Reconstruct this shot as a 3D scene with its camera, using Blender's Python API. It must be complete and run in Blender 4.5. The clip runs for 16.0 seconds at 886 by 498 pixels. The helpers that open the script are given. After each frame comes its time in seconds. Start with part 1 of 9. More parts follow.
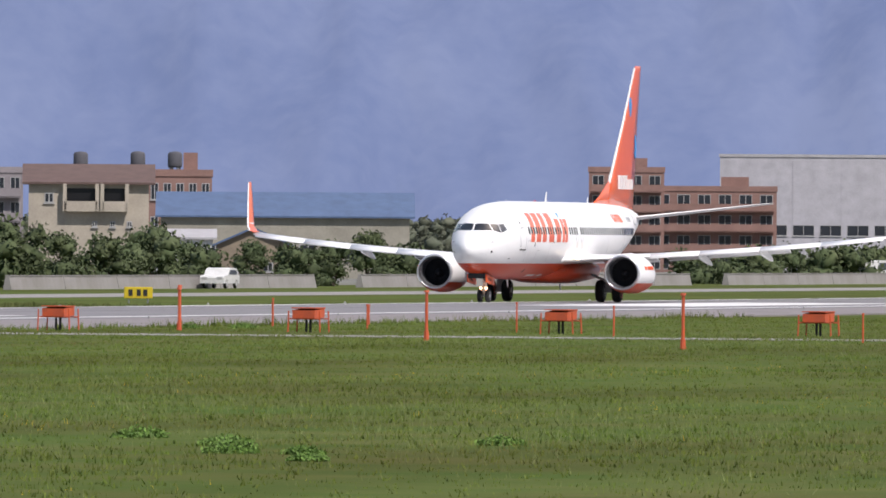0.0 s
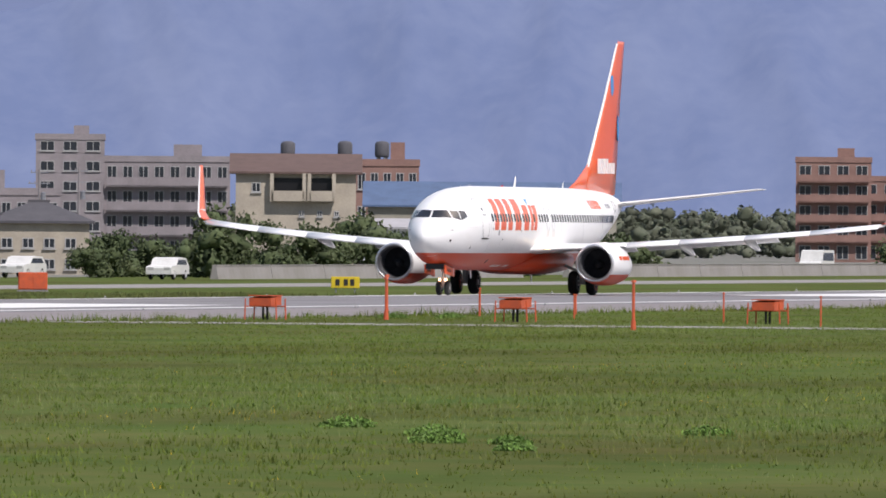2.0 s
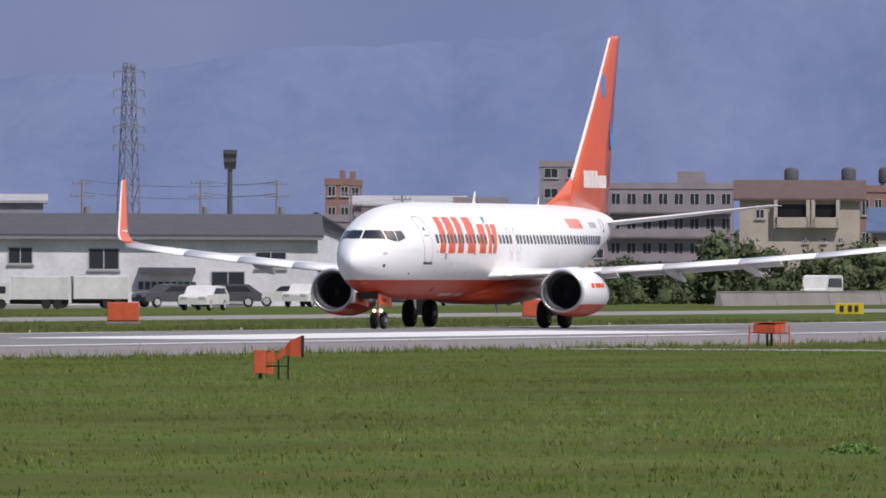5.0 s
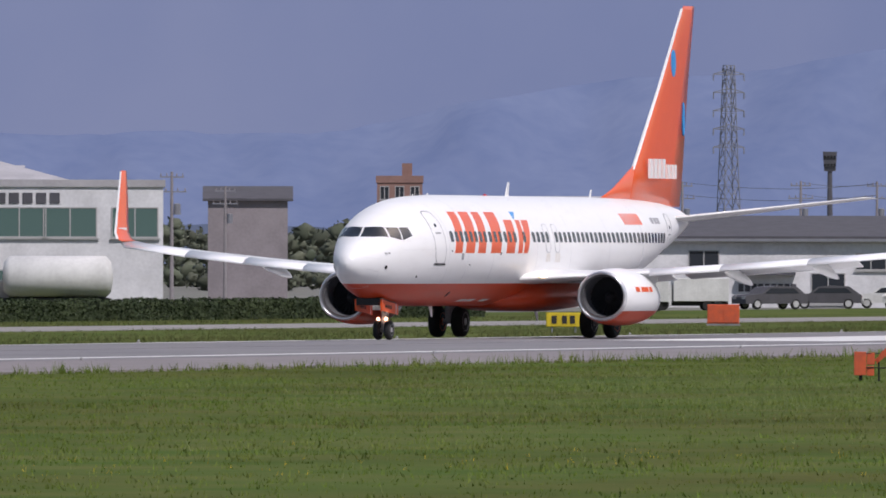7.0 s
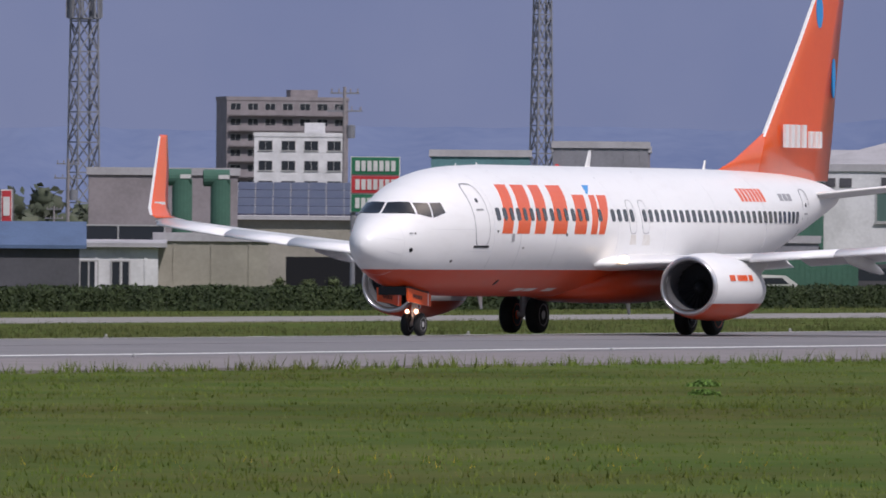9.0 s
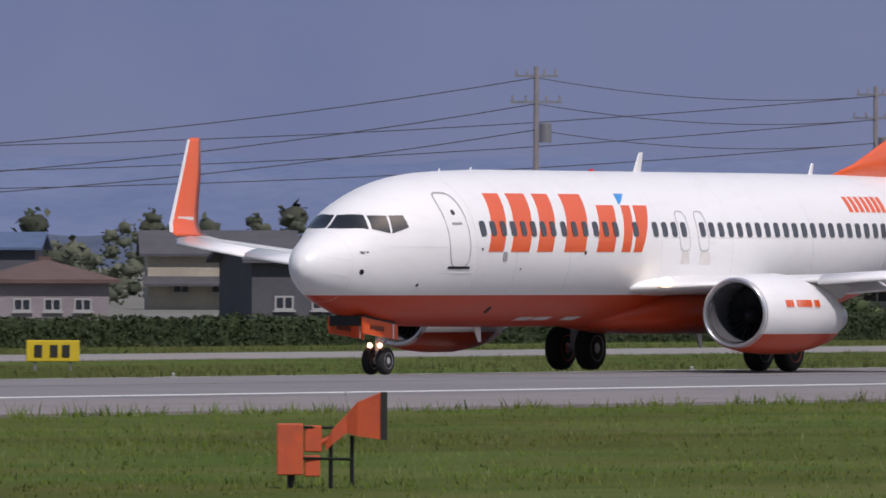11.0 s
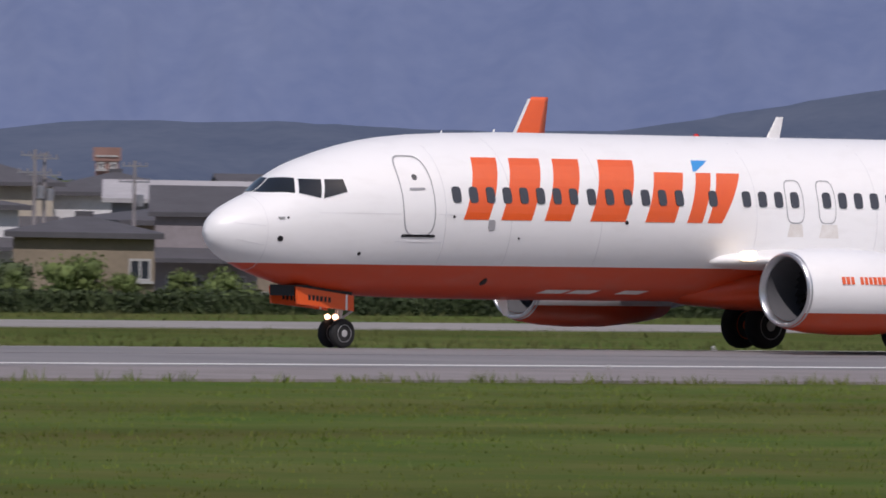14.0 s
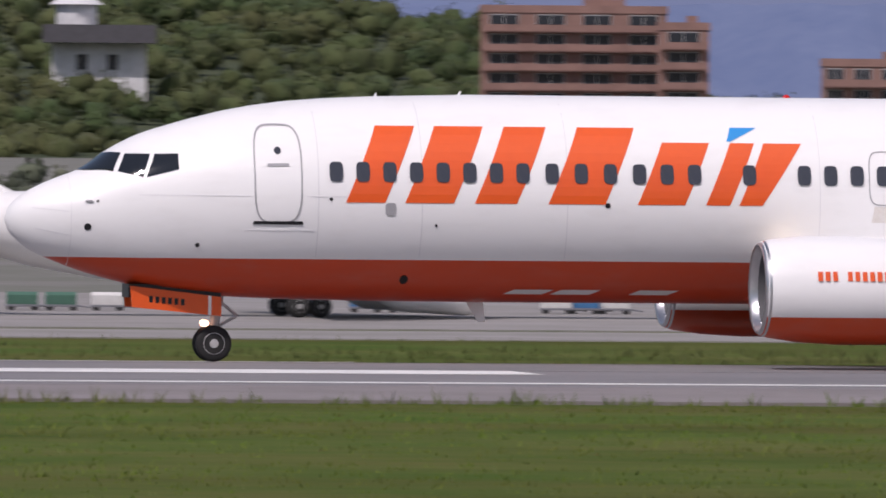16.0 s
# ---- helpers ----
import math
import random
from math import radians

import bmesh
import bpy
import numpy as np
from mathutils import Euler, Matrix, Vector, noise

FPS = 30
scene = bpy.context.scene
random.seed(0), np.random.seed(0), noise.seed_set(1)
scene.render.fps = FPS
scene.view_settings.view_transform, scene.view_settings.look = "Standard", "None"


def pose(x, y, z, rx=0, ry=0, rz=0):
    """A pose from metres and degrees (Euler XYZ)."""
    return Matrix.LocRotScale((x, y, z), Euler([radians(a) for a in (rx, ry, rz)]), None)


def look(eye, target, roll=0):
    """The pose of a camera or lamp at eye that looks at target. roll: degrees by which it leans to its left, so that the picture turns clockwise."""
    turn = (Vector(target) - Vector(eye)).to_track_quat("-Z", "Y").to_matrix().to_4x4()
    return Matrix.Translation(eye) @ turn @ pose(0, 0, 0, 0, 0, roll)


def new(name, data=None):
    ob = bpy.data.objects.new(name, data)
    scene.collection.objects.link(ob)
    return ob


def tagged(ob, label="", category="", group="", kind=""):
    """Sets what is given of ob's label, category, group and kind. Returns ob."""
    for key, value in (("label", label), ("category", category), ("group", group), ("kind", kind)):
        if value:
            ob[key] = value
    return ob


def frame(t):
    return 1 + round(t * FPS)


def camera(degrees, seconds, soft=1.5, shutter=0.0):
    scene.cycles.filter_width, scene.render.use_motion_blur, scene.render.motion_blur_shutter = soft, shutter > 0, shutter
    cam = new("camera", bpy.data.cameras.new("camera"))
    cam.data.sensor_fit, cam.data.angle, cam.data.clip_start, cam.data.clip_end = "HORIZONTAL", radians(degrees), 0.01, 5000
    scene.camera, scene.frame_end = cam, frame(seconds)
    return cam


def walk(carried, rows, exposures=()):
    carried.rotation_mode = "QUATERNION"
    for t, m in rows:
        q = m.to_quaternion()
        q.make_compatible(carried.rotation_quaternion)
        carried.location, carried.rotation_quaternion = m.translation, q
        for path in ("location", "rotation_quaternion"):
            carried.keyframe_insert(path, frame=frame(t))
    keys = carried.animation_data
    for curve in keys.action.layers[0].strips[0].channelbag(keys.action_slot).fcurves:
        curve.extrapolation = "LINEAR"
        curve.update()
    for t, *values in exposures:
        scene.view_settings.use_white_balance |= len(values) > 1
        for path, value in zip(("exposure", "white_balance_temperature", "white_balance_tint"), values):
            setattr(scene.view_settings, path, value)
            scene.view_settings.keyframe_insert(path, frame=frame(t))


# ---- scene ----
# ---- camera and its path ----
cam = camera(3.666, 16.0, soft=1.7, shutter=0.06)
walk(cam, [
    (0.00, pose(0.000, -157.480, 2.900, 89.9787, 0, -76.5574) @ pose(0, 0, 0, 0, 0, 0.369)),
    (0.50, pose(0.000, -157.480, 2.900, 89.9667, 0, -76.4430) @ pose(0, 0, 0, 0, 0, 0.446)),
    (1.00, pose(0.000, -157.480, 2.900, 89.9513, 0, -76.2829) @ pose(0, 0, 0, 0, 0, 0.240)),
    (1.50, pose(0.000, -157.480, 2.900, 89.9369, 0, -75.9848) @ pose(0, 0, 0, 0, 0, -0.039)),
    (2.00, pose(0.000, -157.480, 2.900, 89.9308, 0, -75.7010) @ pose(0, 0, 0, 0, 0, 0.425)),
    (2.50, pose(0.000, -157.480, 2.900, 89.9497, 0, -75.3872) @ pose(0, 0, 0, 0, 0, 0.643)),
    (3.00, pose(0.000, -157.480, 2.900, 89.9425, 0, -75.0831) @ pose(0, 0, 0, 0, 0, 0.692)),
    (3.50, pose(0.000, -157.480, 2.900, 89.9591, 0, -74.8350) @ pose(0, 0, 0, 0, 0, 0.574)),
    (4.00, pose(0.000, -157.480, 2.900, 89.9684, 0, -74.4039) @ pose(0, 0, 0, 0, 0, 0.587)),
    (4.50, pose(0.000, -157.480, 2.900, 90.0090, 0, -74.1082) @ pose(0, 0, 0, 0, 0, 0.520)),
    (5.00, pose(0.000, -157.480, 2.900, 90.0296, 0, -73.6148) @ pose(0, 0, 0, 0, 0, 0.242)),
    (5.50, pose(0.000, -157.480, 2.900, 90.0300, 0, -73.0789) @ pose(0, 0, 0, 0, 0, 0.193)),
    (6.00, pose(0.000, -157.480, 2.900, 90.0303, 0, -72.4931) @ pose(0, 0, 0, 0, 0, 0.157)),
    (6.50, pose(0.000, -157.480, 2.900, 90.0305, 0, -71.8477) @ pose(0, 0, 0, 0, 0, 0.130)),
    (7.00, pose(0.000, -157.480, 2.900, 90.0306, 0, -71.1316) @ pose(0, 0, 0, 0, 0, 0.107)),
    (7.50, pose(0.000, -157.480, 2.900, 90.0307, 0, -70.3322) @ pose(0, 0, 0, 0, 0, 0.084)),
    (8.00, pose(0.000, -157.480, 2.900, 90.0194, 0, -69.2107) @ pose(0, 0, 0, 0, 0, 0.062)),
    (8.50, pose(0.000, -157.480, 2.900, 89.9858, 0, -68.3022) @ pose(0, 0, 0, 0, 0, 0.148)),
    (9.00, pose(0.000, -157.480, 2.900, 89.9507, 0, -67.2433) @ pose(0, 0, 0, 0, 0, 0.445)),
    (9.25, pose(0.000, -157.480, 2.907, 89.9529, 0, -66.6550) @ pose(0, 0, 0, 0, 0, 0.437)),
    (9.50, pose(0.000, -157.480, 2.914, 89.9589, 0, -66.0277) @ pose(0, 0, 0, 0, 0, 0.415)),
    (9.75, pose(0.000, -157.480, 2.922, 89.9677, 0, -65.3575) @ pose(0, 0, 0, 0, 0, 0.380)),
    (10.00, pose(-0.000, -157.480, 2.929, 89.9784, 0, -64.6399) @ pose(0, 0, 0, 0, 0, 0.337)),
    (10.25, pose(-1.192, -158.233, 2.936, 89.9901, 0, -63.8461) @ pose(0, 0, 0, 0, 0, 0.286)),
    (10.50, pose(-3.803, -159.951, 2.943, 90.0017, 0, -62.9652) @ pose(0, 0, 0, 0, 0, 0.232)),
    (10.75, pose(-7.718, -162.661, 2.951, 90.0124, 0, -61.9912) @ pose(0, 0, 0, 0, 0, 0.176)),
    (11.00, pose(-12.620, -166.237, 2.958, 90.0213, 0, -60.9252) @ pose(0, 0, 0, 0, 0, 0.122)),
    (11.25, pose(-18.355, -170.698, 2.965, 90.0272, 0, -59.7594) @ pose(0, 0, 0, 0, 0, 0.071)),
    (11.50, pose(-24.643, -175.925, 2.972, 90.0294, 0, -58.4944) @ pose(0, 0, 0, 0, 0, 0.027)),
    (11.75, pose(-31.166, -181.760, 3.009, 90.0264, 0, -57.0936) @ pose(0, 0, 0, 0, 0, -0.022)),
    (12.00, pose(-37.541, -187.756, 3.045, 90.0187, 0, -55.6289) @ pose(0, 0, 0, 0, 0, -0.051)),
    (12.25, pose(-43.747, -193.930, 3.190, 89.9902, 0, -54.2753) @ pose(0, 0, 0, 0, 0, 0.168)),
    (12.50, pose(-49.771, -200.281, 3.335, 89.9422, 0, -52.8500) @ pose(0, 0, 0, 0, 0, 0.532)),
    (12.75, pose(-55.459, -206.935, 3.480, 89.8759, 0, -51.0985) @ pose(0, 0, 0, 0, 0, 0.896)),
    (13.00, pose(-60.843, -213.836, 3.625, 89.8102, 0, -49.2501) @ pose(0, 0, 0, 0, 0, 1.115)),
    (13.25, pose(-65.693, -221.121, 3.770, 89.7703, 0, -47.3972) @ pose(0, 0, 0, 0, 0, 0.930)),
    (13.50, pose(-69.872, -228.806, 3.915, 89.7359, 0, -45.3809) @ pose(0, 0, 0, 0, 0, 0.746)),
    (13.75, pose(-72.675, -237.081, 4.060, 89.6995, 0, -42.9665) @ pose(0, 0, 0, 0, 0, 0.879)),
    (14.00, pose(-73.610, -245.743, 4.205, 89.6642, 0, -40.2145) @ pose(0, 0, 0, 0, 0, 1.013)),
    (14.25, pose(-71.546, -253.407, 4.277, 89.6276, 0, -37.1544) @ pose(0, 0, 0, 0, 0, 0.956)),
    (14.50, pose(-66.939, -259.142, 4.350, 89.5988, 0, -33.8181) @ pose(0, 0, 0, 0, 0, 0.896)),
    (14.75, pose(-60.228, -262.269, 4.350, 89.5845, 0, -30.1946) @ pose(0, 0, 0, 0, 0, 0.893)),
    (15.00, pose(-52.462, -263.300, 4.350, 89.5727, 0, -26.3647) @ pose(0, 0, 0, 0, 0, 0.890)),
    (15.25, pose(-44.449, -262.625, 4.350, 89.5577, 0, -22.4826) @ pose(0, 0, 0, 0, 0, 0.853)),
    (15.50, pose(-36.481, -261.047, 4.350, 89.5428, 0, -18.4378) @ pose(0, 0, 0, 0, 0, 0.780)),
    (15.75, pose(-28.682, -259.150, 4.350, 89.5294, 0, -14.1589) @ pose(0, 0, 0, 0, 0, 0.666)),
    (16.00, pose(-20.979, -257.153, 4.350, 89.5164, 0, -9.6449) @ pose(0, 0, 0, 0, 0, 0.527)),
], exposures=((0, 0.53, 6500, 15), (3.5, 0.40, 6480, 16), (5.0, 0.24, 6360, 17), (7.5, 0.10, 6300, 18), (9.0, 0.0, 6280, 18), (11.5, -0.08, 6380, 18), (14.0, -0.1, 6400, 19), (16.0, 0.0, 6450, 22)))

# ---- world, sun ----
world = bpy.data.worlds.new("world")
scene.world = world
world.use_nodes = True
wt = world.node_tree
sky = wt.nodes.new("ShaderNodeTexSky")
sky.sky_type, sky.sun_disc = "NISHITA", False
sky.sun_elevation, sky.sun_rotation = radians(51), radians(135)
sky.air_density, sky.dust_density = 1.2, 2.5
wt.nodes["Background"].inputs["Strength"].default_value = 0.085
wt.links.new(sky.outputs["Color"], wt.nodes["Background"].inputs["Color"])
sun = new("sun", bpy.data.lights.new("sun", "SUN"))
sun.data.energy, sun.data.angle, sun.data.color = 3.0, radians(0.6), (1.0, 0.95, 0.88)
sun.matrix_world = look((-55, -56, 96), (0, 0, 0))


# ---- materials ----
def material(name, color, rough=0.6, metal=0.0, second=None, scale=1.0, amount=0.5, bump=0.0, bump_scale=None, coat=0.0, island=0.0, glow=0.0, fine=None):
    """Surface with two scales of noise: broad stains towards a second colour, fine grain, optional relief."""
    m = bpy.data.materials.new(name)
    m.use_nodes = True
    nt = m.node_tree
    b = nt.nodes["Principled BSDF"]
    b.inputs["Roughness"].default_value, b.inputs["Metallic"].default_value = rough, metal
    b.inputs["Coat Weight"].default_value = coat
    b.inputs["Base Color"].default_value = (*color, 1)
    if glow:
        b.inputs["Emission Color"].default_value = (*color, 1)
        b.inputs["Emission Strength"].default_value = glow
    tc = nt.nodes.new("ShaderNodeTexCoord")
    src = None
    if second is not None:
        n1 = nt.nodes.new("ShaderNodeTexNoise")
        n1.inputs["Scale"].default_value, n1.inputs["Detail"].default_value = scale, 6
        nt.links.new(tc.outputs["Object"], n1.inputs["Vector"])
        n2 = nt.nodes.new("ShaderNodeTexNoise")
        n2.inputs["Scale"].default_value, n2.inputs["Detail"].default_value = fine or scale * 9, 4
        nt.links.new(tc.outputs["Object"], n2.inputs["Vector"])
        add = nt.nodes.new("ShaderNodeMath")
        add.operation = "MULTIPLY_ADD"
        nt.links.new(n2.outputs["Fac"], add.inputs[0])
        add.inputs[1].default_value = 0.5
        nt.links.new(n1.outputs["Fac"], add.inputs[2])
        mr = nt.nodes.new("ShaderNodeMapRange")
        mr.inputs["From Min"].default_value, mr.inputs["From Max"].default_value = 0.55, 0.95
        mr.inputs["To Max"].default_value = amount
        nt.links.new(add.outputs[0], mr.inputs["Value"])
        mix = nt.nodes.new("ShaderNodeMix")
        mix.data_type = "RGBA"
        mix.inputs[6].default_value, mix.inputs[7].default_value = (*color, 1), (*second, 1)
        nt.links.new(mr.outputs[0], mix.inputs[0])
        src = mix.outputs[2]
    if island:
        geo = nt.nodes.new("ShaderNodeNewGeometry")
        mr2 = nt.nodes.new("ShaderNodeMapRange")
        mr2.inputs["To Min"].default_value, mr2.inputs["To Max"].default_value = 1 - island, 1 + island
        nt.links.new(geo.outputs["Random Per Island"], mr2.inputs["Value"])
        hs = nt.nodes.new("ShaderNodeHueSaturation")
        hs.inputs["Color"].default_value = (*color, 1)
        if src:
            nt.links.new(src, hs.inputs["Color"])
        nt.links.new(mr2.outputs[0], hs.inputs["Value"])
        src = hs.outputs[0]
    if src:
        nt.links.new(src, b.inputs["Base Color"])
    if bump:
        nb = nt.nodes.new("ShaderNodeTexNoise")
        nb.inputs["Scale"].default_value, nb.inputs["Detail"].default_value = bump_scale or scale * 12, 5
        nt.links.new(tc.outputs["Object"], nb.inputs["Vector"])
        bp = nt.nodes.new("ShaderNodeBump")
        bp.inputs["Strength"].default_value = bump
        bp.inputs["Distance"].default_value = 0.05
        nt.links.new(nb.outputs["Fac"], bp.inputs["Height"])
        nt.links.new(bp.outputs[0], b.inputs["Normal"])
    return m


def split_paint(name, white, lower, level):
    """Glossy aircraft paint: white above a level of the aircraft, a second colour below it, with faint streaks of dirt."""
    m = material(name, white, 0.36, coat=0.1)
    nt = m.node_tree
    b = nt.nodes["Principled BSDF"]
    tc = nt.nodes.new("ShaderNodeTexCoord")
    sep = nt.nodes.new("ShaderNodeSeparateXYZ")
    nt.links.new(tc.outputs["Object"], sep.inputs[0])
    gt = nt.nodes.new("ShaderNodeMath")
    gt.operation = "GREATER_THAN"
    gt.inputs[1].default_value = level
    nt.links.new(sep.outputs["Z"], gt.inputs[0])
    mapping = nt.nodes.new("ShaderNodeMapping")
    mapping.inputs["Scale"].default_value = (0.9, 1.0, 3.0)
    nt.links.new(tc.outputs["Object"], mapping.inputs[0])
    n = nt.nodes.new("ShaderNodeTexNoise")
    n.inputs["Scale"].default_value, n.inputs["Detail"].default_value = 1.3, 7
    nt.links.new(mapping.outputs[0], n.inputs["Vector"])
    dirt = nt.nodes.new("ShaderNodeMapRange")
    dirt.inputs["From Min"].default_value, dirt.inputs["From Max"].default_value = 0.5, 0.8
    dirt.inputs["To Max"].default_value = 0.10
    nt.links.new(n.outputs["Fac"], dirt.inputs["Value"])
    mix = nt.nodes.new("ShaderNodeMix")
    mix.data_type = "RGBA"
    mix.inputs[6].default_value, mix.inputs[7].default_value = (*lower, 1), (*white, 1)
    nt.links.new(gt.outputs[0], mix.inputs[0])
    mix2 = nt.nodes.new("ShaderNodeMix")
    mix2.data_type = "RGBA"
    mix2.inputs[7].default_value = (0.36, 0.33, 0.3, 1)
    nt.links.new(dirt.outputs[0], mix2.inputs[0])
    nt.links.new(mix.outputs[2], mix2.inputs[6])
    nt.links.new(mix2.outputs[2], b.inputs["Base Color"])
    return m


ORANGE, WHITE = (0.80, 0.105, 0.012), (0.83, 0.83, 0.835)
M_BODY = split_paint("aircraft_paint", WHITE, (0.62, 0.062, 0.012), 1.95)
M_NACELLE = split_paint("nacelle_paint", WHITE, (0.66, 0.07, 0.012), 0.98)
M_ORANGE = material("orange_paint", ORANGE, 0.3, coat=0.25, second=(0.7, 0.085, 0.012), scale=0.7, amount=0.5)
M_WHITE = material("white_paint", WHITE, 0.32, coat=0.2, second=(0.62, 0.6, 0.57), scale=0.8, amount=0.35)
M_BLUE = material("blue_paint", (0.02, 0.28, 0.68), 0.3, coat=0.2)
M_GREYLINE = material("grey_seam", (0.33, 0.33, 0.35), 0.5)
M_SEAM = material("faint_seam", (0.70, 0.70, 0.72), 0.4)
M_GRIME = material("pale_grime", (0.66, 0.62, 0.58), 0.5, second=(0.78, 0.77, 0.75), scale=3.0, amount=0.9)
M_GLASS = material("cockpit_glass", (0.015, 0.018, 0.022), 0.06, coat=0.6)
M_PORTHOLE = material("window_glass", (0.045, 0.05, 0.065), 0.12)
M_METAL = material("bare_metal", (0.62, 0.62, 0.64), 0.3, 0.9, second=(0.4, 0.4, 0.42), scale=2, amount=0.5)
M_DARKMETAL = material("dark_metal", (0.03, 0.03, 0.033), 0.4, 0.7)
M_FAN = material("fan_metal", (0.035, 0.035, 0.04), 0.6, 0.3)
M_TYRE = material("tyre_rubber", (0.012, 0.012, 0.013), 0.85, second=(0.03, 0.03, 0.03), scale=4, amount=0.6)
M_STRUT = material("gear_paint", (0.5, 0.5, 0.51), 0.4, second=(0.3, 0.29, 0.28), scale=5, amount=0.5)
M_LAMP = material("lit_lamp", (1.0, 0.78, 0.5), 0.3, glow=2.2)
M_GEARLAMP = material("lit_gear_lamp", (1.0, 0.55, 0.34), 0.3, glow=5)
M_LINER = material("intake_liner", (0.10, 0.10, 0.11), 0.65)
M_REDLAMP = material("red_beacon", (0.6, 0.01, 0.01), 0.25)
M_SLAT = material("slat_paint", (0.86, 0.86, 0.87), 0.28, coat=0.3, second=(0.74, 0.74, 0.75), scale=1.5, amount=0.4)
M_WINGGREY = material("wing_paint", (0.82, 0.82, 0.82), 0.35, coat=0.15, second=(0.6, 0.6, 0.6), scale=0.9, amount=0.4)


# ---- building helpers ----
def mesh_object(name, bm, mat, parent=None, label="", smooth=False):
    me = bpy.data.meshes.new(name)
    bmesh.ops.recalc_face_normals(bm, faces=bm.faces)
    bm.to_mesh(me)
    bm.free()
    for mm in (mat if isinstance(mat, (list, tuple)) else [mat]):
        me.materials.append(mm)
    if smooth:
        for p in me.polygons:
            p.use_smooth = True
    ob = new(name, me)
    if parent is not None:
        ob.parent = parent
    if label:
        ob["label"] = label
    return ob


def part(name, bm, mat, parent, label="", smooth=False):
    return mesh_object(name, bm, mat, parent, label, smooth)


def empty(name, m=None):
    ob = new(name)
    if m is not None:
        ob.matrix_world = m
    return ob


def add_box(bm, x0, x1, y0, y1, z0, z1, m=None, bevel=0.0, mat=0):
    before = len(bm.faces)
    vs = [bm.verts.new((x, y, z)) for x in (x0, x1) for y in (y0, y1) for z in (z0, z1)]
    fs = [bm.faces.new([vs[i] for i in f]) for f in ((0, 1, 3, 2), (4, 6, 7, 5), (0, 4, 5, 1), (2, 3, 7, 6), (0, 2, 6, 4), (1, 5, 7, 3))]
    for f in fs:
        f.material_index = mat
    if m is not None:
        bmesh.ops.transform(bm, matrix=m, verts=vs)
    if bevel:
        bmesh.ops.bevel(bm, geom=list({e for f in fs for e in f.edges}), offset=bevel, segments=1, affect="EDGES", profile=0.5)
    return fs


def box(x0, x1, y0, y1, z0, z1, bevel=0.0, m=None):
    bm = bmesh.new()
    add_box(bm, x0, x1, y0, y1, z0, z1, m, bevel)
    return bm


def add_tube(bm, a, b, r0, r1=None, n=10, caps=True):
    a, b = Vector(a), Vector(b)
    r1 = r0 if r1 is None else r1
    d = (b - a).normalized()
    u = d.orthogonal().normalized()
    v = d.cross(u)
    rings = []
    for c, r in ((a, r0), (b, r1)):
        rings.append([bm.verts.new(c + r * (math.cos(2 * math.pi * k / n) * u + math.sin(2 * math.pi * k / n) * v)) for k in range(n)])
    for k in range(n):
        bm.faces.new([rings[0][k], rings[0][(k + 1) % n], rings[1][(k + 1) % n], rings[1][k]])
    if caps:
        bm.faces.new(rings[0])
        bm.faces.new(rings[1][::-1])


def tube(a, b, r0, r1=None, n=10):
    bm = bmesh.new()
    add_tube(bm, a, b, r0, r1, n)
    return bm


def add_loft(bm, rings, close=True, cap=True):
    rows = [[bm.verts.new(p) for p in r] for r in rings]
    n = len(rows[0])
    for a, b in zip(rows, rows[1:]):
        for k in range(n if close else n - 1):
            bm.faces.new([a[k], a[(k + 1) % n], b[(k + 1) % n], b[k]])
    if cap and close:
        bm.faces.new(rows[0])
        bm.faces.new(rows[-1][::-1])
    return rows


def loft(rings, close=True, cap=True):
    bm = bmesh.new()
    add_loft(bm, rings, close, cap)
    return bm


def lathe(profile, centre, n=28, axis="x"):
    """Surface of revolution; profile of (along, radius)."""
    rings = []
    for a, r in profile:
        ring = []
        for k in range(n):
            c, s = math.cos(2 * math.pi * k / n), math.sin(2 * math.pi * k / n)
            p = (a, r * c, r * s) if axis == "x" else (r * c, a, r * s) if axis == "y" else (r * c, r * s, a)
            ring.append(Vector(centre) + Vector(p))
        rings.append(ring)
    return loft(rings)


# ---- airliner ----
STATIONS_X = (0.0, 0.06, 0.2, 0.45, 0.95, 1.45, 1.95, 2.5, 3.05, 4.1, 5.1, 6.2, 8.8, 24.0, 27.0, 30.0, 33.0, 35.5, 37.4, 38.2)
S_TOP = (2.66, 2.86, 3.02, 3.20, 3.43, 3.62, 3.98, 4.26, 4.44, 4.72, 4.89, 4.98, 5.06, 5.06, 5.05, 5.02, 4.95, 4.80, 4.55, 4.30)
S_BOT = (2.62, 2.44, 2.28, 2.08, 1.86, 1.68, 1.54, 1.41, 1.32, 1.23, 1.19, 1.17, 1.15, 1.17, 1.55, 2.15, 2.85, 3.45, 3.90, 4.10)
S_WID = (0.02, 0.18, 0.35, 0.53, 0.79, 0.98, 1.15, 1.32, 1.46, 1.67, 1.80, 1.86, 1.88, 1.88, 1.82, 1.58, 1.18, 0.75, 0.36, 0.08)
S_MID = (2.64, 2.65, 2.66, 2.68, 2.72, 2.78, 2.85, 2.92, 2.98, 3.06, 3.10, 3.12, 3.12, 3.12, 3.30, 3.55, 3.90, 4.10, 4.22, 4.2)


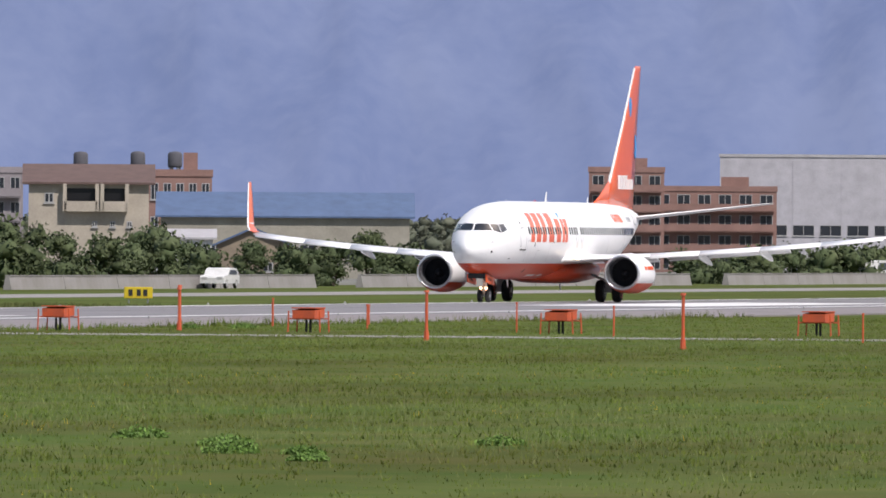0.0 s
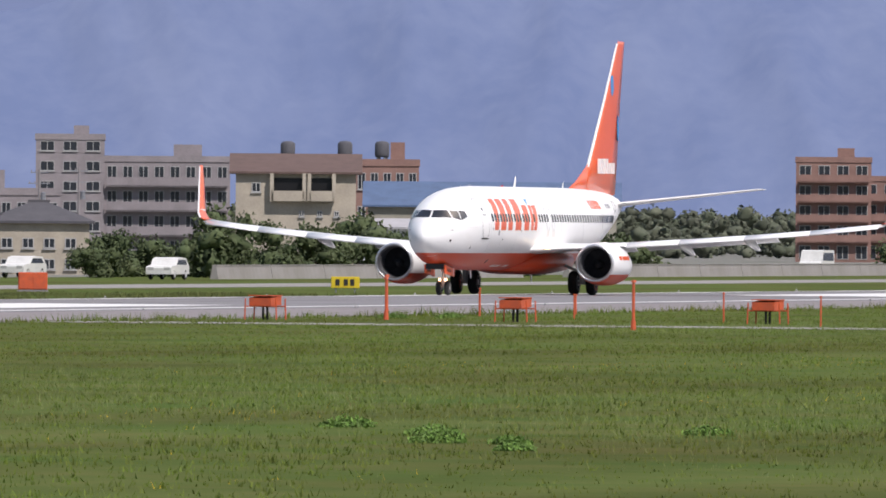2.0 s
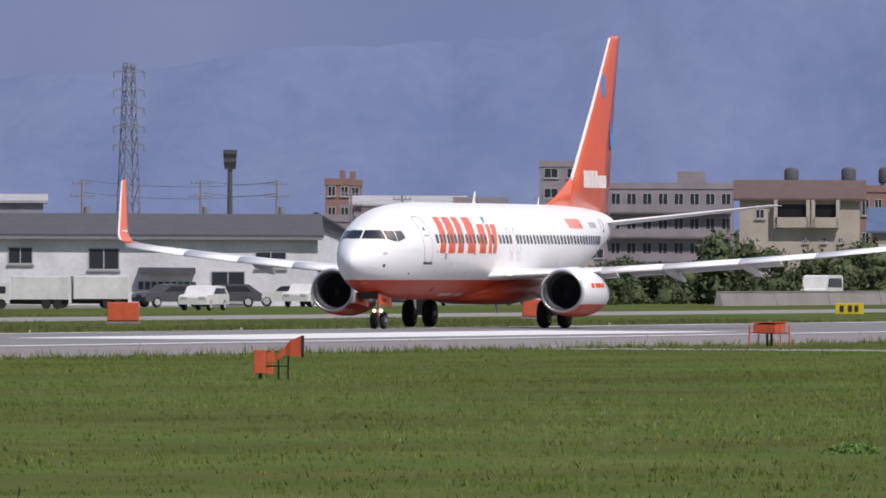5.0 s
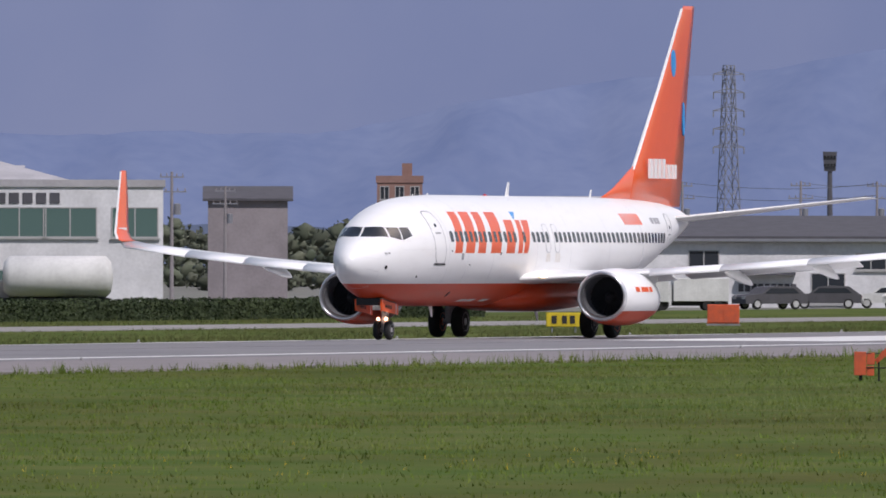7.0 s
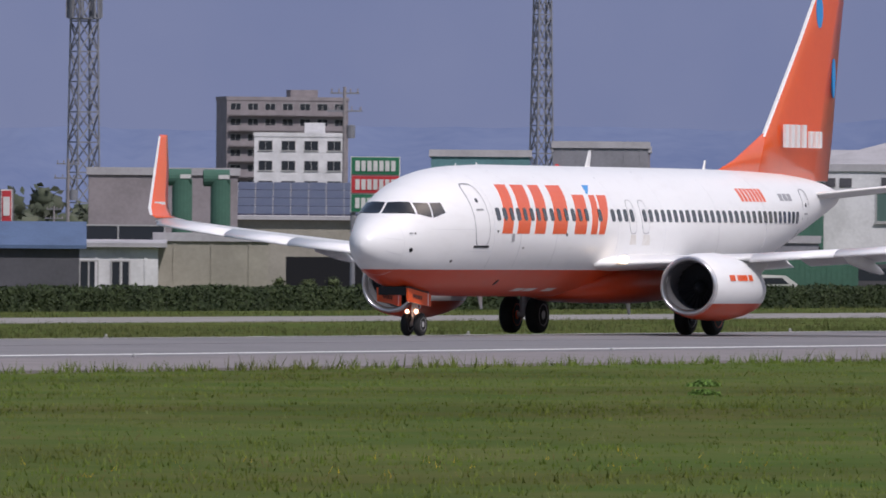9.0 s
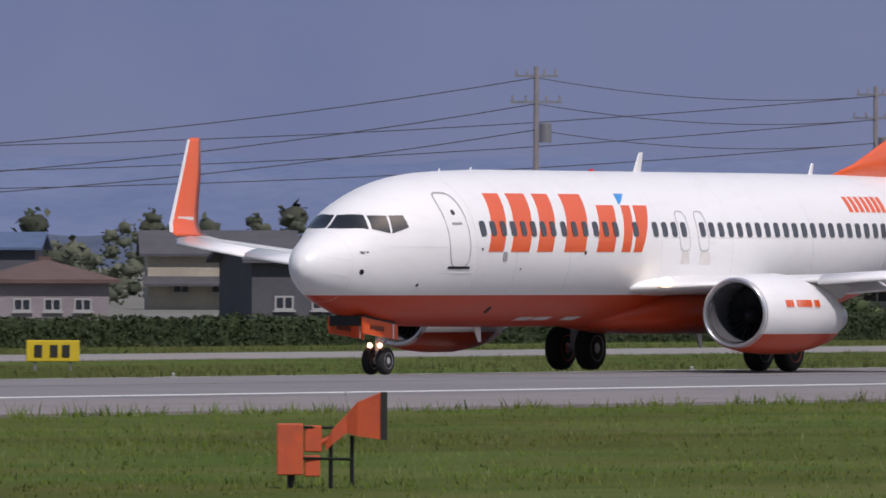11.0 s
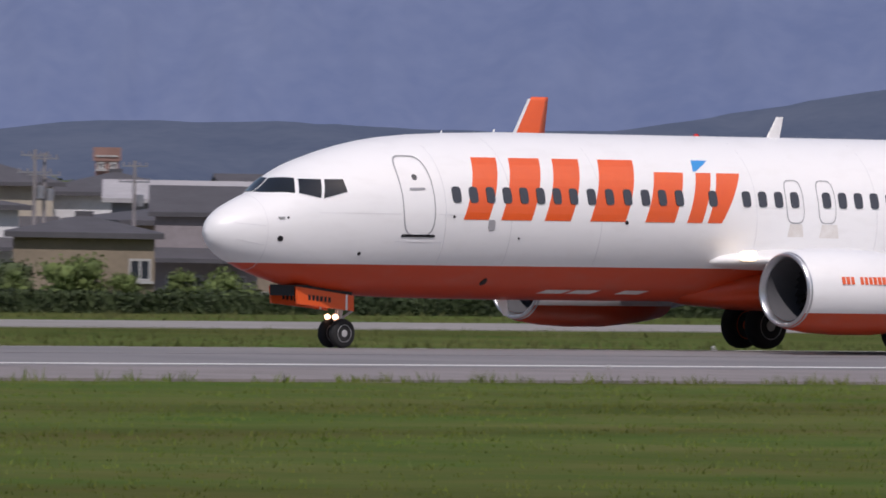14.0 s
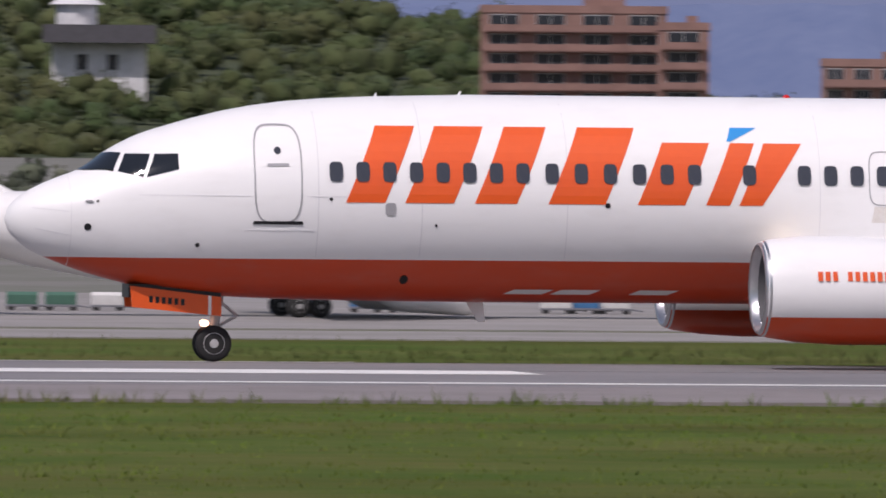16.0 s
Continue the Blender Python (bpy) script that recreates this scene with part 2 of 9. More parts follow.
def smoothed(x, ys):
    xs = STATIONS_X
    if x <= xs[0]:
        return ys[0]
    for k in range(len(xs) - 1):
        if x <= xs[k + 1]:
            break
    else:
        return ys[-1]
    h = xs[k + 1] - xs[k]
    s = (x - xs[k]) / h

    def slope(i):
        if i == 0 or i == len(xs) - 1:
            j = min(i, len(xs) - 2)
            return (ys[j + 1] - ys[j]) / (xs[j + 1] - xs[j])
        a = (ys[i] - ys[i - 1]) / (xs[i] - xs[i - 1])
        b = (ys[i + 1] - ys[i]) / (xs[i + 1] - xs[i])
        return 0 if a * b <= 0 else 2 * a * b / (a + b)
    return ((2 * s ** 3 - 3 * s * s + 1) * ys[k] + (s ** 3 - 2 * s * s + s) * h * slope(k)
            + (3 * s * s - 2 * s ** 3) * ys[k + 1] + (s ** 3 - s * s) * h * slope(k + 1))


def section(x):
    return smoothed(x, S_TOP), smoothed(x, S_BOT), smoothed(x, S_WID), smoothed(x, S_MID)


def skin(x, z, side=-1, off=0.012):
    """A point on the fuselage's side at station x and height z, off outwards."""
    top, bot, w, mid = section(x)
    h = (top - mid) if z > mid else (mid - bot)
    q = max(-0.998, min(0.998, (z - mid) / h))
    y = w * math.sqrt(1 - q * q)
    n = Vector((0, y / (w * w), (z - mid) / (h * h))).normalized()
    return Vector((x, side * (y + off * n.y), z + off * n.z))


def patch(corners, name, mat, parent, label="", side=-1, nu=5, nv=5, off=0.012):
    """A decal or pane that lies on the fuselage: four (x, z) corners, bent to the skin, with a thin rim."""
    bm = bmesh.new()
    (ax, az), (bx, bz), (cx, cz), (dx, dz) = corners
    outer, inner = [], []
    for i in range(nu + 1):
        u = i / nu
        ro, ri = [], []
        for j in range(nv + 1):
            v = j / nv
            x = (ax * (1 - u) + bx * u) * (1 - v) + (dx * (1 - u) + cx * u) * v
            z = (az * (1 - u) + bz * u) * (1 - v) + (dz * (1 - u) + cz * u) * v
            ro.append(bm.verts.new(skin(x, z, side, off)))
        outer.append(ro)
    for i in range(nu):
        for j in range(nv):
            bm.faces.new([outer[i][j], outer[i + 1][j], outer[i + 1][j + 1], outer[i][j + 1]])
    edges = [e for e in bm.edges if e.is_boundary]
    ret = bmesh.ops.extrude_edge_only(bm, edges=edges)
    for v in ret["geom"]:
        if isinstance(v, bmesh.types.BMVert):
            v.co.y -= side * (off + 0.01)
    return part(name, bm, mat, parent, label, smooth=False)


def rounded_patch(cx, cz, w, h, name, mat, parent, label="", side=-1, off=0.012, r=0.35, hole=0.0):
    """A rounded window or hatch outline on the skin; hole > 0 leaves a frame of that width."""
    def outline(w, h, n=20):
        out = []
        for k in range(n):
            a = 2 * math.pi * k / n
            c, s = math.cos(a), math.sin(a)
            p = 1.0 if w < 0.18 else 0.5
            out.append((cx + w / 2 * math.copysign(abs(c) ** p, c), cz + h / 2 * math.copysign(abs(s) ** p, s)))
        return out
    bm = bmesh.new()
    o = [bm.verts.new(skin(x, z, side, off)) for x, z in outline(w, h, 20 if hole == 0 else 40)]
    back = [bm.verts.new(skin(x, z, side, -0.01)) for x, z in outline(w, h, len(o))]
    n = len(o)
    for k in range(n):
        bm.faces.new([o[k], o[(k + 1) % n], back[(k + 1) % n], back[k]])
    if hole:
        i = [bm.verts.new(skin(x, z, side, off)) for x, z in outline(w - 2 * hole, h - 2 * hole, n)]
        for k in range(n):
            bm.faces.new([o[k], o[(k + 1) % n], i[(k + 1) % n], i[k]])
    else:
        bm.faces.new(o)
    return part(name, bm, mat, parent, label)


def aerofoil(le, te, thick, n=7):
    """Closed section between leading and trailing edge points (x, z), at thickness thick."""
    pts = []
    for k in range(n + 1):
        s = (k / n) ** 1.7
        t = thick * (1.48 * math.sqrt(s) - 0.63 * s - 1.76 * s * s + 1.42 * s ** 3 - 0.51 * s ** 4)
        pts.append((s, t * 1.1))
    up = [(le[0] + (te[0] - le[0]) * s, le[1] + (te[1] - le[1]) * s + t) for s, t in pts]
    lo = [(le[0] + (te[0] - le[0]) * s, le[1] + (te[1] - le[1]) * s - t * 0.8) for s, t in pts[-2:0:-1]]
    return up + lo


def wheel(name, parent, x, y, z, r, w, rim):
    tyre = part(name, lathe([(-w / 2, r * 0.62), (-w / 2, r * 0.86), (-w * 0.36, r * 0.97), (-w * 0.15, r), (w * 0.15, r), (w * 0.36, r * 0.97), (w / 2, r * 0.86), (w / 2, r * 0.62)], (x, y, z), 28, "y"), M_TYRE, parent, "", True)
    part("rim", lathe([(-w * 0.53, 0.03), (-w * 0.53, r * 0.22), (-w * 0.44, r * 0.3), (-w * 0.46, r * 0.52), (-w * 0.53, r * 0.6), (w * 0.53, r * 0.6), (w * 0.46, r * 0.52), (w * 0.44, r * 0.3), (w * 0.53, r * 0.22), (w * 0.53, 0.03)], (x, y, z), 20, "y"), rim, tyre, "", True)
    return tyre


def airliner():
    jet = tagged(empty("airliner"), "white and orange twin-engine jet airliner rolling on the runway", "airliner")
    # fuselage
    xs = [0.0, 0.02, 0.06, 0.12, 0.2, 0.3, 0.45, 0.65, 0.9, 1.15, 1.3, 1.45, 1.58, 1.7, 1.83, 1.95, 2.08, 2.2, 2.35, 2.5, 2.65, 2.8, 2.95, 3.1, 3.35, 3.6, 4.1, 4.6, 5.2, 6.0, 7.0, 8.8, 12, 16, 20, 24, 25.5, 27, 28.5, 30, 31.5, 33, 34.3, 35.5, 36.5, 37.4, 38.0, 38.2]
    rings = []
    for x in xs:
        top, bot, w, mid = section(x)
        ring = []
        for k in range(56):
            a = 2 * math.pi * k / 56
            c, s = math.cos(a), math.sin(a)
            ring.append((x, w * c, mid + (top - mid if s > 0 else mid - bot) * s))
        rings.append(ring)
    fuselage = part("fuselage", loft(rings), M_BODY, jet, "white fuselage with an orange belly", True)
    # belly fairing at the wing root
    rings = []
    for x, w, z0, z1 in ((14.0, 0.7, 1.2, 1.5), (15.2, 1.5, 1.05, 1.9), (16.6, 1.95, 0.95, 2.2), (19.5, 2.05, 0.93, 2.35), (21.5, 1.9, 1.02, 2.2), (23.6, 1.0, 1.25, 1.7)):
        rings.append([(x, w * math.copysign(abs(math.cos(a)) ** 0.7, math.cos(a)), (z0 + z1) / 2 + (z1 - z0) / 2 * math.copysign(abs(math.sin(a)) ** 0.8, math.sin(a))) for a in [2 * math.pi * k / 32 for k in range(32)]])
    part("belly_fairing", loft(rings), M_BODY, jet, "", True)
    # cockpit windows, both sides
    for side in (-1, 1):
        panes = (((2.00, 3.56), (2.44, 3.46), (2.60, 3.89), (2.16, 3.89)),
                 ((2.51, 3.46), (3.10, 3.61), (3.10, 3.90), (2.68, 3.89)))
        for pn in panes:
            patch(pn, "cockpit_window", M_GLASS, jet, "dark cockpit window pane", side, 8, 8)
        # front windscreen pane, from the centre post round to the side post
        bm = bmesh.new()
        rows = []
        for i in range(9):
            v = i / 8
            row = []
            for j in range(11):
                u = j / 10
                x = (1.37 + 0.46 * v) * (1 - u ** 1.7) + (1.93 + 0.17 * v) * u ** 1.7
                top, bot, w, mid = section(x)
                y = 0.035 + (0.87 - 0.26 * v - 0.035) * u
                z = mid + (top - mid) * math.sqrt(max(0.0, 1 - (y / w) ** 2))
                row.append(bm.verts.new((x - 0.008, side * (y + 0.008 * u), z + 0.014)))
            rows.append(row)
        for i in range(8):
            for j in range(10):
                bm.faces.new([rows[i][j], rows[i + 1][j], rows[i + 1][j + 1], rows[i][j + 1]])
        ret = bmesh.ops.extrude_face_region(bm, geom=bm.faces[:])
        for v in ret["geom"]:
            if isinstance(v, bmesh.types.BMVert):
                v.co.z -= 0.03
        part("windscreen_pane", bm, M_GLASS, jet, "dark windscreen pane")
    # nose seam, doors, service hatches
    bm = bmesh.new()
    for x in (1.14,):
        top, bot, w, mid = section(x)
        ro = [bm.verts.new((x, (w + 0.003) * math.cos(a), mid + ((top - mid if math.sin(a) > 0 else mid - bot) + 0.003) * math.sin(a))) for a in [2 * math.pi * k / 48 for k in range(48)]]
        top, bot, w, mid = section(x + 0.009)
        r2 = [bm.verts.new((x + 0.009, (w + 0.003) * math.cos(a), mid + ((top - mid if math.sin(a) > 0 else mid - bot) + 0.006) * math.sin(a))) for a in [2 * math.pi * k / 48 for k in range(48)]]
        for k in range(48):
            bm.faces.new([ro[k], ro[(k + 1) % 48], r2[(k + 1) % 48], r2[k]])
    part("radome_seam", bm, M_SEAM, jet)
    for side in (-1, 1):
        for x0, x1, z0, z1 in ((0.45, 1.1, 2.86, 2.80), (0.5, 1.1, 2.48, 2.36), (2.35, 4.4, 3.12, 3.12), (5.45, 7.0, 3.12, 3.12), (4.3, 5.6, 2.48, 2.48)):
            patch(((x0, z0), (x1, z1), (x1, z1 + 0.012), (x0, z0 + 0.012)), "panel_seam", M_SEAM, jet, "", side, 6, 1, 0.004)
        for x in (5.66, 7.62, 10.38, 15.2, 19.0, 23.4, 27.6):
            patch(((x, 2.0), (x + 0.014, 2.0), (x + 0.014, 4.9), (x, 4.9)), "panel_seam", M_SEAM, jet, "", side, 1, 14, 0.004)
        for x in (9.35, 10.25, 11.75):
            patch(((x, 1.32), (x + 0.75, 1.32), (x + 0.95, 1.41), (x + 0.2, 1.41)), "belly_mark", M_WHITE, jet, "white slanted mark on the belly", side, 4, 3, 0.006)
        patch(((1.40, 2.98), (1.52, 2.985), (1.52, 3.01), (1.40, 3.005)), "probe", M_GREYLINE, jet, "", side, 2, 1, 0.05)
    for side in (-1, 1):
        for x, w in ((4.92, 0.9), (32.2, 0.8)):
            door = rounded_patch(x, 3.55, w, 1.86, "cabin_door", M_GREYLINE, jet, "outlined cabin door", side, 0.008, hole=0.028)
            if side < 0:
                rounded_patch(x, 3.98, 0.13, 0.13, "door_window", M_PORTHOLE, door)
                patch(((x - 0.21, 3.68), (x + 0.21, 3.69), (x + 0.19, 3.74), (x - 0.19, 3.73)), "door_handle", M_GREYLINE, door, "", side)
                patch(((x - 0.47, 2.60), (x + 0.47, 2.60), (x + 0.45, 2.66), (x - 0.45, 2.66)), "scuff_plate", M_DARKMETAL, door, "", side)
        for x in (16.42, 17.43):
            rounded_patch(x, 3.55, 0.56, 1.02, "overwing_exit", M_GREYLINE, jet, "outlined overwing exit hatch", side, 0.008, hole=0.02)
        for x, w, z in ((16.2, 0.5, 2.72), (17.2, 0.62, 2.70)):
            patch(((x, z), (x + w, z), (x + w * 0.86, 3.02), (x + w * 0.1, 3.02)), "grime_streak", M_GRIME, jet, "faint brownish grime below the overwing exits", side, 4, 3, 0.003)
        rounded_patch(7.03, 2.90, 0.2, 0.24, "service_hatch", M_GREYLINE, jet, "", side)
        for x, z, d in ((1.44, 2.52, 0.13), (3.45, 2.2, 0.08), (11.15, 3.0, 0.1), (5.9, 3.08, 0.06), (7.4, 1.58, 0.16), (7.9, 2.6, 0.05), (1.62, 3.0, 0.05)):
            rounded_patch(x, z, d, d, "sensor_port", M_DARKMETAL, jet, "", side)
        x = 6.0
        for k in range(50):
            if k not in (14, 16, 21) and x < 31.2:
                rounded_patch(x, 3.59, 0.255, 0.37, "cabin_window", M_PORTHOLE, jet, "", side, 0.022)
            x += 0.505 if k < 7 else 0.555 if k < 11 else 0.525 if k < 17 else 0.505
    # title along the side, as plain slanted blocks, and a blue wedge
    for side in (-1,):
        z0, z1, low = 3.02, 4.46, 4.19
        for x0, x1, zt in ((6.18, 6.92, z1), (7.30, 8.22, z1), (8.62, 9.42, z1), (10.02, 11.10, z1), (11.72, 12.62, low), (13.02, 13.48, low), (13.66, 14.10, low)):
            sl = 0.62 * (zt - z0) / (z1 - z0)
            patch(((x0, z0), (x1, z0), (x1 + sl + (0.28 if x0 > 13.6 else 0), zt), (x0 + sl, zt)), "title_block", M_ORANGE, jet, "plain orange block of the side title", side, 4, 9, 0.007)
        patch(((13.46, 4.22), (13.54, 4.22), (14.06, 4.48), (13.56, 4.48)), "title_wedge", M_BLUE, jet, "bright blue wedge above the title", side, 3, 4, 0.007)
        for x in (25.9, 26.22, 26.54, 26.86, 27.18, 27.5, 27.82):
            patch(((x, 4.06), (x + 0.2, 4.06), (x + 0.21, 4.46), (x + 0.01, 4.46)), "title_block", M_ORANGE, jet, "", side, 3, 4, 0.007)
        for x in (29.5, 29.95, 30.4):
            patch(((x, 4.1), (x + 0.33, 4.1), (x + 0.33, 4.32), (x, 4.32)), "mark_bar", M_GREYLINE, jet, "", side, 3, 3, 0.007)
    # blade antennas and beacon
    for x, z, s in ((17.3, 5.03, 1.0), (26.8, 5.02, 0.6), (8.6, 5.03, 0.18), (7.0, 5.0, 0.15)):
        bm = bmesh.new()
        h = 0.52 * s
        add_loft(bm, [[(px, py, z - 0.02) for px, py in aerofoil((x - 0.22 * s, 0), (x + 0.22 * s, 0), 0.05)], [(px, py, z + h) for px, py in aerofoil((x + 0.12 * s, 0), (x + 0.34 * s, 0), 0.03)]])
        part("blade_antenna", bm, M_WHITE, jet)
    for x, z, s in ((8.9, 1.2, -1), (20.6, 1.0, -1)):
        bm = loft([[(x - 0.15, -0.02, z), (x + 0.2, -0.02, z), (x + 0.2, 0.02, z), (x - 0.15, 0.02, z)], [(x + 0.12, -0.01, z - 0.42), (x + 0.26, -0.01, z - 0.42), (x + 0.26, 0.01, z - 0.42), (x + 0.12, 0.01, z - 0.42)]])
        part("blade_antenna", bm, M_WHITE, jet)
    part("beacon", lathe([(5.03, 0.08), (5.08, 0.07), (5.11, 0.04), (5.12, 0.01)], (14.9, 0, 0), 12, "z"), M_REDLAMP, jet, "red anti-collision beacon", True)
    # wings
    for side in (-1, 1):
        rings = []
        for y, le, te, z, t in ((0.5, 13.2, 21.8, 2.16, 0.52), (1.7, 14.0, 21.7, 2.22, 0.50), (2.4, 14.75, 21.6, 2.25, 0.42), (3.4, 15.5, 21.4, 2.30, 0.34), (5.2, 16.45, 21.25, 2.40, 0.27), (9.5, 18.65, 22.3, 2.70, 0.22), (13.2, 20.7, 23.3, 3.03, 0.18), (16.1, 22.25, 24.05, 3.33, 0.14), (16.55, 22.5, 24.2, 3.42, 0.11)):
            rings.append([(x, side * y, zz) for x, zz in aerofoil((le, z - 0.10), (te, z + 0.02), t)])
        wing = part("wing", loft(rings), M_WINGGREY, jet, "long swept white wing", True)
        rings = []
        for y, z, le, te, t in ((16.5, 3.42, 22.48, 24.2, 0.07), (16.75, 3.52, 22.66, 24.24, 0.08), (16.92, 3.75, 22.92, 24.36, 0.07), (17.0, 4.1, 23.2, 24.5, 0.06), (17.15, 5.0, 23.85, 24.88, 0.05), (17.3, 5.93, 24.45, 25.12, 0.035), (17.32, 6.02, 24.6, 25.14, 0.01)):
            rings.append([(x, side * (y - (zz - 0)), z) for x, zz in aerofoil((le, 0), (te, 0), t)])
        part("winglet", loft(rings), M_ORANGE, wing, "tall orange winglet with a white leading edge", True)
        patches = loft([[(le - 0.03, side * (y - w), z), (le + 0.03, side * (y - w), z), (le + 0.03, side * (y + w), z), (le - 0.03, side * (y + w), z)] for y, z, le, w in ((16.75, 3.52, 22.66, 0.04), (16.92, 3.75, 22.92, 0.035), (17.15, 5.0, 23.85, 0.03), (17.3, 5.97, 24.5, 0.02))])
        part("leading_edge", patches, M_WHITE, wing)
        part("mark_bar", box(23.3, 24.1, side * 17.0 - 0.085, side * 17.0 + 0.085, 3.84, 3.93), M_WHITE, wing, "small white lettering bar on the winglet")
        # flaps, slightly lowered
        for y0, y1, a0, a1 in ((2.1, 4.9, 21.45, 21.15), (5.4, 11.4, 21.25, 22.75)):
            z0, z1 = 2.08 + 0.075 * (y0 - 1.9), 2.08 + 0.075 * (y1 - 1.9)
            rings = [[(x, side * y, zz) for x, zz in aerofoil((a - 0.35, z + 0.08), (a + 0.85, z - 0.25), 0.09)] for y, a, z in ((y0, a0, z0), (y1, a1, z1))]
            part("flap", loft(rings), M_WINGGREY, wing, "", True)
        for y in (3.1, 7.4, 10.4):
            xc, zc = 20.5 + max(0, (y - 5.2)) * 0.25, 1.88 + 0.08 * (y - 1.9)
            rings = [[(xc + dx, side * y + r * 0.55 * math.cos(a), zc + dz + r * math.sin(a)) for a in [2 * math.pi * k / 12 for k in range(12)]] for dx, r, dz in ((-1.5, 0.03, 0.12), (-0.9, 0.17, 0.02), (0.0, 0.22, -0.06), (0.9, 0.2, -0.2), (1.7, 0.1, -0.36), (2.0, 0.02, -0.42))]
            part("flap_fairing", loft(rings), M_WINGGREY, wing, "", True)
        # leading-edge slats, slightly drooped, inboard and outboard of the engine
        for cuts in (((5.6, 16.65, 2.43, 0.26), (7.83, 17.80, 2.58, 0.23)), ((7.85, 17.81, 2.58, 0.23), (10.63, 19.28, 2.80, 0.2)), ((10.65, 19.29, 2.80, 0.2), (13.43, 20.83, 3.05, 0.17)), ((13.45, 20.84, 3.05, 0.17), (16.4, 22.42, 3.38, 0.13))):
            rings = [[(x, side * y, zz) for x, zz in aerofoil((le - 0.14, z - 0.17), (le + 0.66, z + 0.06), t * 0.8)] for y, le, z, t in cuts]
            part("slat", loft(rings), M_SLAT, wing, "bright leading-edge slat", True)
        # fixed root glove with the lit landing lamp
        part("landing_light", lathe([(14.34, 0.02), (14.37, 0.10), (14.45, 0.12), (14.75, 0.13)], (0, side * 2.30, 2.26), 14), M_LAMP, wing, "lit landing lamp in the wing root", True)
    # engines
    for side in (-1, 1):
        c = (0, side * 4.83, 1.44)
        prof_out = ((13.45, 0.86), (13.5, 0.90), (13.65, 0.95), (14.2, 1.02), (15.0, 1.05), (16.2, 1.02), (17.2, 0.9), (17.9, 0.76))
        prof_in = ((17.9, 0.72), (16.5, 0.8), (14.6, 0.78), (14.0, 0.76), (13.65, 0.77), (13.48, 0.82))
        rings = []
        n = 36
        for a, r in prof_out + prof_in:
            ring = []
            for k in range(n):
                t = 2 * math.pi * k / n
                y, z = r * math.cos(t), r * math.sin(t)
                if z < 0:
                    z *= 0.93
                ring.append((a, c[1] + y, c[2] + z + (15.0 - a) * 0.02))
            rings.append(ring)
        bm = bmesh.new()
        rows = add_loft(bm, rings, True, False)
        for k in range(n):
            bm.faces.new([rows[-1][k], rows[-1][(k + 1) % n], rows[0][(k + 1) % n], rows[0][k]])
        nac = part("nacelle", bm, M_NACELLE, jet, "white engine nacelle with an orange underside", True)
        rings = []
        for a, r in ((13.56, 0.925), (13.47, 0.885), (13.435, 0.85), (13.47, 0.81), (13.62, 0.765)):
            rings.append([(a, c[1] + r * math.cos(t), c[2] + 0.03 + r * (math.sin(t) if math.sin(t) > 0 else 0.93 * math.sin(t))) for t in [2 * math.pi * k / n for k in range(n)]])
        part("intake_lip", loft(rings, True, False), M_METAL, nac, "bare metal intake lip", True)
        part("intake_duct", loft([[(a, c[1] + r * math.cos(t), c[2] + 0.03 + r * (math.sin(t) if math.sin(t) > 0 else 0.93 * math.sin(t))) for t in [2 * math.pi * k / n for k in range(n)]] for a, r in ((13.60, 0.745), (13.75, 0.725), (14.7, 0.725))], True, False), M_LINER, nac, "", True)
        hub = part("fan_disc", lathe([(14.6, 0.02), (14.62, 0.72)], (0, c[1], c[2] + 0.02), 24), M_DARKMETAL, nac)
        for k in range(24):
            bm = bmesh.new()
            t = 2 * math.pi * k / 24
            u, v = Vector((0, math.cos(t), math.sin(t))), Vector((0, -math.sin(t), math.cos(t)))
            o = Vector((14.45, c[1], c[2] + 0.02))
            q = [o + u * 0.2 - v * 0.03, o + u * 0.72 - v * 0.1 + Vector((-0.02, 0, 0)), o + u * 0.72 + v * 0.08 + Vector((0.12, 0, 0)), o + u * 0.2 + v * 0.03 + Vector((0.1, 0, 0))]
            add_loft(bm, [q, [p + Vector((0.015, 0, 0)) for p in q]])
            part("fan_blade", bm, M_FAN, hub)
        part("spinner", lathe([(14.12, 0.01), (14.2, 0.08), (14.35, 0.17), (14.55, 0.24), (14.9, 0.24)], (0, c[1], c[2] + 0.02), 16), M_FAN, nac, "", True)
        part("duct_wall", lathe([(14.75, 0.02), (14.76, 0.78)], (0, c[1], c[2]), 24), M_DARKMETAL, nac)
        part("exhaust_core", lathe([(16.8, 0.62), (18.2, 0.5), (18.9, 0.38), (18.9, 0.3), (19.4, 0.06), (19.45, 0.01)], (0, c[1], c[2] - 0.05), 24), M_METAL, nac, "", True)
        pyl = loft([[(14.6, c[1] - 0.06, 2.42), (14.6, c[1] + 0.06, 2.42), (18.9, c[1] + 0.2, 1.85), (18.9, c[1] - 0.2, 1.85)], [(15.6, c[1] - 0.06, 2.5), (15.6, c[1] + 0.06, 2.5), (19.5, c[1] + 0.2, 2.15), (19.5, c[1] - 0.2, 2.15)]])
        part("pylon", pyl, M_WHITE, nac)
        # web address, as small plain bars on the outboard flank
        bm = bmesh.new()
        for k in range(13):
            if k in (3, 10):
                continue
            x0 = 14.4 + 0.14 * k
            a = radians(12)
            p = [(x0, c[1] + side * 1.062 * math.cos(b), c[2] + 1.062 * math.sin(b)) for b in (a, a + 0.17)]
            q = [(x0 + 0.085, c[1] + side * 1.062 * math.cos(b), c[2] + 1.062 * math.sin(b)) for b in (a + 0.17, a)]
            vs = [bm.verts.new(v) for v in p + q]
            bm.faces.new(vs)
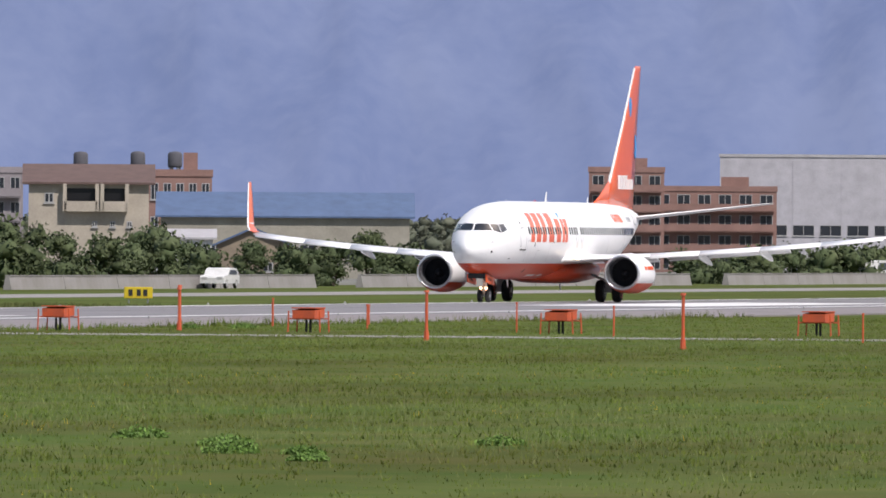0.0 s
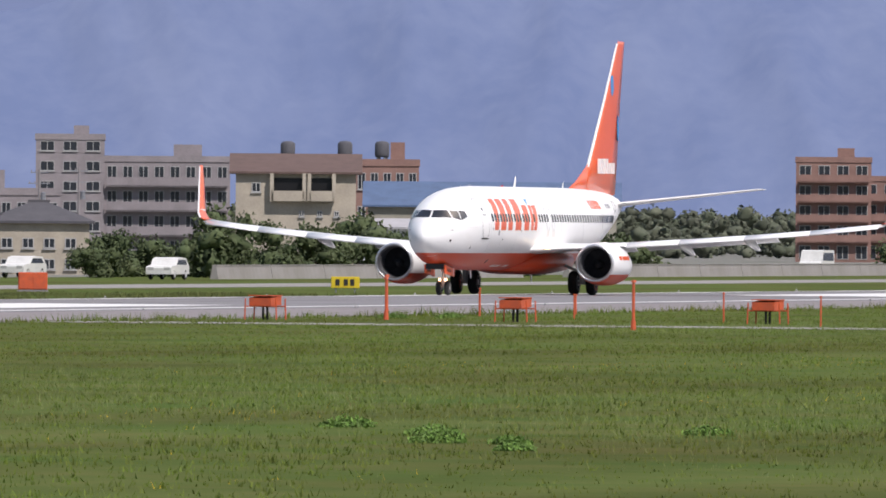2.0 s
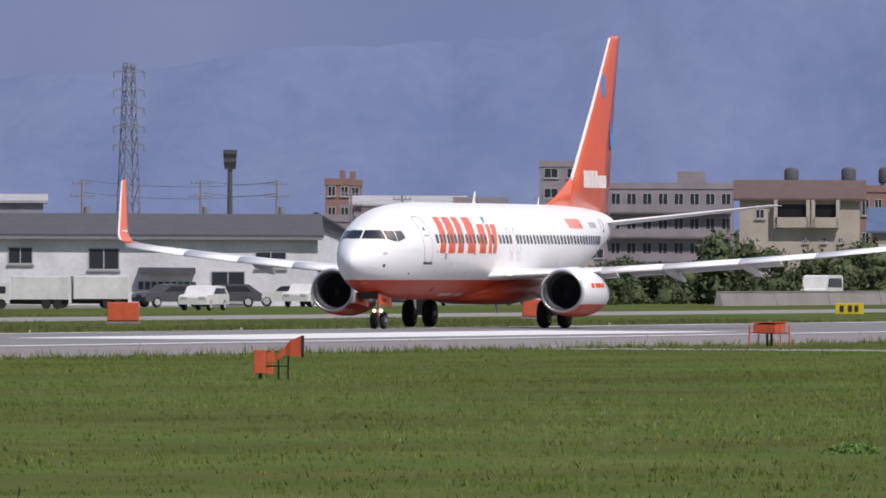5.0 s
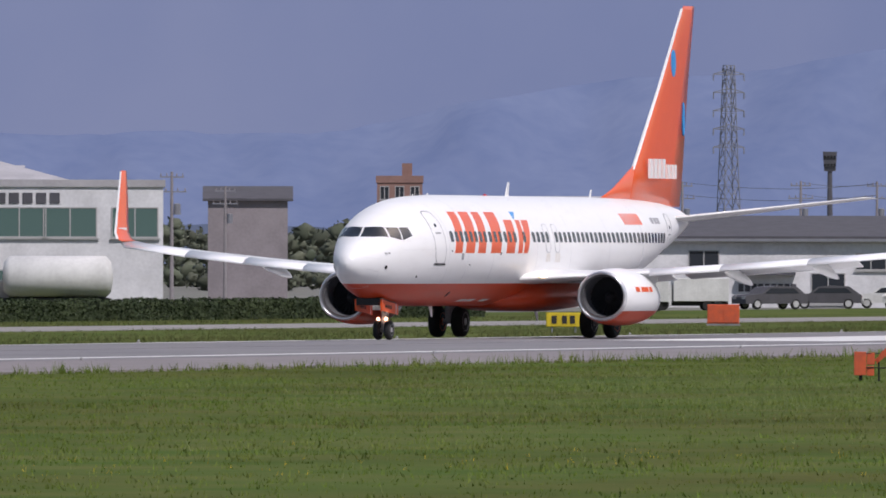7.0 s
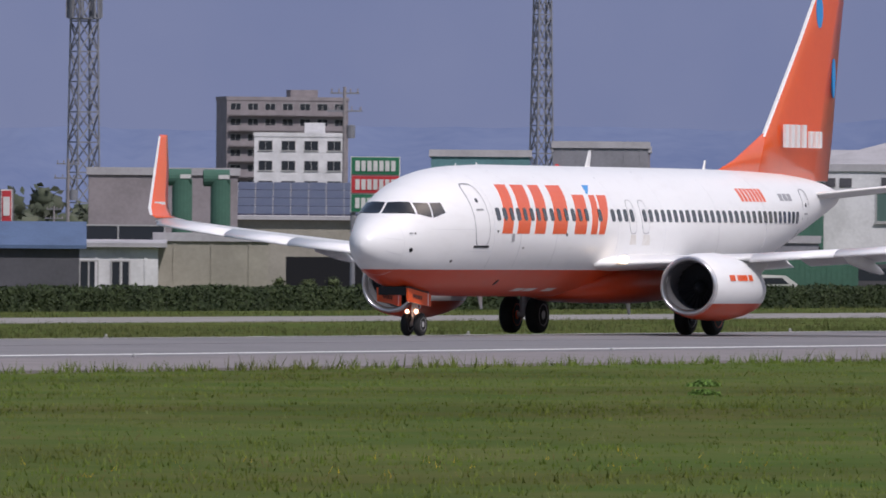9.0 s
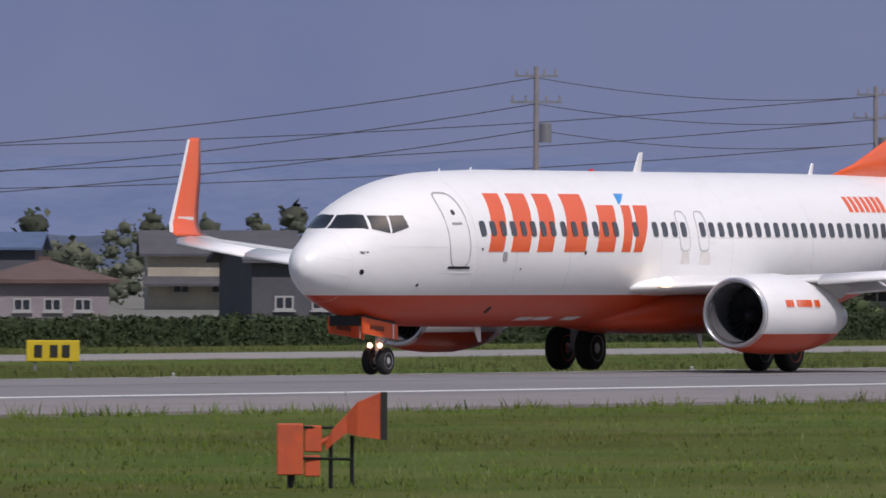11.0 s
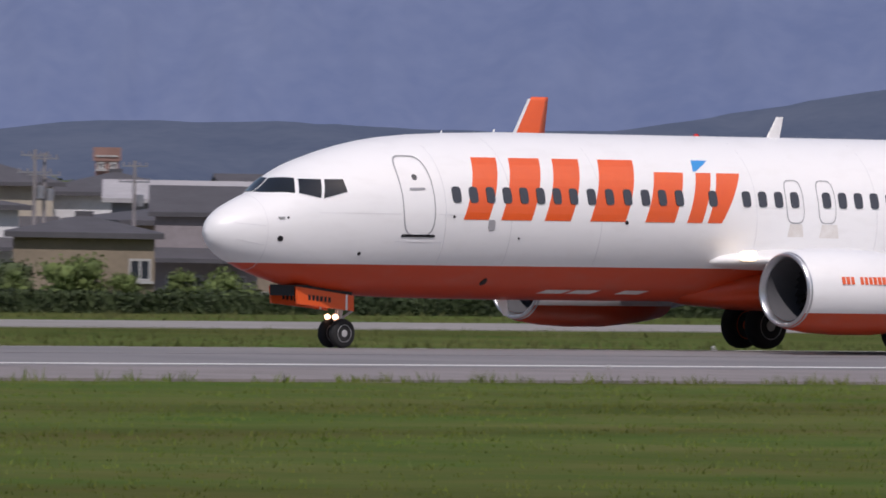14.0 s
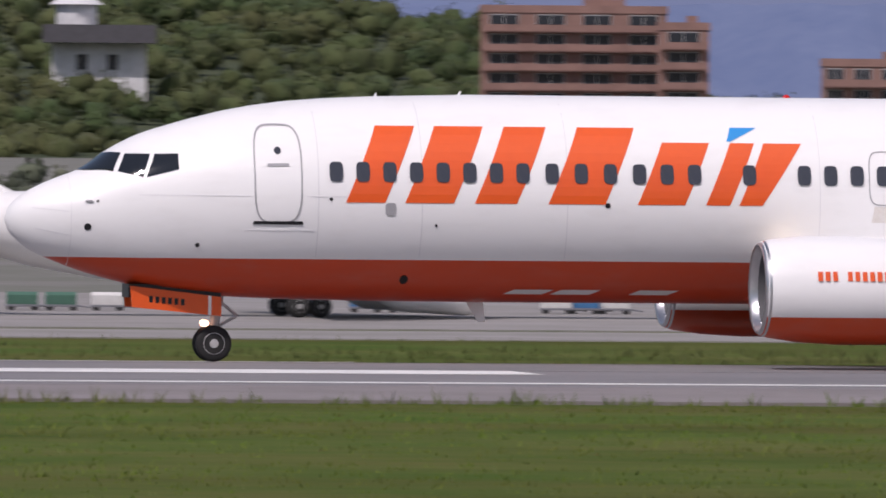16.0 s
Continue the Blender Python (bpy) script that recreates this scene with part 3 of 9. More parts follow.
        ret = bmesh.ops.extrude_face_region(bm, geom=bm.faces[:])
        for v in ret["geom"]:
            if isinstance(v, bmesh.types.BMVert):
                v.co.y -= side * 0.03
        part("lettering_bars", bm, M_ORANGE, nac, "row of small orange lettering bars")
    # tail
    def fin_section(z, le, te, t):
        return [(x, y, z) for x, y in aerofoil((le, 0), (te, 0), t)]
    fin = part("fin", loft([fin_section(4.75, 31.0, 37.4, 0.27), fin_section(6.1, 31.75, 37.75, 0.25), fin_section(9.2, 34.9, 38.35, 0.17), fin_section(12.05, 37.55, 39.1, 0.09), fin_section(12.2, 37.85, 39.1, 0.04)]), M_ORANGE, jet, "tall orange tail fin", True)
    part("dorsal_fin", loft([fin_section(4.85, 27.2, 33.5, 0.14), fin_section(5.35, 29.3, 33.5, 0.12), fin_section(6.25, 31.9, 33.6, 0.08)]), M_ORANGE, fin, "", True)
    part("leading_edge", loft([[(le - 0.03, -0.03, z), (le + 0.05, -w, z), (le + 0.05, w, z), (le - 0.03, 0.03, z)] for z, le, w in ((6.1, 31.74, 0.075), (9.2, 34.88, 0.06), (12.1, 37.6, 0.04))]), M_WHITE, fin, "white fin leading edge")
    for side in (-1, 1):
        def disc(x, z, rx, rz, y, n=20):
            bm = bmesh.new()
            f = [bm.verts.new((x + rx * math.cos(2 * math.pi * k / n), side * (y + 0.02), z + rz * math.sin(2 * math.pi * k / n))) for k in range(n)]
            b = [bm.verts.new((v.co.x, side * (y - 0.1), v.co.z)) for v in f]
            bm.faces.new(f)
            for k in range(n):
                bm.faces.new([f[k], f[(k + 1) % n], b[(k + 1) % n], b[k]])
            return bm
        part("blue_spot", disc(36.42, 10.05, 0.27, 0.5, 0.062), M_BLUE, fin, "bright blue spot")
        part("blue_sweep", disc(37.72, 8.0, 0.13, 0.62, 0.045), M_BLUE, fin, "bright blue sweep")
        for k, (x0, h) in enumerate(((33.0, 0.72), (33.5, 0.72), (34.0, 0.72), (34.55, 0.72), (35.15, 0.52), (35.6, 0.52), (35.95, 0.52))):
            part("title_block", box(x0, x0 + (0.27 if k < 4 else 0.2), min(side * 0.2, side * 0.29), max(side * 0.2, side * 0.29), 5.78, 5.78 + h), M_WHITE, fin, "plain white block of the tail title")
        rings = [[(x, side * y, zz) for x, zz in aerofoil((le, z), (te, z - 0.03), t)] for y, le, te, z, t in ((0.3, 33.6, 37.9, 4.25, 0.2), (1.2, 34.1, 38.0, 4.36, 0.18), (7.0, 37.5, 39.1, 5.08, 0.07), (7.17, 37.75, 39.12, 5.1, 0.03))]
        part("tailplane", loft(rings), M_WINGGREY, jet, "white horizontal tailplane", True)
    # nose gear
    gear = part("nose_gear", tube((3.95, 0, 0.34), (4.1, 0, 1.5), 0.085, 0.11, 14), M_STRUT, jet)
    part("axle", tube((3.95, -0.3, 0.34), (3.95, 0.3, 0.34), 0.05), M_STRUT, gear)
    bm = tube((3.98, 0, 0.62), (4.42, 0, 0.86), 0.03)
    add_tube(bm, (4.42, 0, 0.86), (4.08, 0, 1.15), 0.03)
    add_tube(bm, (4.0, 0, 0.95), (3.1, 0, 1.4), 0.045)
    part("torque_link", bm, M_STRUT, gear)
    for y in (-0.2, 0.2):
        wheel("nose_wheel", gear, 3.95, y, 0.342, 0.342, 0.2, M_STRUT)
    for y in (-0.14, 0.14):
        part("taxi_light", lathe([(3.74, 0.01), (3.75, 0.055), (3.8, 0.065), (3.86, 0.04)], (0, y, 0.72), 12), M_GEARLAMP, gear, "lit taxi lamp")
    for side in (-1, 1):
        y0, y1 = sorted((side * 0.44, side * 0.50))
        m = pose(0, 0, 0)
        bm = loft([[(2.32, y0, 1.42), (2.32, y1, 1.42), (2.36, y1, 1.02), (2.36, y0, 1.02)], [(4.05, y0, 1.22), (4.05, y1, 1.22), (4.05, y1, 0.86), (4.05, y0, 0.86)]])
        door = part("gear_door", bm, M_ORANGE, jet, "orange nose gear door with small bars")
        part("white_stripe", loft([[(3.80, y0 - 0.004, 1.245), (3.80, y1 + 0.004, 1.245), (3.80, y1 + 0.004, 0.885), (3.80, y0 - 0.004, 0.885)], [(3.86, y0 - 0.004, 1.24), (3.86, y1 + 0.004, 1.24), (3.86, y1 + 0.004, 0.88), (3.86, y0 - 0.004, 0.88)]]), M_WHITE, door)
        for k in range(6):
            x0 = 2.68 + 0.12 * k
            zc = 1.2 - (x0 - 2.32) * 0.085
            part("mark_bar", box(x0, x0 + 0.07, y0 - 0.005, y1 + 0.005, zc - 0.06, zc + 0.06), M_DARKMETAL, door)
    # Solid dark block between the doors gives the shade of the opening.
    part("gear_bay_shade", box(2.3, 4.05, -0.43, 0.43, 1.2, 1.45), M_DARKMETAL, jet, "dark block painted as the shade in the open nose gear bay")
    # main gear
    for side in (-1, 1):
        y = side * 2.86
        mg = part("main_gear", tube((19.35, y, 0.55), (19.35, y - side * 0.05, 2.0), 0.14, 0.17, 14), M_STRUT, jet)
        part("axle", tube((19.35, y - 0.5, 0.565), (19.35, y + 0.5, 0.565), 0.08), M_STRUT, mg)
        bm = tube((19.35, y, 1.0), (19.35, y - side * 1.6, 1.7), 0.07)
        add_tube(bm, (19.4, y, 0.75), (19.85, y, 1.05), 0.045)
        add_tube(bm, (19.85, y, 1.05), (19.4, y, 1.4), 0.045)
        part("side_brace", bm, M_STRUT, mg)
        for dy in (-0.43, 0.43):
            wheel("main_wheel", mg, 19.35, y + dy, 0.565, 0.565, 0.4, M_ORANGE if (dy > 0) == (side > 0) else M_STRUT)
    return jet


JET = airliner()

# ---- ground, runway, taxiway ----
M_GRASS = material("grass_ground", (0.057, 0.100, 0.0175), 0.95, second=(0.112, 0.119, 0.037), scale=0.16, amount=0.9, bump=0.8, bump_scale=3.0, fine=0.8)
M_BLADE = material("grass_blades", (0.110, 0.176, 0.030), 0.85, second=(0.162, 0.180, 0.052), scale=0.13, amount=0.8, island=0.15)
M_FARBLADE = material("far_grass_blades", (0.085, 0.112, 0.036), 0.9, second=(0.125, 0.128, 0.055), scale=0.09, amount=0.9, island=0.12)
M_SEED = material("pale_seed_heads", (0.185, 0.225, 0.082), 0.9, second=(0.15, 0.19, 0.06), scale=0.3, amount=0.6, island=0.12)
M_DRY = material("dry_stalks", (0.145, 0.125, 0.052), 0.9, island=0.25)
M_ASPHALT = material("runway_asphalt", (0.16, 0.155, 0.165), 0.85, second=(0.22, 0.21, 0.215), scale=0.16, amount=0.9, bump=0.3, bump_scale=9, fine=2.5)
M_RUBBER = material("worn_asphalt", (0.10, 0.10, 0.105), 0.85, second=(0.15, 0.145, 0.15), scale=0.2, amount=0.9, bump=0.3, bump_scale=9, fine=2.5)
M_SHOULDER = material("shoulder_asphalt", (0.24, 0.215, 0.215), 0.9, second=(0.17, 0.155, 0.155), scale=0.3, amount=0.8, bump=0.3, bump_scale=8)
M_CONCRETE = material("taxiway_concrete", (0.28, 0.265, 0.26), 0.9, second=(0.20, 0.19, 0.175), scale=0.22, amount=0.8, bump=0.2, bump_scale=6)
M_MARK = material("runway_white", (0.78, 0.78, 0.77), 0.7, second=(0.5, 0.5, 0.49), scale=0.8, amount=0.6)


def strip(name, x0, x1, rows, mat, label="", thick=0.0, step=60.0):
    """A sheet along the runway: rows of (y, z) joined, from x0 to x1, with closed edges of that thickness."""
    bm = bmesh.new()
    n = max(1, int((x1 - x0) / step))
    prof = list(rows) + ([(y, z - thick) for y, z in reversed(rows)] if thick else [])
    rings = [[bm.verts.new((x0 + (x1 - x0) * k / n, y, z)) for y, z in prof] for k in range(n + 1)]
    m = len(prof)
    for a, b in zip(rings, rings[1:]):
        for k in range(m if thick else m - 1):
            bm.faces.new([a[k], a[(k + 1) % m], b[(k + 1) % m], b[k]])
    if thick:
        bm.faces.new(rings[0]), bm.faces.new(rings[-1][::-1])
    ob = mesh_object(name, bm, mat)
    return tagged(ob, label, name.split("_")[0], kind="structure")


def crown(y):
    return 0.0 if y < 0 else -0.0175 * y


def patchy(mat, tone, low, high):
    """Broad uneven patches of drier growth, drawn out along the runway, over the colour that a grass material has."""
    nt = mat.node_tree
    b = nt.nodes["Principled BSDF"]
    src = b.inputs["Base Color"].links[0].from_socket
    tc = nt.nodes.new("ShaderNodeTexCoord")
    mp = nt.nodes.new("ShaderNodeMapping")
    mp.inputs["Scale"].default_value = (0.035, 0.11, 1.0)
    nt.links.new(tc.outputs["Object"], mp.inputs[0])
    n = nt.nodes.new("ShaderNodeTexNoise")
    n.inputs["Scale"].default_value, n.inputs["Detail"].default_value, n.inputs["Roughness"].default_value = 1.0, 5, 0.5
    nt.links.new(mp.outputs[0], n.inputs["Vector"])
    mr = nt.nodes.new("ShaderNodeMapRange")
    mr.inputs["From Min"].default_value, mr.inputs["From Max"].default_value = low, high
    nt.links.new(n.outputs["Fac"], mr.inputs["Value"])
    mix = nt.nodes.new("ShaderNodeMix")
    mix.data_type, mix.blend_type = "RGBA", "MULTIPLY"
    mix.inputs[7].default_value = (*tone, 1)
    nt.links.new(mr.outputs[0], mix.inputs[0])
    nt.links.new(src, mix.inputs[6])
    nt.links.new(mix.outputs[2], b.inputs["Base Color"])


for gm in (M_GRASS, M_BLADE, M_SEED):
    patchy(gm, (0.80, 0.70, 0.68), 0.42, 0.68)
for gm in (M_GRASS, M_BLADE, M_DRY, M_FARBLADE):
    gm.node_tree.nodes["Principled BSDF"].inputs["Specular IOR Level"].default_value = 0.05
strip("ground", -4900, 4900, [(-4900, -0.06), (-36, -0.06), (-34, -0.15), (0, -0.2), (22, -0.6), (24, -0.43), (46, -0.33), (4900, -0.33)], M_GRASS, "wide green grass field around the runway", 0, 100)
strip("runway", -900, 2400, [(-23.5, 0.0), (-6, 0.0), (0, 0.0), (11, crown(11)), (22.6, crown(22.6))], M_ASPHALT, "grey asphalt runway with pale worn wheel tracks", 0.3)
strip("runway_shoulder", -900, 2400, [(-34.5, -0.03), (-23.5, -0.004)], M_SHOULDER, "pale brownish asphalt runway shoulder", 0.3)
strip("runway_wheel_track", -900, 2400, [(-8.5, 0.004), (8.0, crown(8.0) + 0.004)], M_RUBBER, "darker rubber-stained middle of the runway", 0.004)
strip("taxiway", -900, 2400, [(49, -0.30), (61.5, -0.30)], M_CONCRETE, "pale concrete taxiway beyond the grass", 0.2)


def runway_mark(x0, x1, y0, y1, label):
    bm = bmesh.new()
    n = max(1, int((x1 - x0) / 50))
    add_loft(bm, [[(x0 + (x1 - x0) * k / n, y0, crown(y0) + 0.006), (x0 + (x1 - x0) * k / n, y1, crown(y1) + 0.006), (x0 + (x1 - x0) * k / n, y1, crown(y1) + 0.012), (x0 + (x1 - x0) * k / n, y0, crown(y0) + 0.012)] for k in range(n + 1)])
    return tagged(mesh_object("runway_marking", bm, M_MARK), label, "marking", kind="structure")


runway_mark(-900, 2400, -21.4, -20.5, "white painted line along the runway edge")
runway_mark(-900, 2400, 20.5, 21.4, "white painted line along the runway edge")
for x0, x1 in ((455.0, 520.0), (640.0, 690.0)):
    runway_mark(x0, x1, -16.5, -8.0, "broad white aiming bar on the runway")
    runway_mark(x0, x1, 8.0, 16.5, "broad white aiming bar on the runway")
for x0, x1 in ((0.0, 22.5), (147.0, 171.0)):
    runway_mark(x0, x1, -12.2, -8.8, "broad white touchdown bar on the runway")
    runway_mark(x0, x1, 8.8, 12.2, "broad white touchdown bar on the runway")
for k in range(46):
    if k > 22 or k < 0:
        runway_mark(-600 + k * 50, -570 + k * 50, -0.45, 0.45, "white centre line dash on the runway")

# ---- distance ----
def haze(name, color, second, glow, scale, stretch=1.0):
    """Far distance with its haze painted on: mostly bluish emission for air light, with a little of the wooded slope
    showing through.
    """
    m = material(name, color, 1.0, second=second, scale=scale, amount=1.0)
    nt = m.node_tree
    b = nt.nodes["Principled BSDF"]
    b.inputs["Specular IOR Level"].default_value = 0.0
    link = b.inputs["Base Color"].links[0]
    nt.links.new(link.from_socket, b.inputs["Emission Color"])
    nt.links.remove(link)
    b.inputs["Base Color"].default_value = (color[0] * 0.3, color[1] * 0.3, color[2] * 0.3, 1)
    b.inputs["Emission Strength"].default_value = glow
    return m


# Sky light and air haze are given as bluish glowing colours.
M_CLOUD = haze("far_cloud_glow", (0.148, 0.185, 0.318), (0.200, 0.230, 0.350), 0.82, 0.0016)
M_FAR = haze("far_mountain_haze_glow", (0.128, 0.166, 0.290), (0.180, 0.218, 0.340), 0.79, 0.016)
M_MID = haze("near_mountain_haze_glow", (0.086, 0.110, 0.170), (0.122, 0.146, 0.205), 0.72, 0.03)
M_HILL = material("hill_ground", (0.03, 0.045, 0.02), 0.95, second=(0.06, 0.07, 0.03), scale=0.05, amount=0.8)
M_WOOD = material("hill_foliage", (0.034, 0.058, 0.017), 0.95, second=(0.076, 0.079, 0.029), scale=0.020, amount=0.9, island=0.16, fine=0.16)
# Far garden leaves: grey-green, with the haze put into the colour.
M_GARDEN = material("hazy_garden_foliage", (0.05, 0.066, 0.04), 0.9, second=(0.10, 0.105, 0.075), scale=0.03, amount=0.9, island=0.4, fine=0.5)


def curve_at(anchors, b):
    if b <= anchors[0][0]:
        return anchors[0][1]
    for (b0, e0), (b1, e1) in zip(anchors, anchors[1:]):
        if b <= b1:
            s = (b - b0) / (b1 - b0)
            s = s * s * (3 - 2 * s)
            return e0 + (e1 - e0) * s
    return anchors[-1][1]


def ridge(name, radius, anchors, mat, rough, label, b0=-20, b1=120, centre=(-20, -190)):
    bm = bmesh.new()
    n = int((b1 - b0) * 12)
    rings = []
    for k in range(n + 1):
        b = b0 + (b1 - b0) * k / n
        e = curve_at(anchors, b)
        e += rough * (noise.noise((b * 1.3, radius, 0)) + 0.5 * noise.noise((b * 4.1, radius, 3)) + 0.25 * noise.noise((b * 11, radius, 5)))
        h = max(e * radius, -2)
        ring = []
        for j in range(9):
            v = j / 8
            rr = radius - 130 * (1 - v)
            rr += 30 * noise.noise((b * 2.1 + 0.6 * v, v * 1.2, radius)) + 12 * noise.noise((b * 6.3 - v, v * 2.5, radius + 7))
            ring.append(bm.verts.new((centre[0] + rr * math.cos(radians(b)), centre[1] + rr * math.sin(radians(b)), -3 + (h + 3) * v ** 0.85)))
        rings.append(ring)
    for a, c in zip(rings, rings[1:]):
        for j in range(8):
            bm.faces.new([a[j], c[j], c[j + 1], a[j + 1]])
    ob = mesh_object(name, bm, mat, smooth=True)
    return tagged(ob, label, "mountain", kind="structure")


bm = bmesh.new()
cl = [[bm.verts.new((-20 + 4650 * math.cos(radians(b)), -190 + 4650 * math.sin(radians(b)), z)) for z in (-5, 60, 140, 260)] for b in range(-60, 161, 4)]
for a, c in zip(cl, cl[1:]):
    for j in range(3):
        bm.faces.new([a[j], c[j], c[j + 1], a[j + 1]])
tagged(mesh_object("backdrop_cloud", bm, M_CLOUD, smooth=True), "self-glowing grey-blue bank of painted cloud haze behind the mountains", "cloud", kind="structure")
ridge("backdrop_mountains", 4300, ((-20, .02), (8, .021), (12, .021), (15.8, .0195), (16.4, .0168), (17.2, .0155), (18.2, .0137), (20, .0095), (23, .0085), (30, .0075), (35, .010), (38, .0125), (40, .0142), (41, .0132), (43.3, .0134), (44.5, .0155), (46, .0175), (50, .0205), (58, .0185), (62, .0142), (65, .0112), (69.6, .0106), (70.5, .0095), (71.5, .0112), (73, .0125), (77, .0115), (78.5, .0105), (80, .0105), (85, .012), (120, .02)), M_FAR, 0.0006, "distant wooded mountains with blue haze painted as glow")
ridge("backdrop_foothills", 3300, ((-20, -.002), (16.5, -.002), (17.5, .001), (19, .003), (21, .003), (28, .002), (36, .003), (37.5, .0055), (38.3, .0070), (38.95, .0080), (39.6, .0062), (40.2, .0058), (41, .0106), (41.8, .0127), (42.6, .0123), (43.2, .0114), (45, .0099), (46.4, .0095), (47.6, .008), (49.5, .004), (51.2, .0045), (52.2, .003), (56, .004), (62.1, .0045), (63.07, .0061), (63.9, .0061), (64.86, .0052), (65.3, .0068), (67, .008), (70.2, .0074), (71.4, .009), (74, .006), (80, .0035), (85, .003), (120, .003)), M_MID, 0.0004, "foothills with darker blue-grey haze painted as glow below the mountains")


def blob_cloud(centres, radii, seed, squash=0.8):
    """Many leafy clumps as one mesh: lumpy low spheres; returns vertices and faces."""
    bm = bmesh.new()
    bmesh.ops.create_icosphere(bm, subdivisions=2, radius=1.0)
    bv = np.array([v.co[:] for v in bm.verts])
    bf = np.array([[v.index for v in f.verts] for f in bm.faces])
    bm.free()
    rng = np.random.default_rng(seed)
    n = len(centres)
    jit = 1 + rng.uniform(-0.38, 0.38, (n, len(bv), 1))
    vs = bv[None] * jit * np.asarray(radii)[:, None, None] * np.array([1, 1, squash]) + np.asarray(centres)[:, None, :]
    fs = bf[None] + (np.arange(n) * len(bv))[:, None, None]
    return vs.reshape(-1, 3), fs.reshape(-1, 3)


def raw_mesh(name, vs, fs, mat):
    me = bpy.data.meshes.new(name)
    vs, fs = np.asarray(vs, dtype=np.float32), np.asarray(fs, dtype=np.int32)
    me.vertices.add(len(vs))
    me.vertices.foreach_set("co", vs.ravel())
    me.loops.add(fs.size)
    me.loops.foreach_set("vertex_index", fs.ravel())
    me.polygons.add(len(fs))
    me.polygons.foreach_set("loop_start", np.arange(0, fs.size, 3, dtype=np.int32))
    me.update(calc_edges=True)
    me.materials.append(mat)
    return new(name, me)


def leaf_arrays(centres, sizes, seed):
    """Vertices and faces of many small two-faced leaf sprays with random tilt."""
    rng = np.random.default_rng(seed)
    c = np.asarray(centres)
    n = len(c)
    a = rng.normal(size=(n, 3))
    a /= np.linalg.norm(a, axis=1)[:, None]
    b = np.cross(a, rng.normal(size=(n, 3)))
    b /= np.linalg.norm(b, axis=1)[:, None]
    s = np.asarray(sizes)[:, None]
    bend = np.cross(a, b) * s * 0.3
    vs = np.stack([c - a * s, c - b * s * 0.6 + bend, c + a * s, c + b * s * 0.6 + bend], 1).reshape(-1, 3)
    i = np.arange(n) * 4
    return vs, np.concatenate([np.stack([i, i + 1, i + 2], 1), np.stack([i, i + 2, i + 3], 1)])


def leaf_mesh(name, centres, sizes, mat, seed):
    return raw_mesh(name, *leaf_arrays(centres, sizes, seed), mat)


HILL = ((60, -.001), (64.8, 0), (65.2, .004), (65.6, .005), (66.5, .005), (68, .003), (69.5, .0012), (70, .0028), (70.6, .005), (71.3, .0082), (71.87, .0104), (72.4, .0109), (73, .0114), (73.5, .0125), (75, .013), (77, .0105), (78.4, .004), (79.3, .0042), (79.9, .0105), (81, .0124), (82, .0132), (86, .015), (95, .01), (120, .004))
rng = np.random.default_rng(5)
cs, rs = [], []
for k in range(5200):
    b = 64 + 30 * rng.random()
    v = rng.random() ** 0.8
    e = curve_at(HILL, b)
    if e < 0.0006:
        continue
    rr = 2200 + 330 * v
    cs.append((-30 + rr * math.cos(radians(b)), -255 + rr * math.sin(radians(b)), max(0.6, e * rr * v ** 0.8 - 1.2)))
    rs.append(rng.uniform(1.6, 4.2))
vs, fs = blob_cloud(cs, np.array(rs) * 0.7, 6, 0.85)
tagged(raw_mesh("hill_woods", vs, fs, M_WOOD), "dense green broadleaf woods on a low hill", "woods", kind="stuff")
C, R = np.repeat(np.array(cs), 84, 0), np.repeat(np.array(rs), 84)
d = rng.normal(size=C.shape)
d /= np.linalg.norm(d, axis=1)[:, None]
tagged(leaf_mesh("hill_leaves", C + d * R[:, None] * rng.uniform(0.6, 1.15, (len(R), 1)) * np.array([1, 1, 0.85]), rng.uniform(0.2, 0.55, len(R)), M_WOOD, 8), "leafy outer sprays of the hill woods", "woods", kind="stuff")
# low trees and gardens far behind the houses
cs, rs = [], []
for k in range(9500):
    x = rng.uniform(-160, 2600)
    y = rng.uniform(260, 420)
    hgt = (2.2 + 2.0 * (noise.noise((x * 0.02, y * 0.02, 0)) + 0.5) + 2.0) * (1 if x > 900 else 0.45)
    cs.append((x, y, max(0.4, rng.random() * hgt)))
    rs.append(rng.uniform(0.6, 1.5) * (1 if x > 900 else 0.6))
vs, fs = blob_cloud(cs, np.array(rs) * 0.8, 9, 0.8)
tagged(raw_mesh("garden_trees", vs, fs, M_GARDEN), "band of low garden trees behind the town", "trees", kind="stuff")
C, R = np.repeat(np.array(cs), 16, 0), np.repeat(np.array(rs), 16)
d = rng.normal(size=C.shape)
d /= np.linalg.norm(d, axis=1)[:, None]
tagged(leaf_mesh("garden_leaves", C + d * R[:, None] * rng.uniform(0.75, 1.15, (len(R), 1)), R * rng.uniform(0.2, 0.42, len(R)), M_GARDEN, 9), "leafy outer sprays of the garden trees", "trees", kind="stuff")
bm = bmesh.new()
rings = []
for k in range(121):
    b = 60 + 40 * k / 120
    e = curve_at(HILL, b)
    rings.append([bm.verts.new((-30 + rr * math.cos(radians(b)), -255 + rr * math.sin(radians(b)), -1 + max(0, e * rr * v ** 0.8 - 2.5))) for v, rr in ((0, 2200), (0.3, 2300), (0.6, 2400), (1, 2530), (1, 2700))])
for a, c in zip(rings, rings[1:]):
    for j in range(4):
        bm.faces.new([a[j], c[j], c[j + 1], a[j + 1]])
tagged(mesh_object("hill_ground", bm, M_HILL), "dark earth of the wooded hill", "hill", kind="structure")

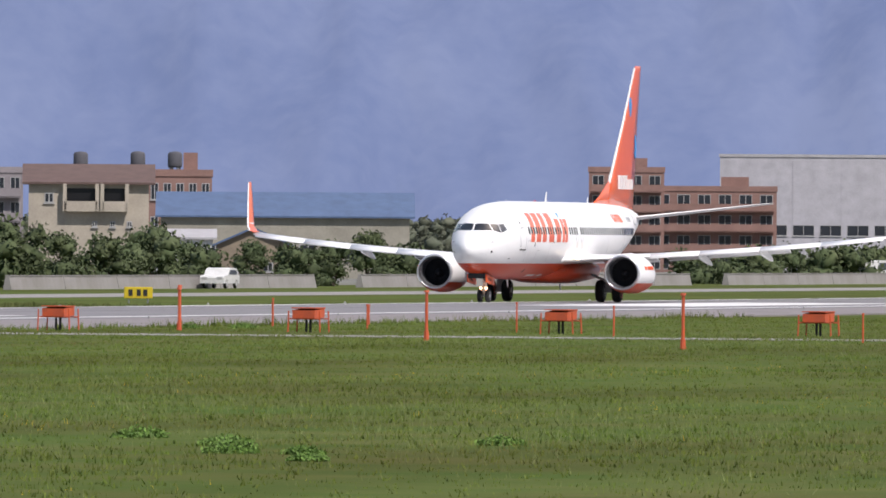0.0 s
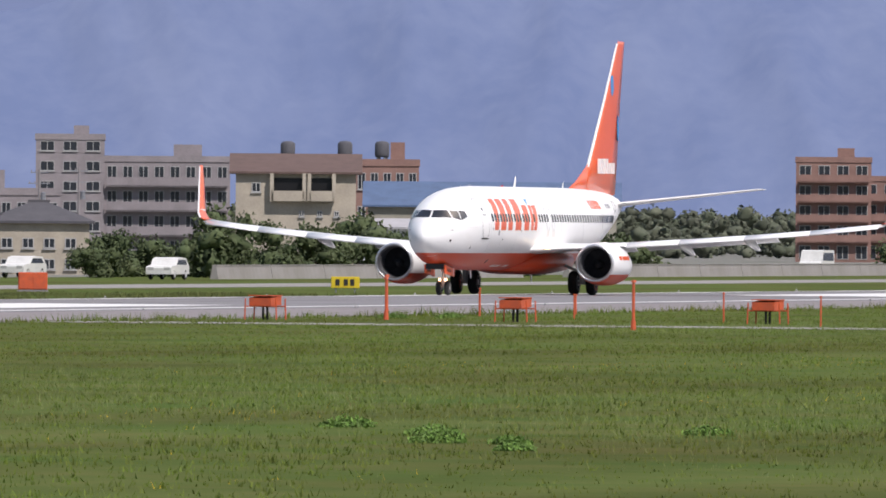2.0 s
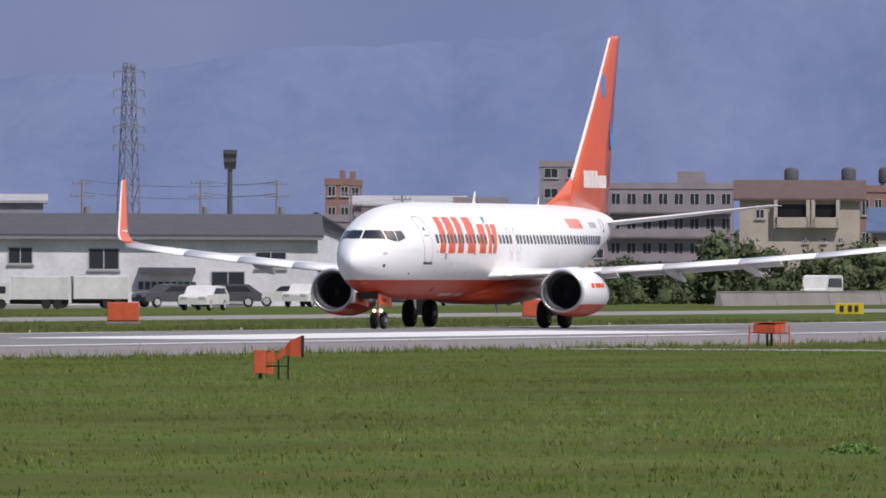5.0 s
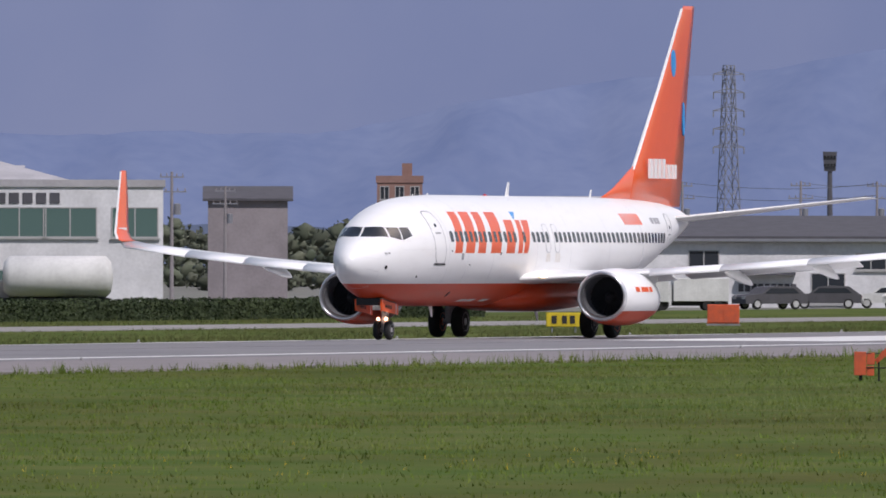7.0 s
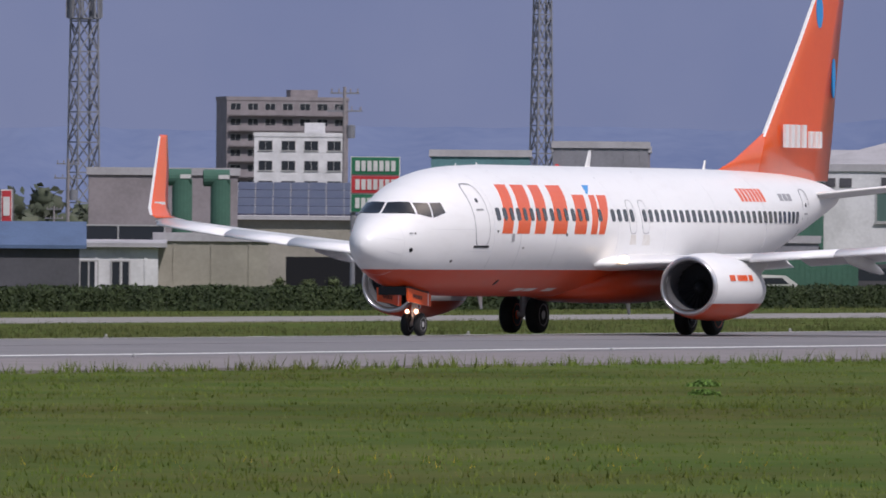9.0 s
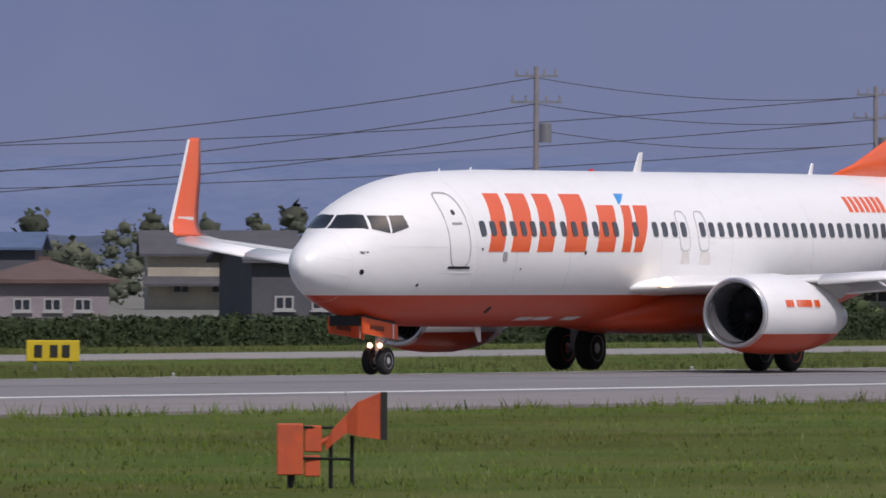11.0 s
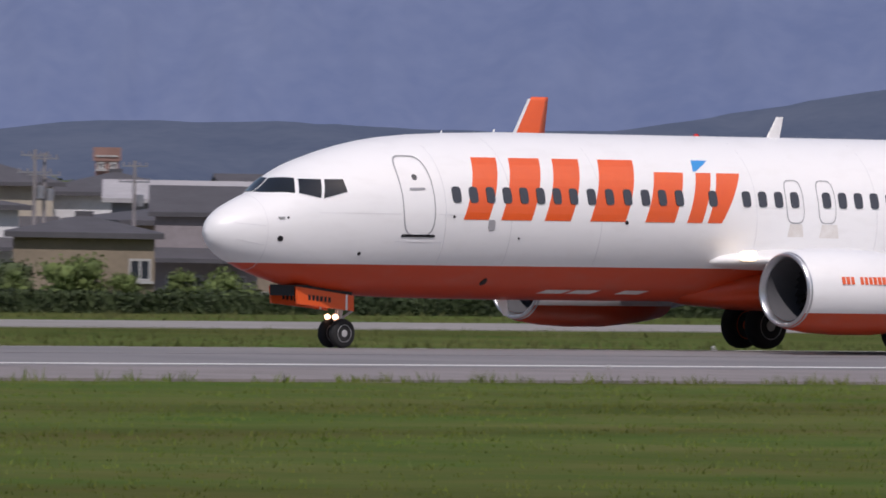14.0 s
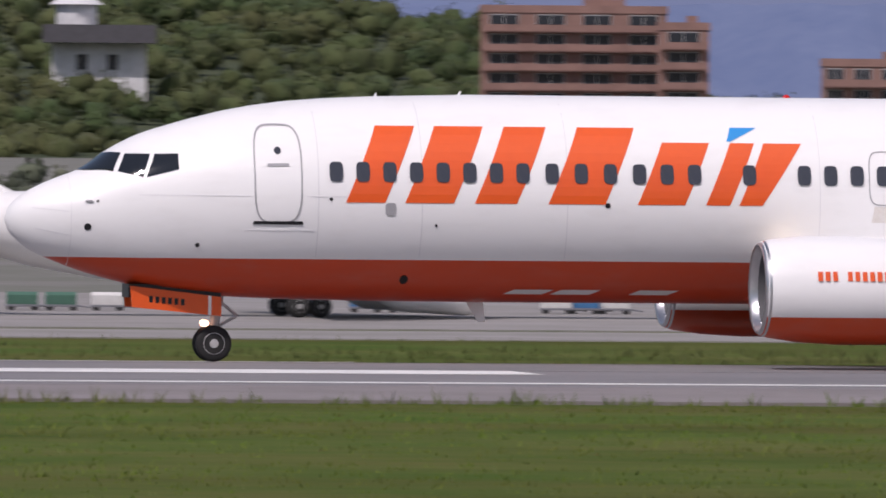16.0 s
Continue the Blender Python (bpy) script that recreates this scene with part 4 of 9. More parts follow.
# ---- hedge along the far side ----
M_HEDGE = material("hedge_leaves", (0.022, 0.038, 0.012), 0.85, second=(0.04, 0.058, 0.018), scale=0.5, amount=0.8, island=0.3)
M_LEAF = material("tree_leaves", (0.048, 0.072, 0.028), 0.9, second=(0.085, 0.102, 0.042), scale=0.5, amount=0.8, island=0.22)
M_FRESH = material("fresh_leaves", (0.085, 0.125, 0.036), 0.9, second=(0.13, 0.16, 0.05), scale=0.6, amount=0.8, island=0.22)
M_BARK = material("bark", (0.07, 0.05, 0.035), 0.9, second=(0.12, 0.1, 0.08), scale=4, amount=0.7, bump=0.5)


def hedge(x0, x1, y, h, label, seed):
    rng = np.random.default_rng(seed)
    n = int((x1 - x0) * 110)
    x = rng.uniform(x0, x1, n)
    top = h * (1 + 0.05 * np.sin(x * 0.7) + 0.04 * np.sin(x * 2.3))
    q = rng.random(n)
    zz = np.where(q < 0.65, rng.random(n) ** 0.9, 1.0) * top - 0.33 + rng.normal(0, 0.03, n)
    yy = y + np.where(q < 0.65, -0.7 + rng.normal(0, 0.05, n), rng.uniform(-0.7, 0.7, n))
    core = box(x0, x1, y - 0.62, y + 0.62, -0.33, h - 0.38)
    hd = mesh_object("hedge", core, M_HEDGE)
    lv = leaf_mesh("foliage", np.stack([x, yy, zz], 1), rng.uniform(0.06, 0.12, n), M_HEDGE, seed)
    lv.parent = hd
    return tagged(hd, label, "hedge")


hedge(62, 215, 78, 0.62, "long clipped dark green hedge beside the taxiway", 1)
hedge(215, 330, 78, 1.05, "long clipped dark green hedge beside the taxiway", 3)
hedge(330, 700, 80, 1.0, "long clipped dark green hedge beside the taxiway", 2)

# ---- materials of the town behind the airfield ----
M_WIN = material("window_dark", (0.03, 0.035, 0.045), 0.12)
M_WINGREEN = material("window_green", (0.09, 0.15, 0.14), 0.15)
M_FRAME = material("window_frame", (0.38, 0.38, 0.38), 0.5)


def paint(name, c, s=None, sc=0.6, rough=0.85):
    return material(name, c, rough, second=s or tuple(v * 0.72 for v in c), scale=sc, amount=0.8, bump=0.15, bump_scale=6)


W_CREAM = paint("cream_wall", (0.44, 0.39, 0.32))
W_BEIGE = paint("beige_wall", (0.33, 0.31, 0.26))
W_TAN = paint("tan_wall", (0.27, 0.22, 0.165))
W_PINK = paint("pink_wall", (0.42, 0.31, 0.275))
W_WHITE = paint("white_wall", (0.70, 0.70, 0.72))
W_GREY = paint("grey_wall", (0.26, 0.26, 0.29))
W_DARK = paint("dark_wall", (0.09, 0.09, 0.105))
W_BROWN = paint("brick_wall", (0.28, 0.165, 0.14))
W_BLUSH = paint("greyish_wall", (0.28, 0.25, 0.265))
# White wall greyed towards lilac: the air between is in the paint colour.
W_HAZED = paint("haze_greyed_white_wall", (0.45, 0.44, 0.48))
W_SLATE = paint("slate_cladding", (0.15, 0.155, 0.17))
M_TIMBER = paint("dark_timber", (0.055, 0.04, 0.032), sc=2.0)
W_GREEN = paint("green_cladding", (0.06, 0.15, 0.11))
W_TEAL = paint("teal_cladding", (0.12, 0.26, 0.28))
W_BLUE = paint("blue_sheet", (0.05, 0.17, 0.36))
R_BROWN = paint("brown_tiles", (0.13, 0.085, 0.075), sc=1.2)
R_GREY = paint("grey_tiles", (0.085, 0.083, 0.095), sc=1.2)
R_BLUE = paint("blue_roof", (0.09, 0.14, 0.25), sc=0.8)
R_RED = paint("red_tiles", (0.34, 0.085, 0.07), sc=1.2)
R_TERRA = paint("terracotta_tiles", (0.27, 0.125, 0.085), sc=1.4)
R_METAL = paint("metal_roof", (0.42, 0.41, 0.43), sc=0.5)
R_SOLAR = paint("solar_panels", (0.05, 0.05, 0.085), (0.08, 0.08, 0.11), 0.8, 0.3)
# Haze on the far pylons is painted into this lighter, bluer steel.
M_STEEL = material("hazed_galvanised_steel", (0.26, 0.27, 0.30), 0.55, 0.4, second=(0.18, 0.18, 0.20), scale=2, amount=0.6)
M_POLE = paint("concrete_pole", (0.27, 0.25, 0.26))
M_SAFETY = paint("safety_orange", (0.62, 0.10, 0.03), (0.4, 0.08, 0.04), 3.0, 0.6)
M_YELLOW = paint("sign_yellow", (0.62, 0.46, 0.02))
M_BLACK = material("black_paint", (0.015, 0.015, 0.015), 0.6)
M_SIGNWHITE = paint("sign_white", (0.65, 0.65, 0.64))
M_SIGNRED = paint("sign_red", (0.5, 0.04, 0.05))
M_SIGNGREEN = paint("sign_green", (0.02, 0.16, 0.08))
M_SIGNBLUE = paint("sign_blue", (0.03, 0.05, 0.3))
BASE = -0.33


def window(parent, x, z, w, h, y, pane=None, frame=True, sill=True):
    """A window in a wall that faces -y: recessed pane, frame bars and sill."""
    fr = bmesh.new()
    t = 0.07
    for x0, x1, z0, z1 in ((x - w / 2, x + w / 2, z, z + t), (x - w / 2, x + w / 2, z + h - t, z + h), (x - w / 2, x - w / 2 + t, z + t, z + h - t), (x + w / 2 - t, x + w / 2, z + t, z + h - t), (x - t / 2, x + t / 2, z + t, z + h - t)):
        add_box(fr, x0, x1, y - 0.07, y + 0.02, z0, z1)
    win = part("window", fr, M_FRAME, parent)
    part("pane", box(x - w / 2 + 0.03, x + w / 2 - 0.03, y - 0.04, y - 0.012, z + 0.03, z + h - 0.03), pane or M_WIN, win)
    if sill:
        part("sill", box(x - w / 2 - 0.08, x + w / 2 + 0.08, y - 0.16, y, z - 0.09, z - 0.012), M_FRAME, win)
    return win


def house(x, y, rz, w, d, h, rh, wall, roof, style="side", wins=(), label="", eave=0.5, lower=False):
    """A house with walls, a pitched roof (ridge along the front, gable to the front, or hipped), windows (u, v, w, h)."""
    root = tagged(empty("house", pose(x, y, BASE, 0, 0, rz)), label, "house")
    bm = bmesh.new()
    hw, hd = w / 2, d / 2
    base = [(-hw, -hd), (hw, -hd), (hw, hd), (-hw, hd)]
    lo = [bm.verts.new((a, b, 0)) for a, b in base]
    up = [bm.verts.new((a, b, h)) for a, b in base]
    for k in range(4):
        bm.faces.new([lo[k], lo[(k + 1) % 4], up[(k + 1) % 4], up[k]])
    if style == "side":
        r = [bm.verts.new((-hw, 0, h + rh)), bm.verts.new((hw, 0, h + rh))]
        bm.faces.new([up[0], up[3], r[0]]), bm.faces.new([up[1], r[1], up[2]])
    elif style == "front":
        r = [bm.verts.new((0, -hd, h + rh)), bm.verts.new((0, hd, h + rh))]
        bm.faces.new([up[0], up[1], r[0]]), bm.faces.new([up[2], up[3], r[1]])
    bm.faces.new(up)
    part("wall", bm, wall, root)
    e, t = eave, 0.16
    if style == "side":
        sl = rh / hd
        for sg in (-1, 1):
            q = [(-hw - e, sg * (hd + e), h - e * sl), (hw + e, sg * (hd + e), h - e * sl), (hw + e, 0, h + rh), (-hw - e, 0, h + rh)]
            part("roof_slope", loft([q, [(a, b, c + t) for a, b, c in q]]), roof, root)
    elif style == "front":
        sl = rh / hw
        for sg in (-1, 1):
            q = [(sg * (hw + e), -hd - e, h - e * sl), (sg * (hw + e), hd + e, h - e * sl), (0, hd + e, h + rh), (0, -hd - e, h + rh)]
            part("roof_slope", loft([q, [(a, b, c + t) for a, b, c in q]]), roof, root)
    elif style == "hip":
        k = max(0.1, hw - hd)
        lo2 = [(-hw - e, -hd - e, h - 0.1), (hw + e, -hd - e, h - 0.1), (hw + e, hd + e, h - 0.1), (-hw - e, hd + e, h - 0.1)]
        up2 = [(-k, -0.12, h + rh), (k, -0.12, h + rh), (k, 0.12, h + rh), (-k, 0.12, h + rh)]
        mid = [(a, b, h + 0.08) for a, b, c in lo2]
        part("roof", loft([lo2, mid, up2]), roof, root)
        part("ridge_tiles", box(-k - 0.2, k + 0.2, -0.18, 0.18, h + rh - 0.05, h + rh + 0.14), roof, root)
    else:
        part("roof", loft([[(-hw - 0.15, -hd - 0.15, h), (hw + 0.15, -hd - 0.15, h), (hw + 0.15, hd + 0.15, h), (-hw - 0.15, hd + 0.15, h)], [(-hw - 0.15, -hd - 0.15, h + 0.35), (hw + 0.15, -hd - 0.15, h + 0.35), (hw + 0.15, hd + 0.15, h + 0.35), (-hw - 0.15, hd + 0.15, h + 0.35)]]), roof, root)
    if lower:
        part("lower_roof", loft([[(-hw - 0.3, -hd - 1.3, h * 0.42), (hw + 0.3, -hd - 1.3, h * 0.42), (hw + 0.3, -hd + 0.02, h * 0.55), (-hw - 0.3, -hd + 0.02, h * 0.55)], [(-hw - 0.3, -hd - 1.3, h * 0.42 + 0.15), (hw + 0.3, -hd - 1.3, h * 0.42 + 0.15), (hw + 0.3, -hd + 0.02, h * 0.55 + 0.15), (-hw - 0.3, -hd + 0.02, h * 0.55 + 0.15)]]), roof, root)
    for u, v, ww, wh in wins:
        window(root, (u - 0.5) * w, v * h, ww, wh, -hd)
    return root


def block(x, y, rz, w, d, floors, fh, bays, wall, label, balcony=True, pane=None, tank=False, category="building"):
    """A flat-roofed block: walls, a parapet, window bays and balcony slabs with parapets floor by floor."""
    root = tagged(empty("building", pose(x, y, BASE, 0, 0, rz)), label, category)
    h = floors * fh
    hw, hd = w / 2, d / 2
    part("wall", box(-hw, hw, -hd, hd, 0, h), wall, root)
    bm = bmesh.new()
    for x0, x1, y0, y1 in ((-hw - 0.1, hw + 0.1, -hd - 0.1, -hd + 0.2), (-hw - 0.1, hw + 0.1, hd - 0.2, hd + 0.1), (-hw - 0.1, -hw + 0.2, -hd + 0.2, hd - 0.2), (hw - 0.2, hw + 0.1, -hd + 0.2, hd - 0.2)):
        add_box(bm, x0, x1, y0, y1, h - 0.05, h + 0.6)
    part("parapet", bm, wall, root)
    bw = w / bays
    for f in range(floors):
        z0 = f * fh
        if balcony and f > 0:
            q = fh / 2.9
            b = part("balcony", box(-hw + 0.3, hw - 0.3, -hd - 1.1 * q, -hd, z0 - 0.1 * q, z0 + 0.06 * q), wall, root)
            part("balcony_front", box(-hw + 0.3, hw - 0.3, -hd - 1.18 * q, -hd - 1.06 * q, z0 + 0.06 * q, z0 + 1.05 * q), wall, b)
        for k in range(bays):
            window(root, -hw + bw * (k + 0.5), z0 + (0.35 if balcony else 0.9), bw * 0.62, fh * (0.68 if balcony else 0.5), -hd, pane, sill=not balcony)
    part("stair_head", box(hw * 0.1, hw * 0.55, -hd * 0.4, hd * 0.4, h, h + 0.7 * fh), wall, root)
    if tank:
        part("water_tank", lathe([(h + 2.5, 0.05), (h + 2.5, 1.0), (h + 4.2, 1.0), (h + 4.5, 0.3)], (hw * 0.3, 0, 0), 16, "z"), M_STEEL, root)
    return root


def hall(x, y, rz, w, d, h, rh, wall, roof, label, wins=(), band=None, open_front=None, pane=None, ribs=0):
    """An industrial hall with a shallow gabled or flat roof, cladding ribs, windows and a dark panel painted as an open
    bay.
    """
    root = tagged(empty("hall", pose(x, y, BASE, 0, 0, rz)), label, "hall")
    hw, hd = w / 2, d / 2
    part("wall", box(-hw, hw, -hd, hd, 0, h), wall, root)
    e, t = 0.4, 0.2
    if rh > 0.05:
        for sg in (-1, 1):
            q = [(-hw - e, sg * (hd + e), h), (hw + e, sg * (hd + e), h), (hw + e, 0, h + rh), (-hw - e, 0, h + rh)]
            part("roof_slope", loft([q, [(a, b, c + t) for a, b, c in q]]), roof, root)
    else:
        part("roof", box(-hw - 0.12, hw + 0.12, -hd - 0.12, hd + 0.12, h, h + 0.4), roof, root)
    for k in range(ribs):
        u = -hw + w * (k + 0.5) / ribs
        part("cladding_rib", box(u - 0.06, u + 0.06, -hd - 0.05, -hd, 0.1, h - 0.1), wall, root)
    if band:
        part("colour_band", box(-hw, hw, -hd - 0.02, -hd, h * band[0], h * band[1]), band[2], root)
    if open_front:
        u0, u1, z1 = open_front
        # Flat dark panel on the closed wall stands for the bay's inner shade.
        part("bay_shade_panel", box((u0 - 0.5) * w, (u1 - 0.5) * w, -hd - 0.03, -hd, 0.05, z1 * h), M_DARKMETAL, root, "flat dark panel painted as open bay shade")
    for u, v, ww, wh in wins:
        window(root, (u - 0.5) * w, v * h, ww, wh, -hd, pane)
    return root


def lettering(root, x, z, n, w, h, y, mat, gap=0.25):
    """A row of plain bars where a sign's writing stands."""
    for k in range(n):
        u = x + (k - (n - 1) / 2) * w
        part("lettering_bar", box(u - w * (1 - gap) / 2, u + w * (1 - gap) / 2, y - 0.05, y, z - h / 2, z + h / 2), mat, root)


def beam(bm, a, b, r):
    add_tube(bm, a, b, r, r, 4, False)


def lattice_tower(x, y, h, wb, wt, label, arms=0, head=None, mat=None, rz=20, levels=None, shaft=0.06):
    """A steel lattice tower: legs, rings and diagonals; arms for wires, or a head of aerials."""
    mat = mat or M_STEEL
    root = tagged(empty("lattice_tower", pose(x, y, BASE, 0, 0, rz)), label, "tower")
    n = levels or max(6, int(h / 3.2))
    braces = bmesh.new()
    for k in range(n):
        s0, s1 = k / n, (k + 1) / n
        w0, w1 = wb + (wt - wb) * s0 ** 0.8, wb + (wt - wb) * s1 ** 0.8
        c0 = [(sx * w0 / 2, sy * w0 / 2, s0 * h) for sx, sy in ((-1, -1), (1, -1), (1, 1), (-1, 1))]
        c1 = [(sx * w1 / 2, sy * w1 / 2, s1 * h) for sx, sy in ((-1, -1), (1, -1), (1, 1), (-1, 1))]
        for i in range(4):
            beam(braces, c0[i], c1[(i + 1) % 4], shaft)
            beam(braces, c0[(i + 1) % 4], c1[i], shaft)
            beam(braces, c1[i], c1[(i + 1) % 4], shaft)
    q = shaft * 0.8
    for sx, sy in ((-1, -1), (1, -1), (1, 1), (-1, 1)):
        rows = [(wb + (wt - wb) * (k / n) ** 0.8, h * k / n) for k in range(n + 1)]
        part("leg", loft([[(sx * w / 2 + a * q, sy * w / 2 + b * q, z) for a, b in ((-1, -1), (1, -1), (1, 1), (-1, 1))] for w, z in rows]), mat, root)
    tagged(part("bracing", braces, mat, root), kind="stuff")
    for k in range(arms):
        z = h * (0.62 + 0.34 * k / max(1, arms - 1)) if arms > 1 else h * 0.9
        bm = bmesh.new()
        L = wb * 0.6 + 0.4
        for sg in (-1, 1):
            beam(bm, (0, 0, z + 0.6), (sg * L, 0, z), shaft * 1.4)
            beam(bm, (0, 0, z - 0.1), (sg * L, 0, z), shaft * 1.4)
            add_tube(bm, (sg * L, 0, z), (sg * L, 0, z - 0.9), 0.09, 0.09, 6)
        part("cross_arm", bm, mat, root)
    if head:
        hz0, hz1, hr = head
        part("aerial_platform", lathe([(hz0, hr * 0.5), (hz0 + 0.1, hr), (hz0 + 0.2, hr), (hz0 + 0.2, 0.05)], (0, 0, 0), 14, "z"), mat, root)
        for k in range(9):
            a = 2 * math.pi * k / 9
            part("aerial_panel", box(-0.18, 0.18, -0.1, 0.1, hz0 + 0.2, hz1, 0, Matrix.Translation((hr * math.cos(a), hr * math.sin(a), 0)) @ Matrix.Rotation(a, 4, "Z")), mat, root)
    return root


def utility_pole(x, y, rz, h, label="grey concrete utility pole with crossarms and insulators"):
    root = tagged(empty("utility_pole", pose(x, y, BASE, 0, 0, rz)), label, "pole", "utility poles in the town")
    s = min(1.0, h / 10)
    part("post", tube((0, 0, 0), (0, 0, h), 0.17 * s, 0.1 * s, 10), M_POLE, root)
    for z, L in ((h - 0.4 * s, 0.9 * s), (h - 1.5 * s, 1.1 * s)):
        a = part("crossarm", box(-L, L, -0.05 * s, 0.05 * s, z - 0.05 * s, z + 0.05 * s), M_STEEL, root)
        for u in (-L * 0.9, -L * 0.4, L * 0.4, L * 0.9):
            part("insulator", tube((u, 0, z + 0.05 * s), (u, 0, z + 0.28 * s), 0.05 * s, 0.04 * s, 6), M_POLE, a)
    part("transformer", lathe([(h - 3.2 * s, 0.05 * s), (h - 3.2 * s, 0.26 * s), (h - 2.4 * s, 0.26 * s), (h - 2.35 * s, 0.05 * s)], (0.4 * s, 0, 0), 12, "z"), M_STEEL, root)
    return root


def tree(x, y, h, r, kind, seed, label, mat=None, n=520):
    """Tapered trunk, limbs, and a crown of small leaf sprays around lumpy clumps with gaps."""
    rng = np.random.default_rng(seed)
    root = tagged(empty("tree" if h > 2.2 else "bush", pose(x, y, BASE)), label, "tree" if h > 2.2 else "bush")
    th = h * (0.14 if h > 4 else 0.05) if kind == "round" else h * 0.1
    bm = bmesh.new()
    add_tube(bm, (0, 0, -0.05), (0, 0, th * 1.4), 0.05 * h ** 0.8, 0.03 * h ** 0.8, 8)
    clumps = []
    m = 16 if kind == "round" else 22
    for k in range(m):
        a = rng.uniform(0, 2 * math.pi)
        if kind == "cone":
            v = k / m
            rr = r * (1 - v) * rng.uniform(0.3, 0.8)
            c = (rr * math.cos(a), rr * math.sin(a), h * (0.08 + 0.86 * v))
            cr = r * (0.45 * (1 - v) + 0.14)
        else:
            v = rng.uniform(0, 1)
            rr = r * 0.68 * math.sqrt(rng.random()) * (1 - 0.5 * v)
            rr *= 1.25
            c = (rr * math.cos(a), rr * math.sin(a), th * 0.75 + (h - th) * (0.04 + 0.80 * v))
            cr = r * rng.uniform(0.28, 0.46)
        clumps.append((c, cr))
        if k % 2 == 0:
            add_tube(bm, (0, 0, th * 0.7), c, 0.02 * h ** 0.8, 0.01, 5, False)
    part("trunk", bm, M_BARK, root)
    pts, sz = [], []
    per = n // m * 3
    for c, cr in clumps:
        d = rng.normal(size=(per, 3))
        d /= np.linalg.norm(d, axis=1)[:, None]
        pts.append(np.array(c) + d * (cr * rng.uniform(0.5, 1.22, (per, 1))) * np.array([1, 1, 0.85]))
        sz.append(np.full(per, cr * 0.17) * rng.uniform(0.6, 1.3, per))
    P = np.concatenate(pts)
    P[:, 2] = np.maximum(P[:, 2], 0.02)
    lv, lf = leaf_arrays(P, np.concatenate(sz), seed + 1)
    cv, cf = blob_cloud([c for c, q in clumps], [q * 0.62 for c, q in clumps], seed + 2, 0.85)
    cv[:, 2] = np.maximum(cv[:, 2], 0.02)
    crown = raw_mesh("crown", np.concatenate([lv, cv]), np.concatenate([lf, cf + len(lv)]), mat or M_LEAF)
    crown.parent = root
    return root


def car(x, y, rz, paint_mat, label, van=False):
    """A parked car: body, glasshouse, windows, wheels and lamps."""
    root = tagged(empty("car", pose(x, y, BASE + 0.02, 0, 0, rz)), label, "car")
    L, W, H = (4.4, 1.72, 1.45) if not van else (4.9, 1.8, 2.0)
    prof = [(-L / 2, 0.35), (-L / 2, 0.75), (-L / 2 + 0.15, 0.88), (-L * 0.24, 0.95), (-L * 0.12, H - 0.08), (L * 0.05, H), (L * 0.32, H - 0.05), (L * 0.45, 0.98), (L / 2, 0.85), (L / 2, 0.35)] if not van else [(-L / 2, 0.35), (-L / 2, 0.95), (-L * 0.42, 1.1), (-L * 0.33, H - 0.1), (-L * 0.2, H), (L * 0.45, H), (L / 2, H - 0.2), (L / 2, 0.35)]
    part("body", loft([[(a, s * W / 2, b) for a, b in prof] for s in (-1, 1)]), paint_mat, root)
    for s in (-1, 1):
        q = [(-L * 0.19, 0.98), (-L * 0.10, H - 0.16), (L * 0.28, H - 0.16), (L * 0.36, 0.98)] if not van else [(-L * 0.36, 1.15), (-L * 0.3, H - 0.22), (L * 0.4, H - 0.22), (L * 0.44, 1.15)]
        part("side_window", loft([[(a, s * (W / 2 - 0.02), b) for a, b in q], [(a, s * (W / 2 + 0.015), b) for a, b in q]]), M_WIN, root)
        for u in (-L * 0.31, L * 0.31):
            wh = part("wheel", lathe([(-0.1, 0.2), (-0.1, 0.3), (-0.05, 0.33), (0.05, 0.33), (0.1, 0.3), (0.1, 0.2)], (u, s * (W / 2 - 0.1), 0.33), 18, "y"), M_TYRE, root)
            part("rim", lathe([(-0.11, 0.02), (-0.11, 0.2), (0.11, 0.2), (0.11, 0.02)], (u, s * (W / 2 - 0.1), 0.33), 14, "y"), M_STRUT, wh)
    for s in (-0.55, 0.55):
        part("headlight", box(-L / 2 - 0.01, -L / 2 + 0.1, s - 0.2, s + 0.2, 0.62, 0.8), M_FRAME, root)
        part("tail_light", box(L / 2 - 0.06, L / 2 + 0.012, s - 0.15, s + 0.15, 0.65, 0.85), M_SIGNRED, root)
    return root


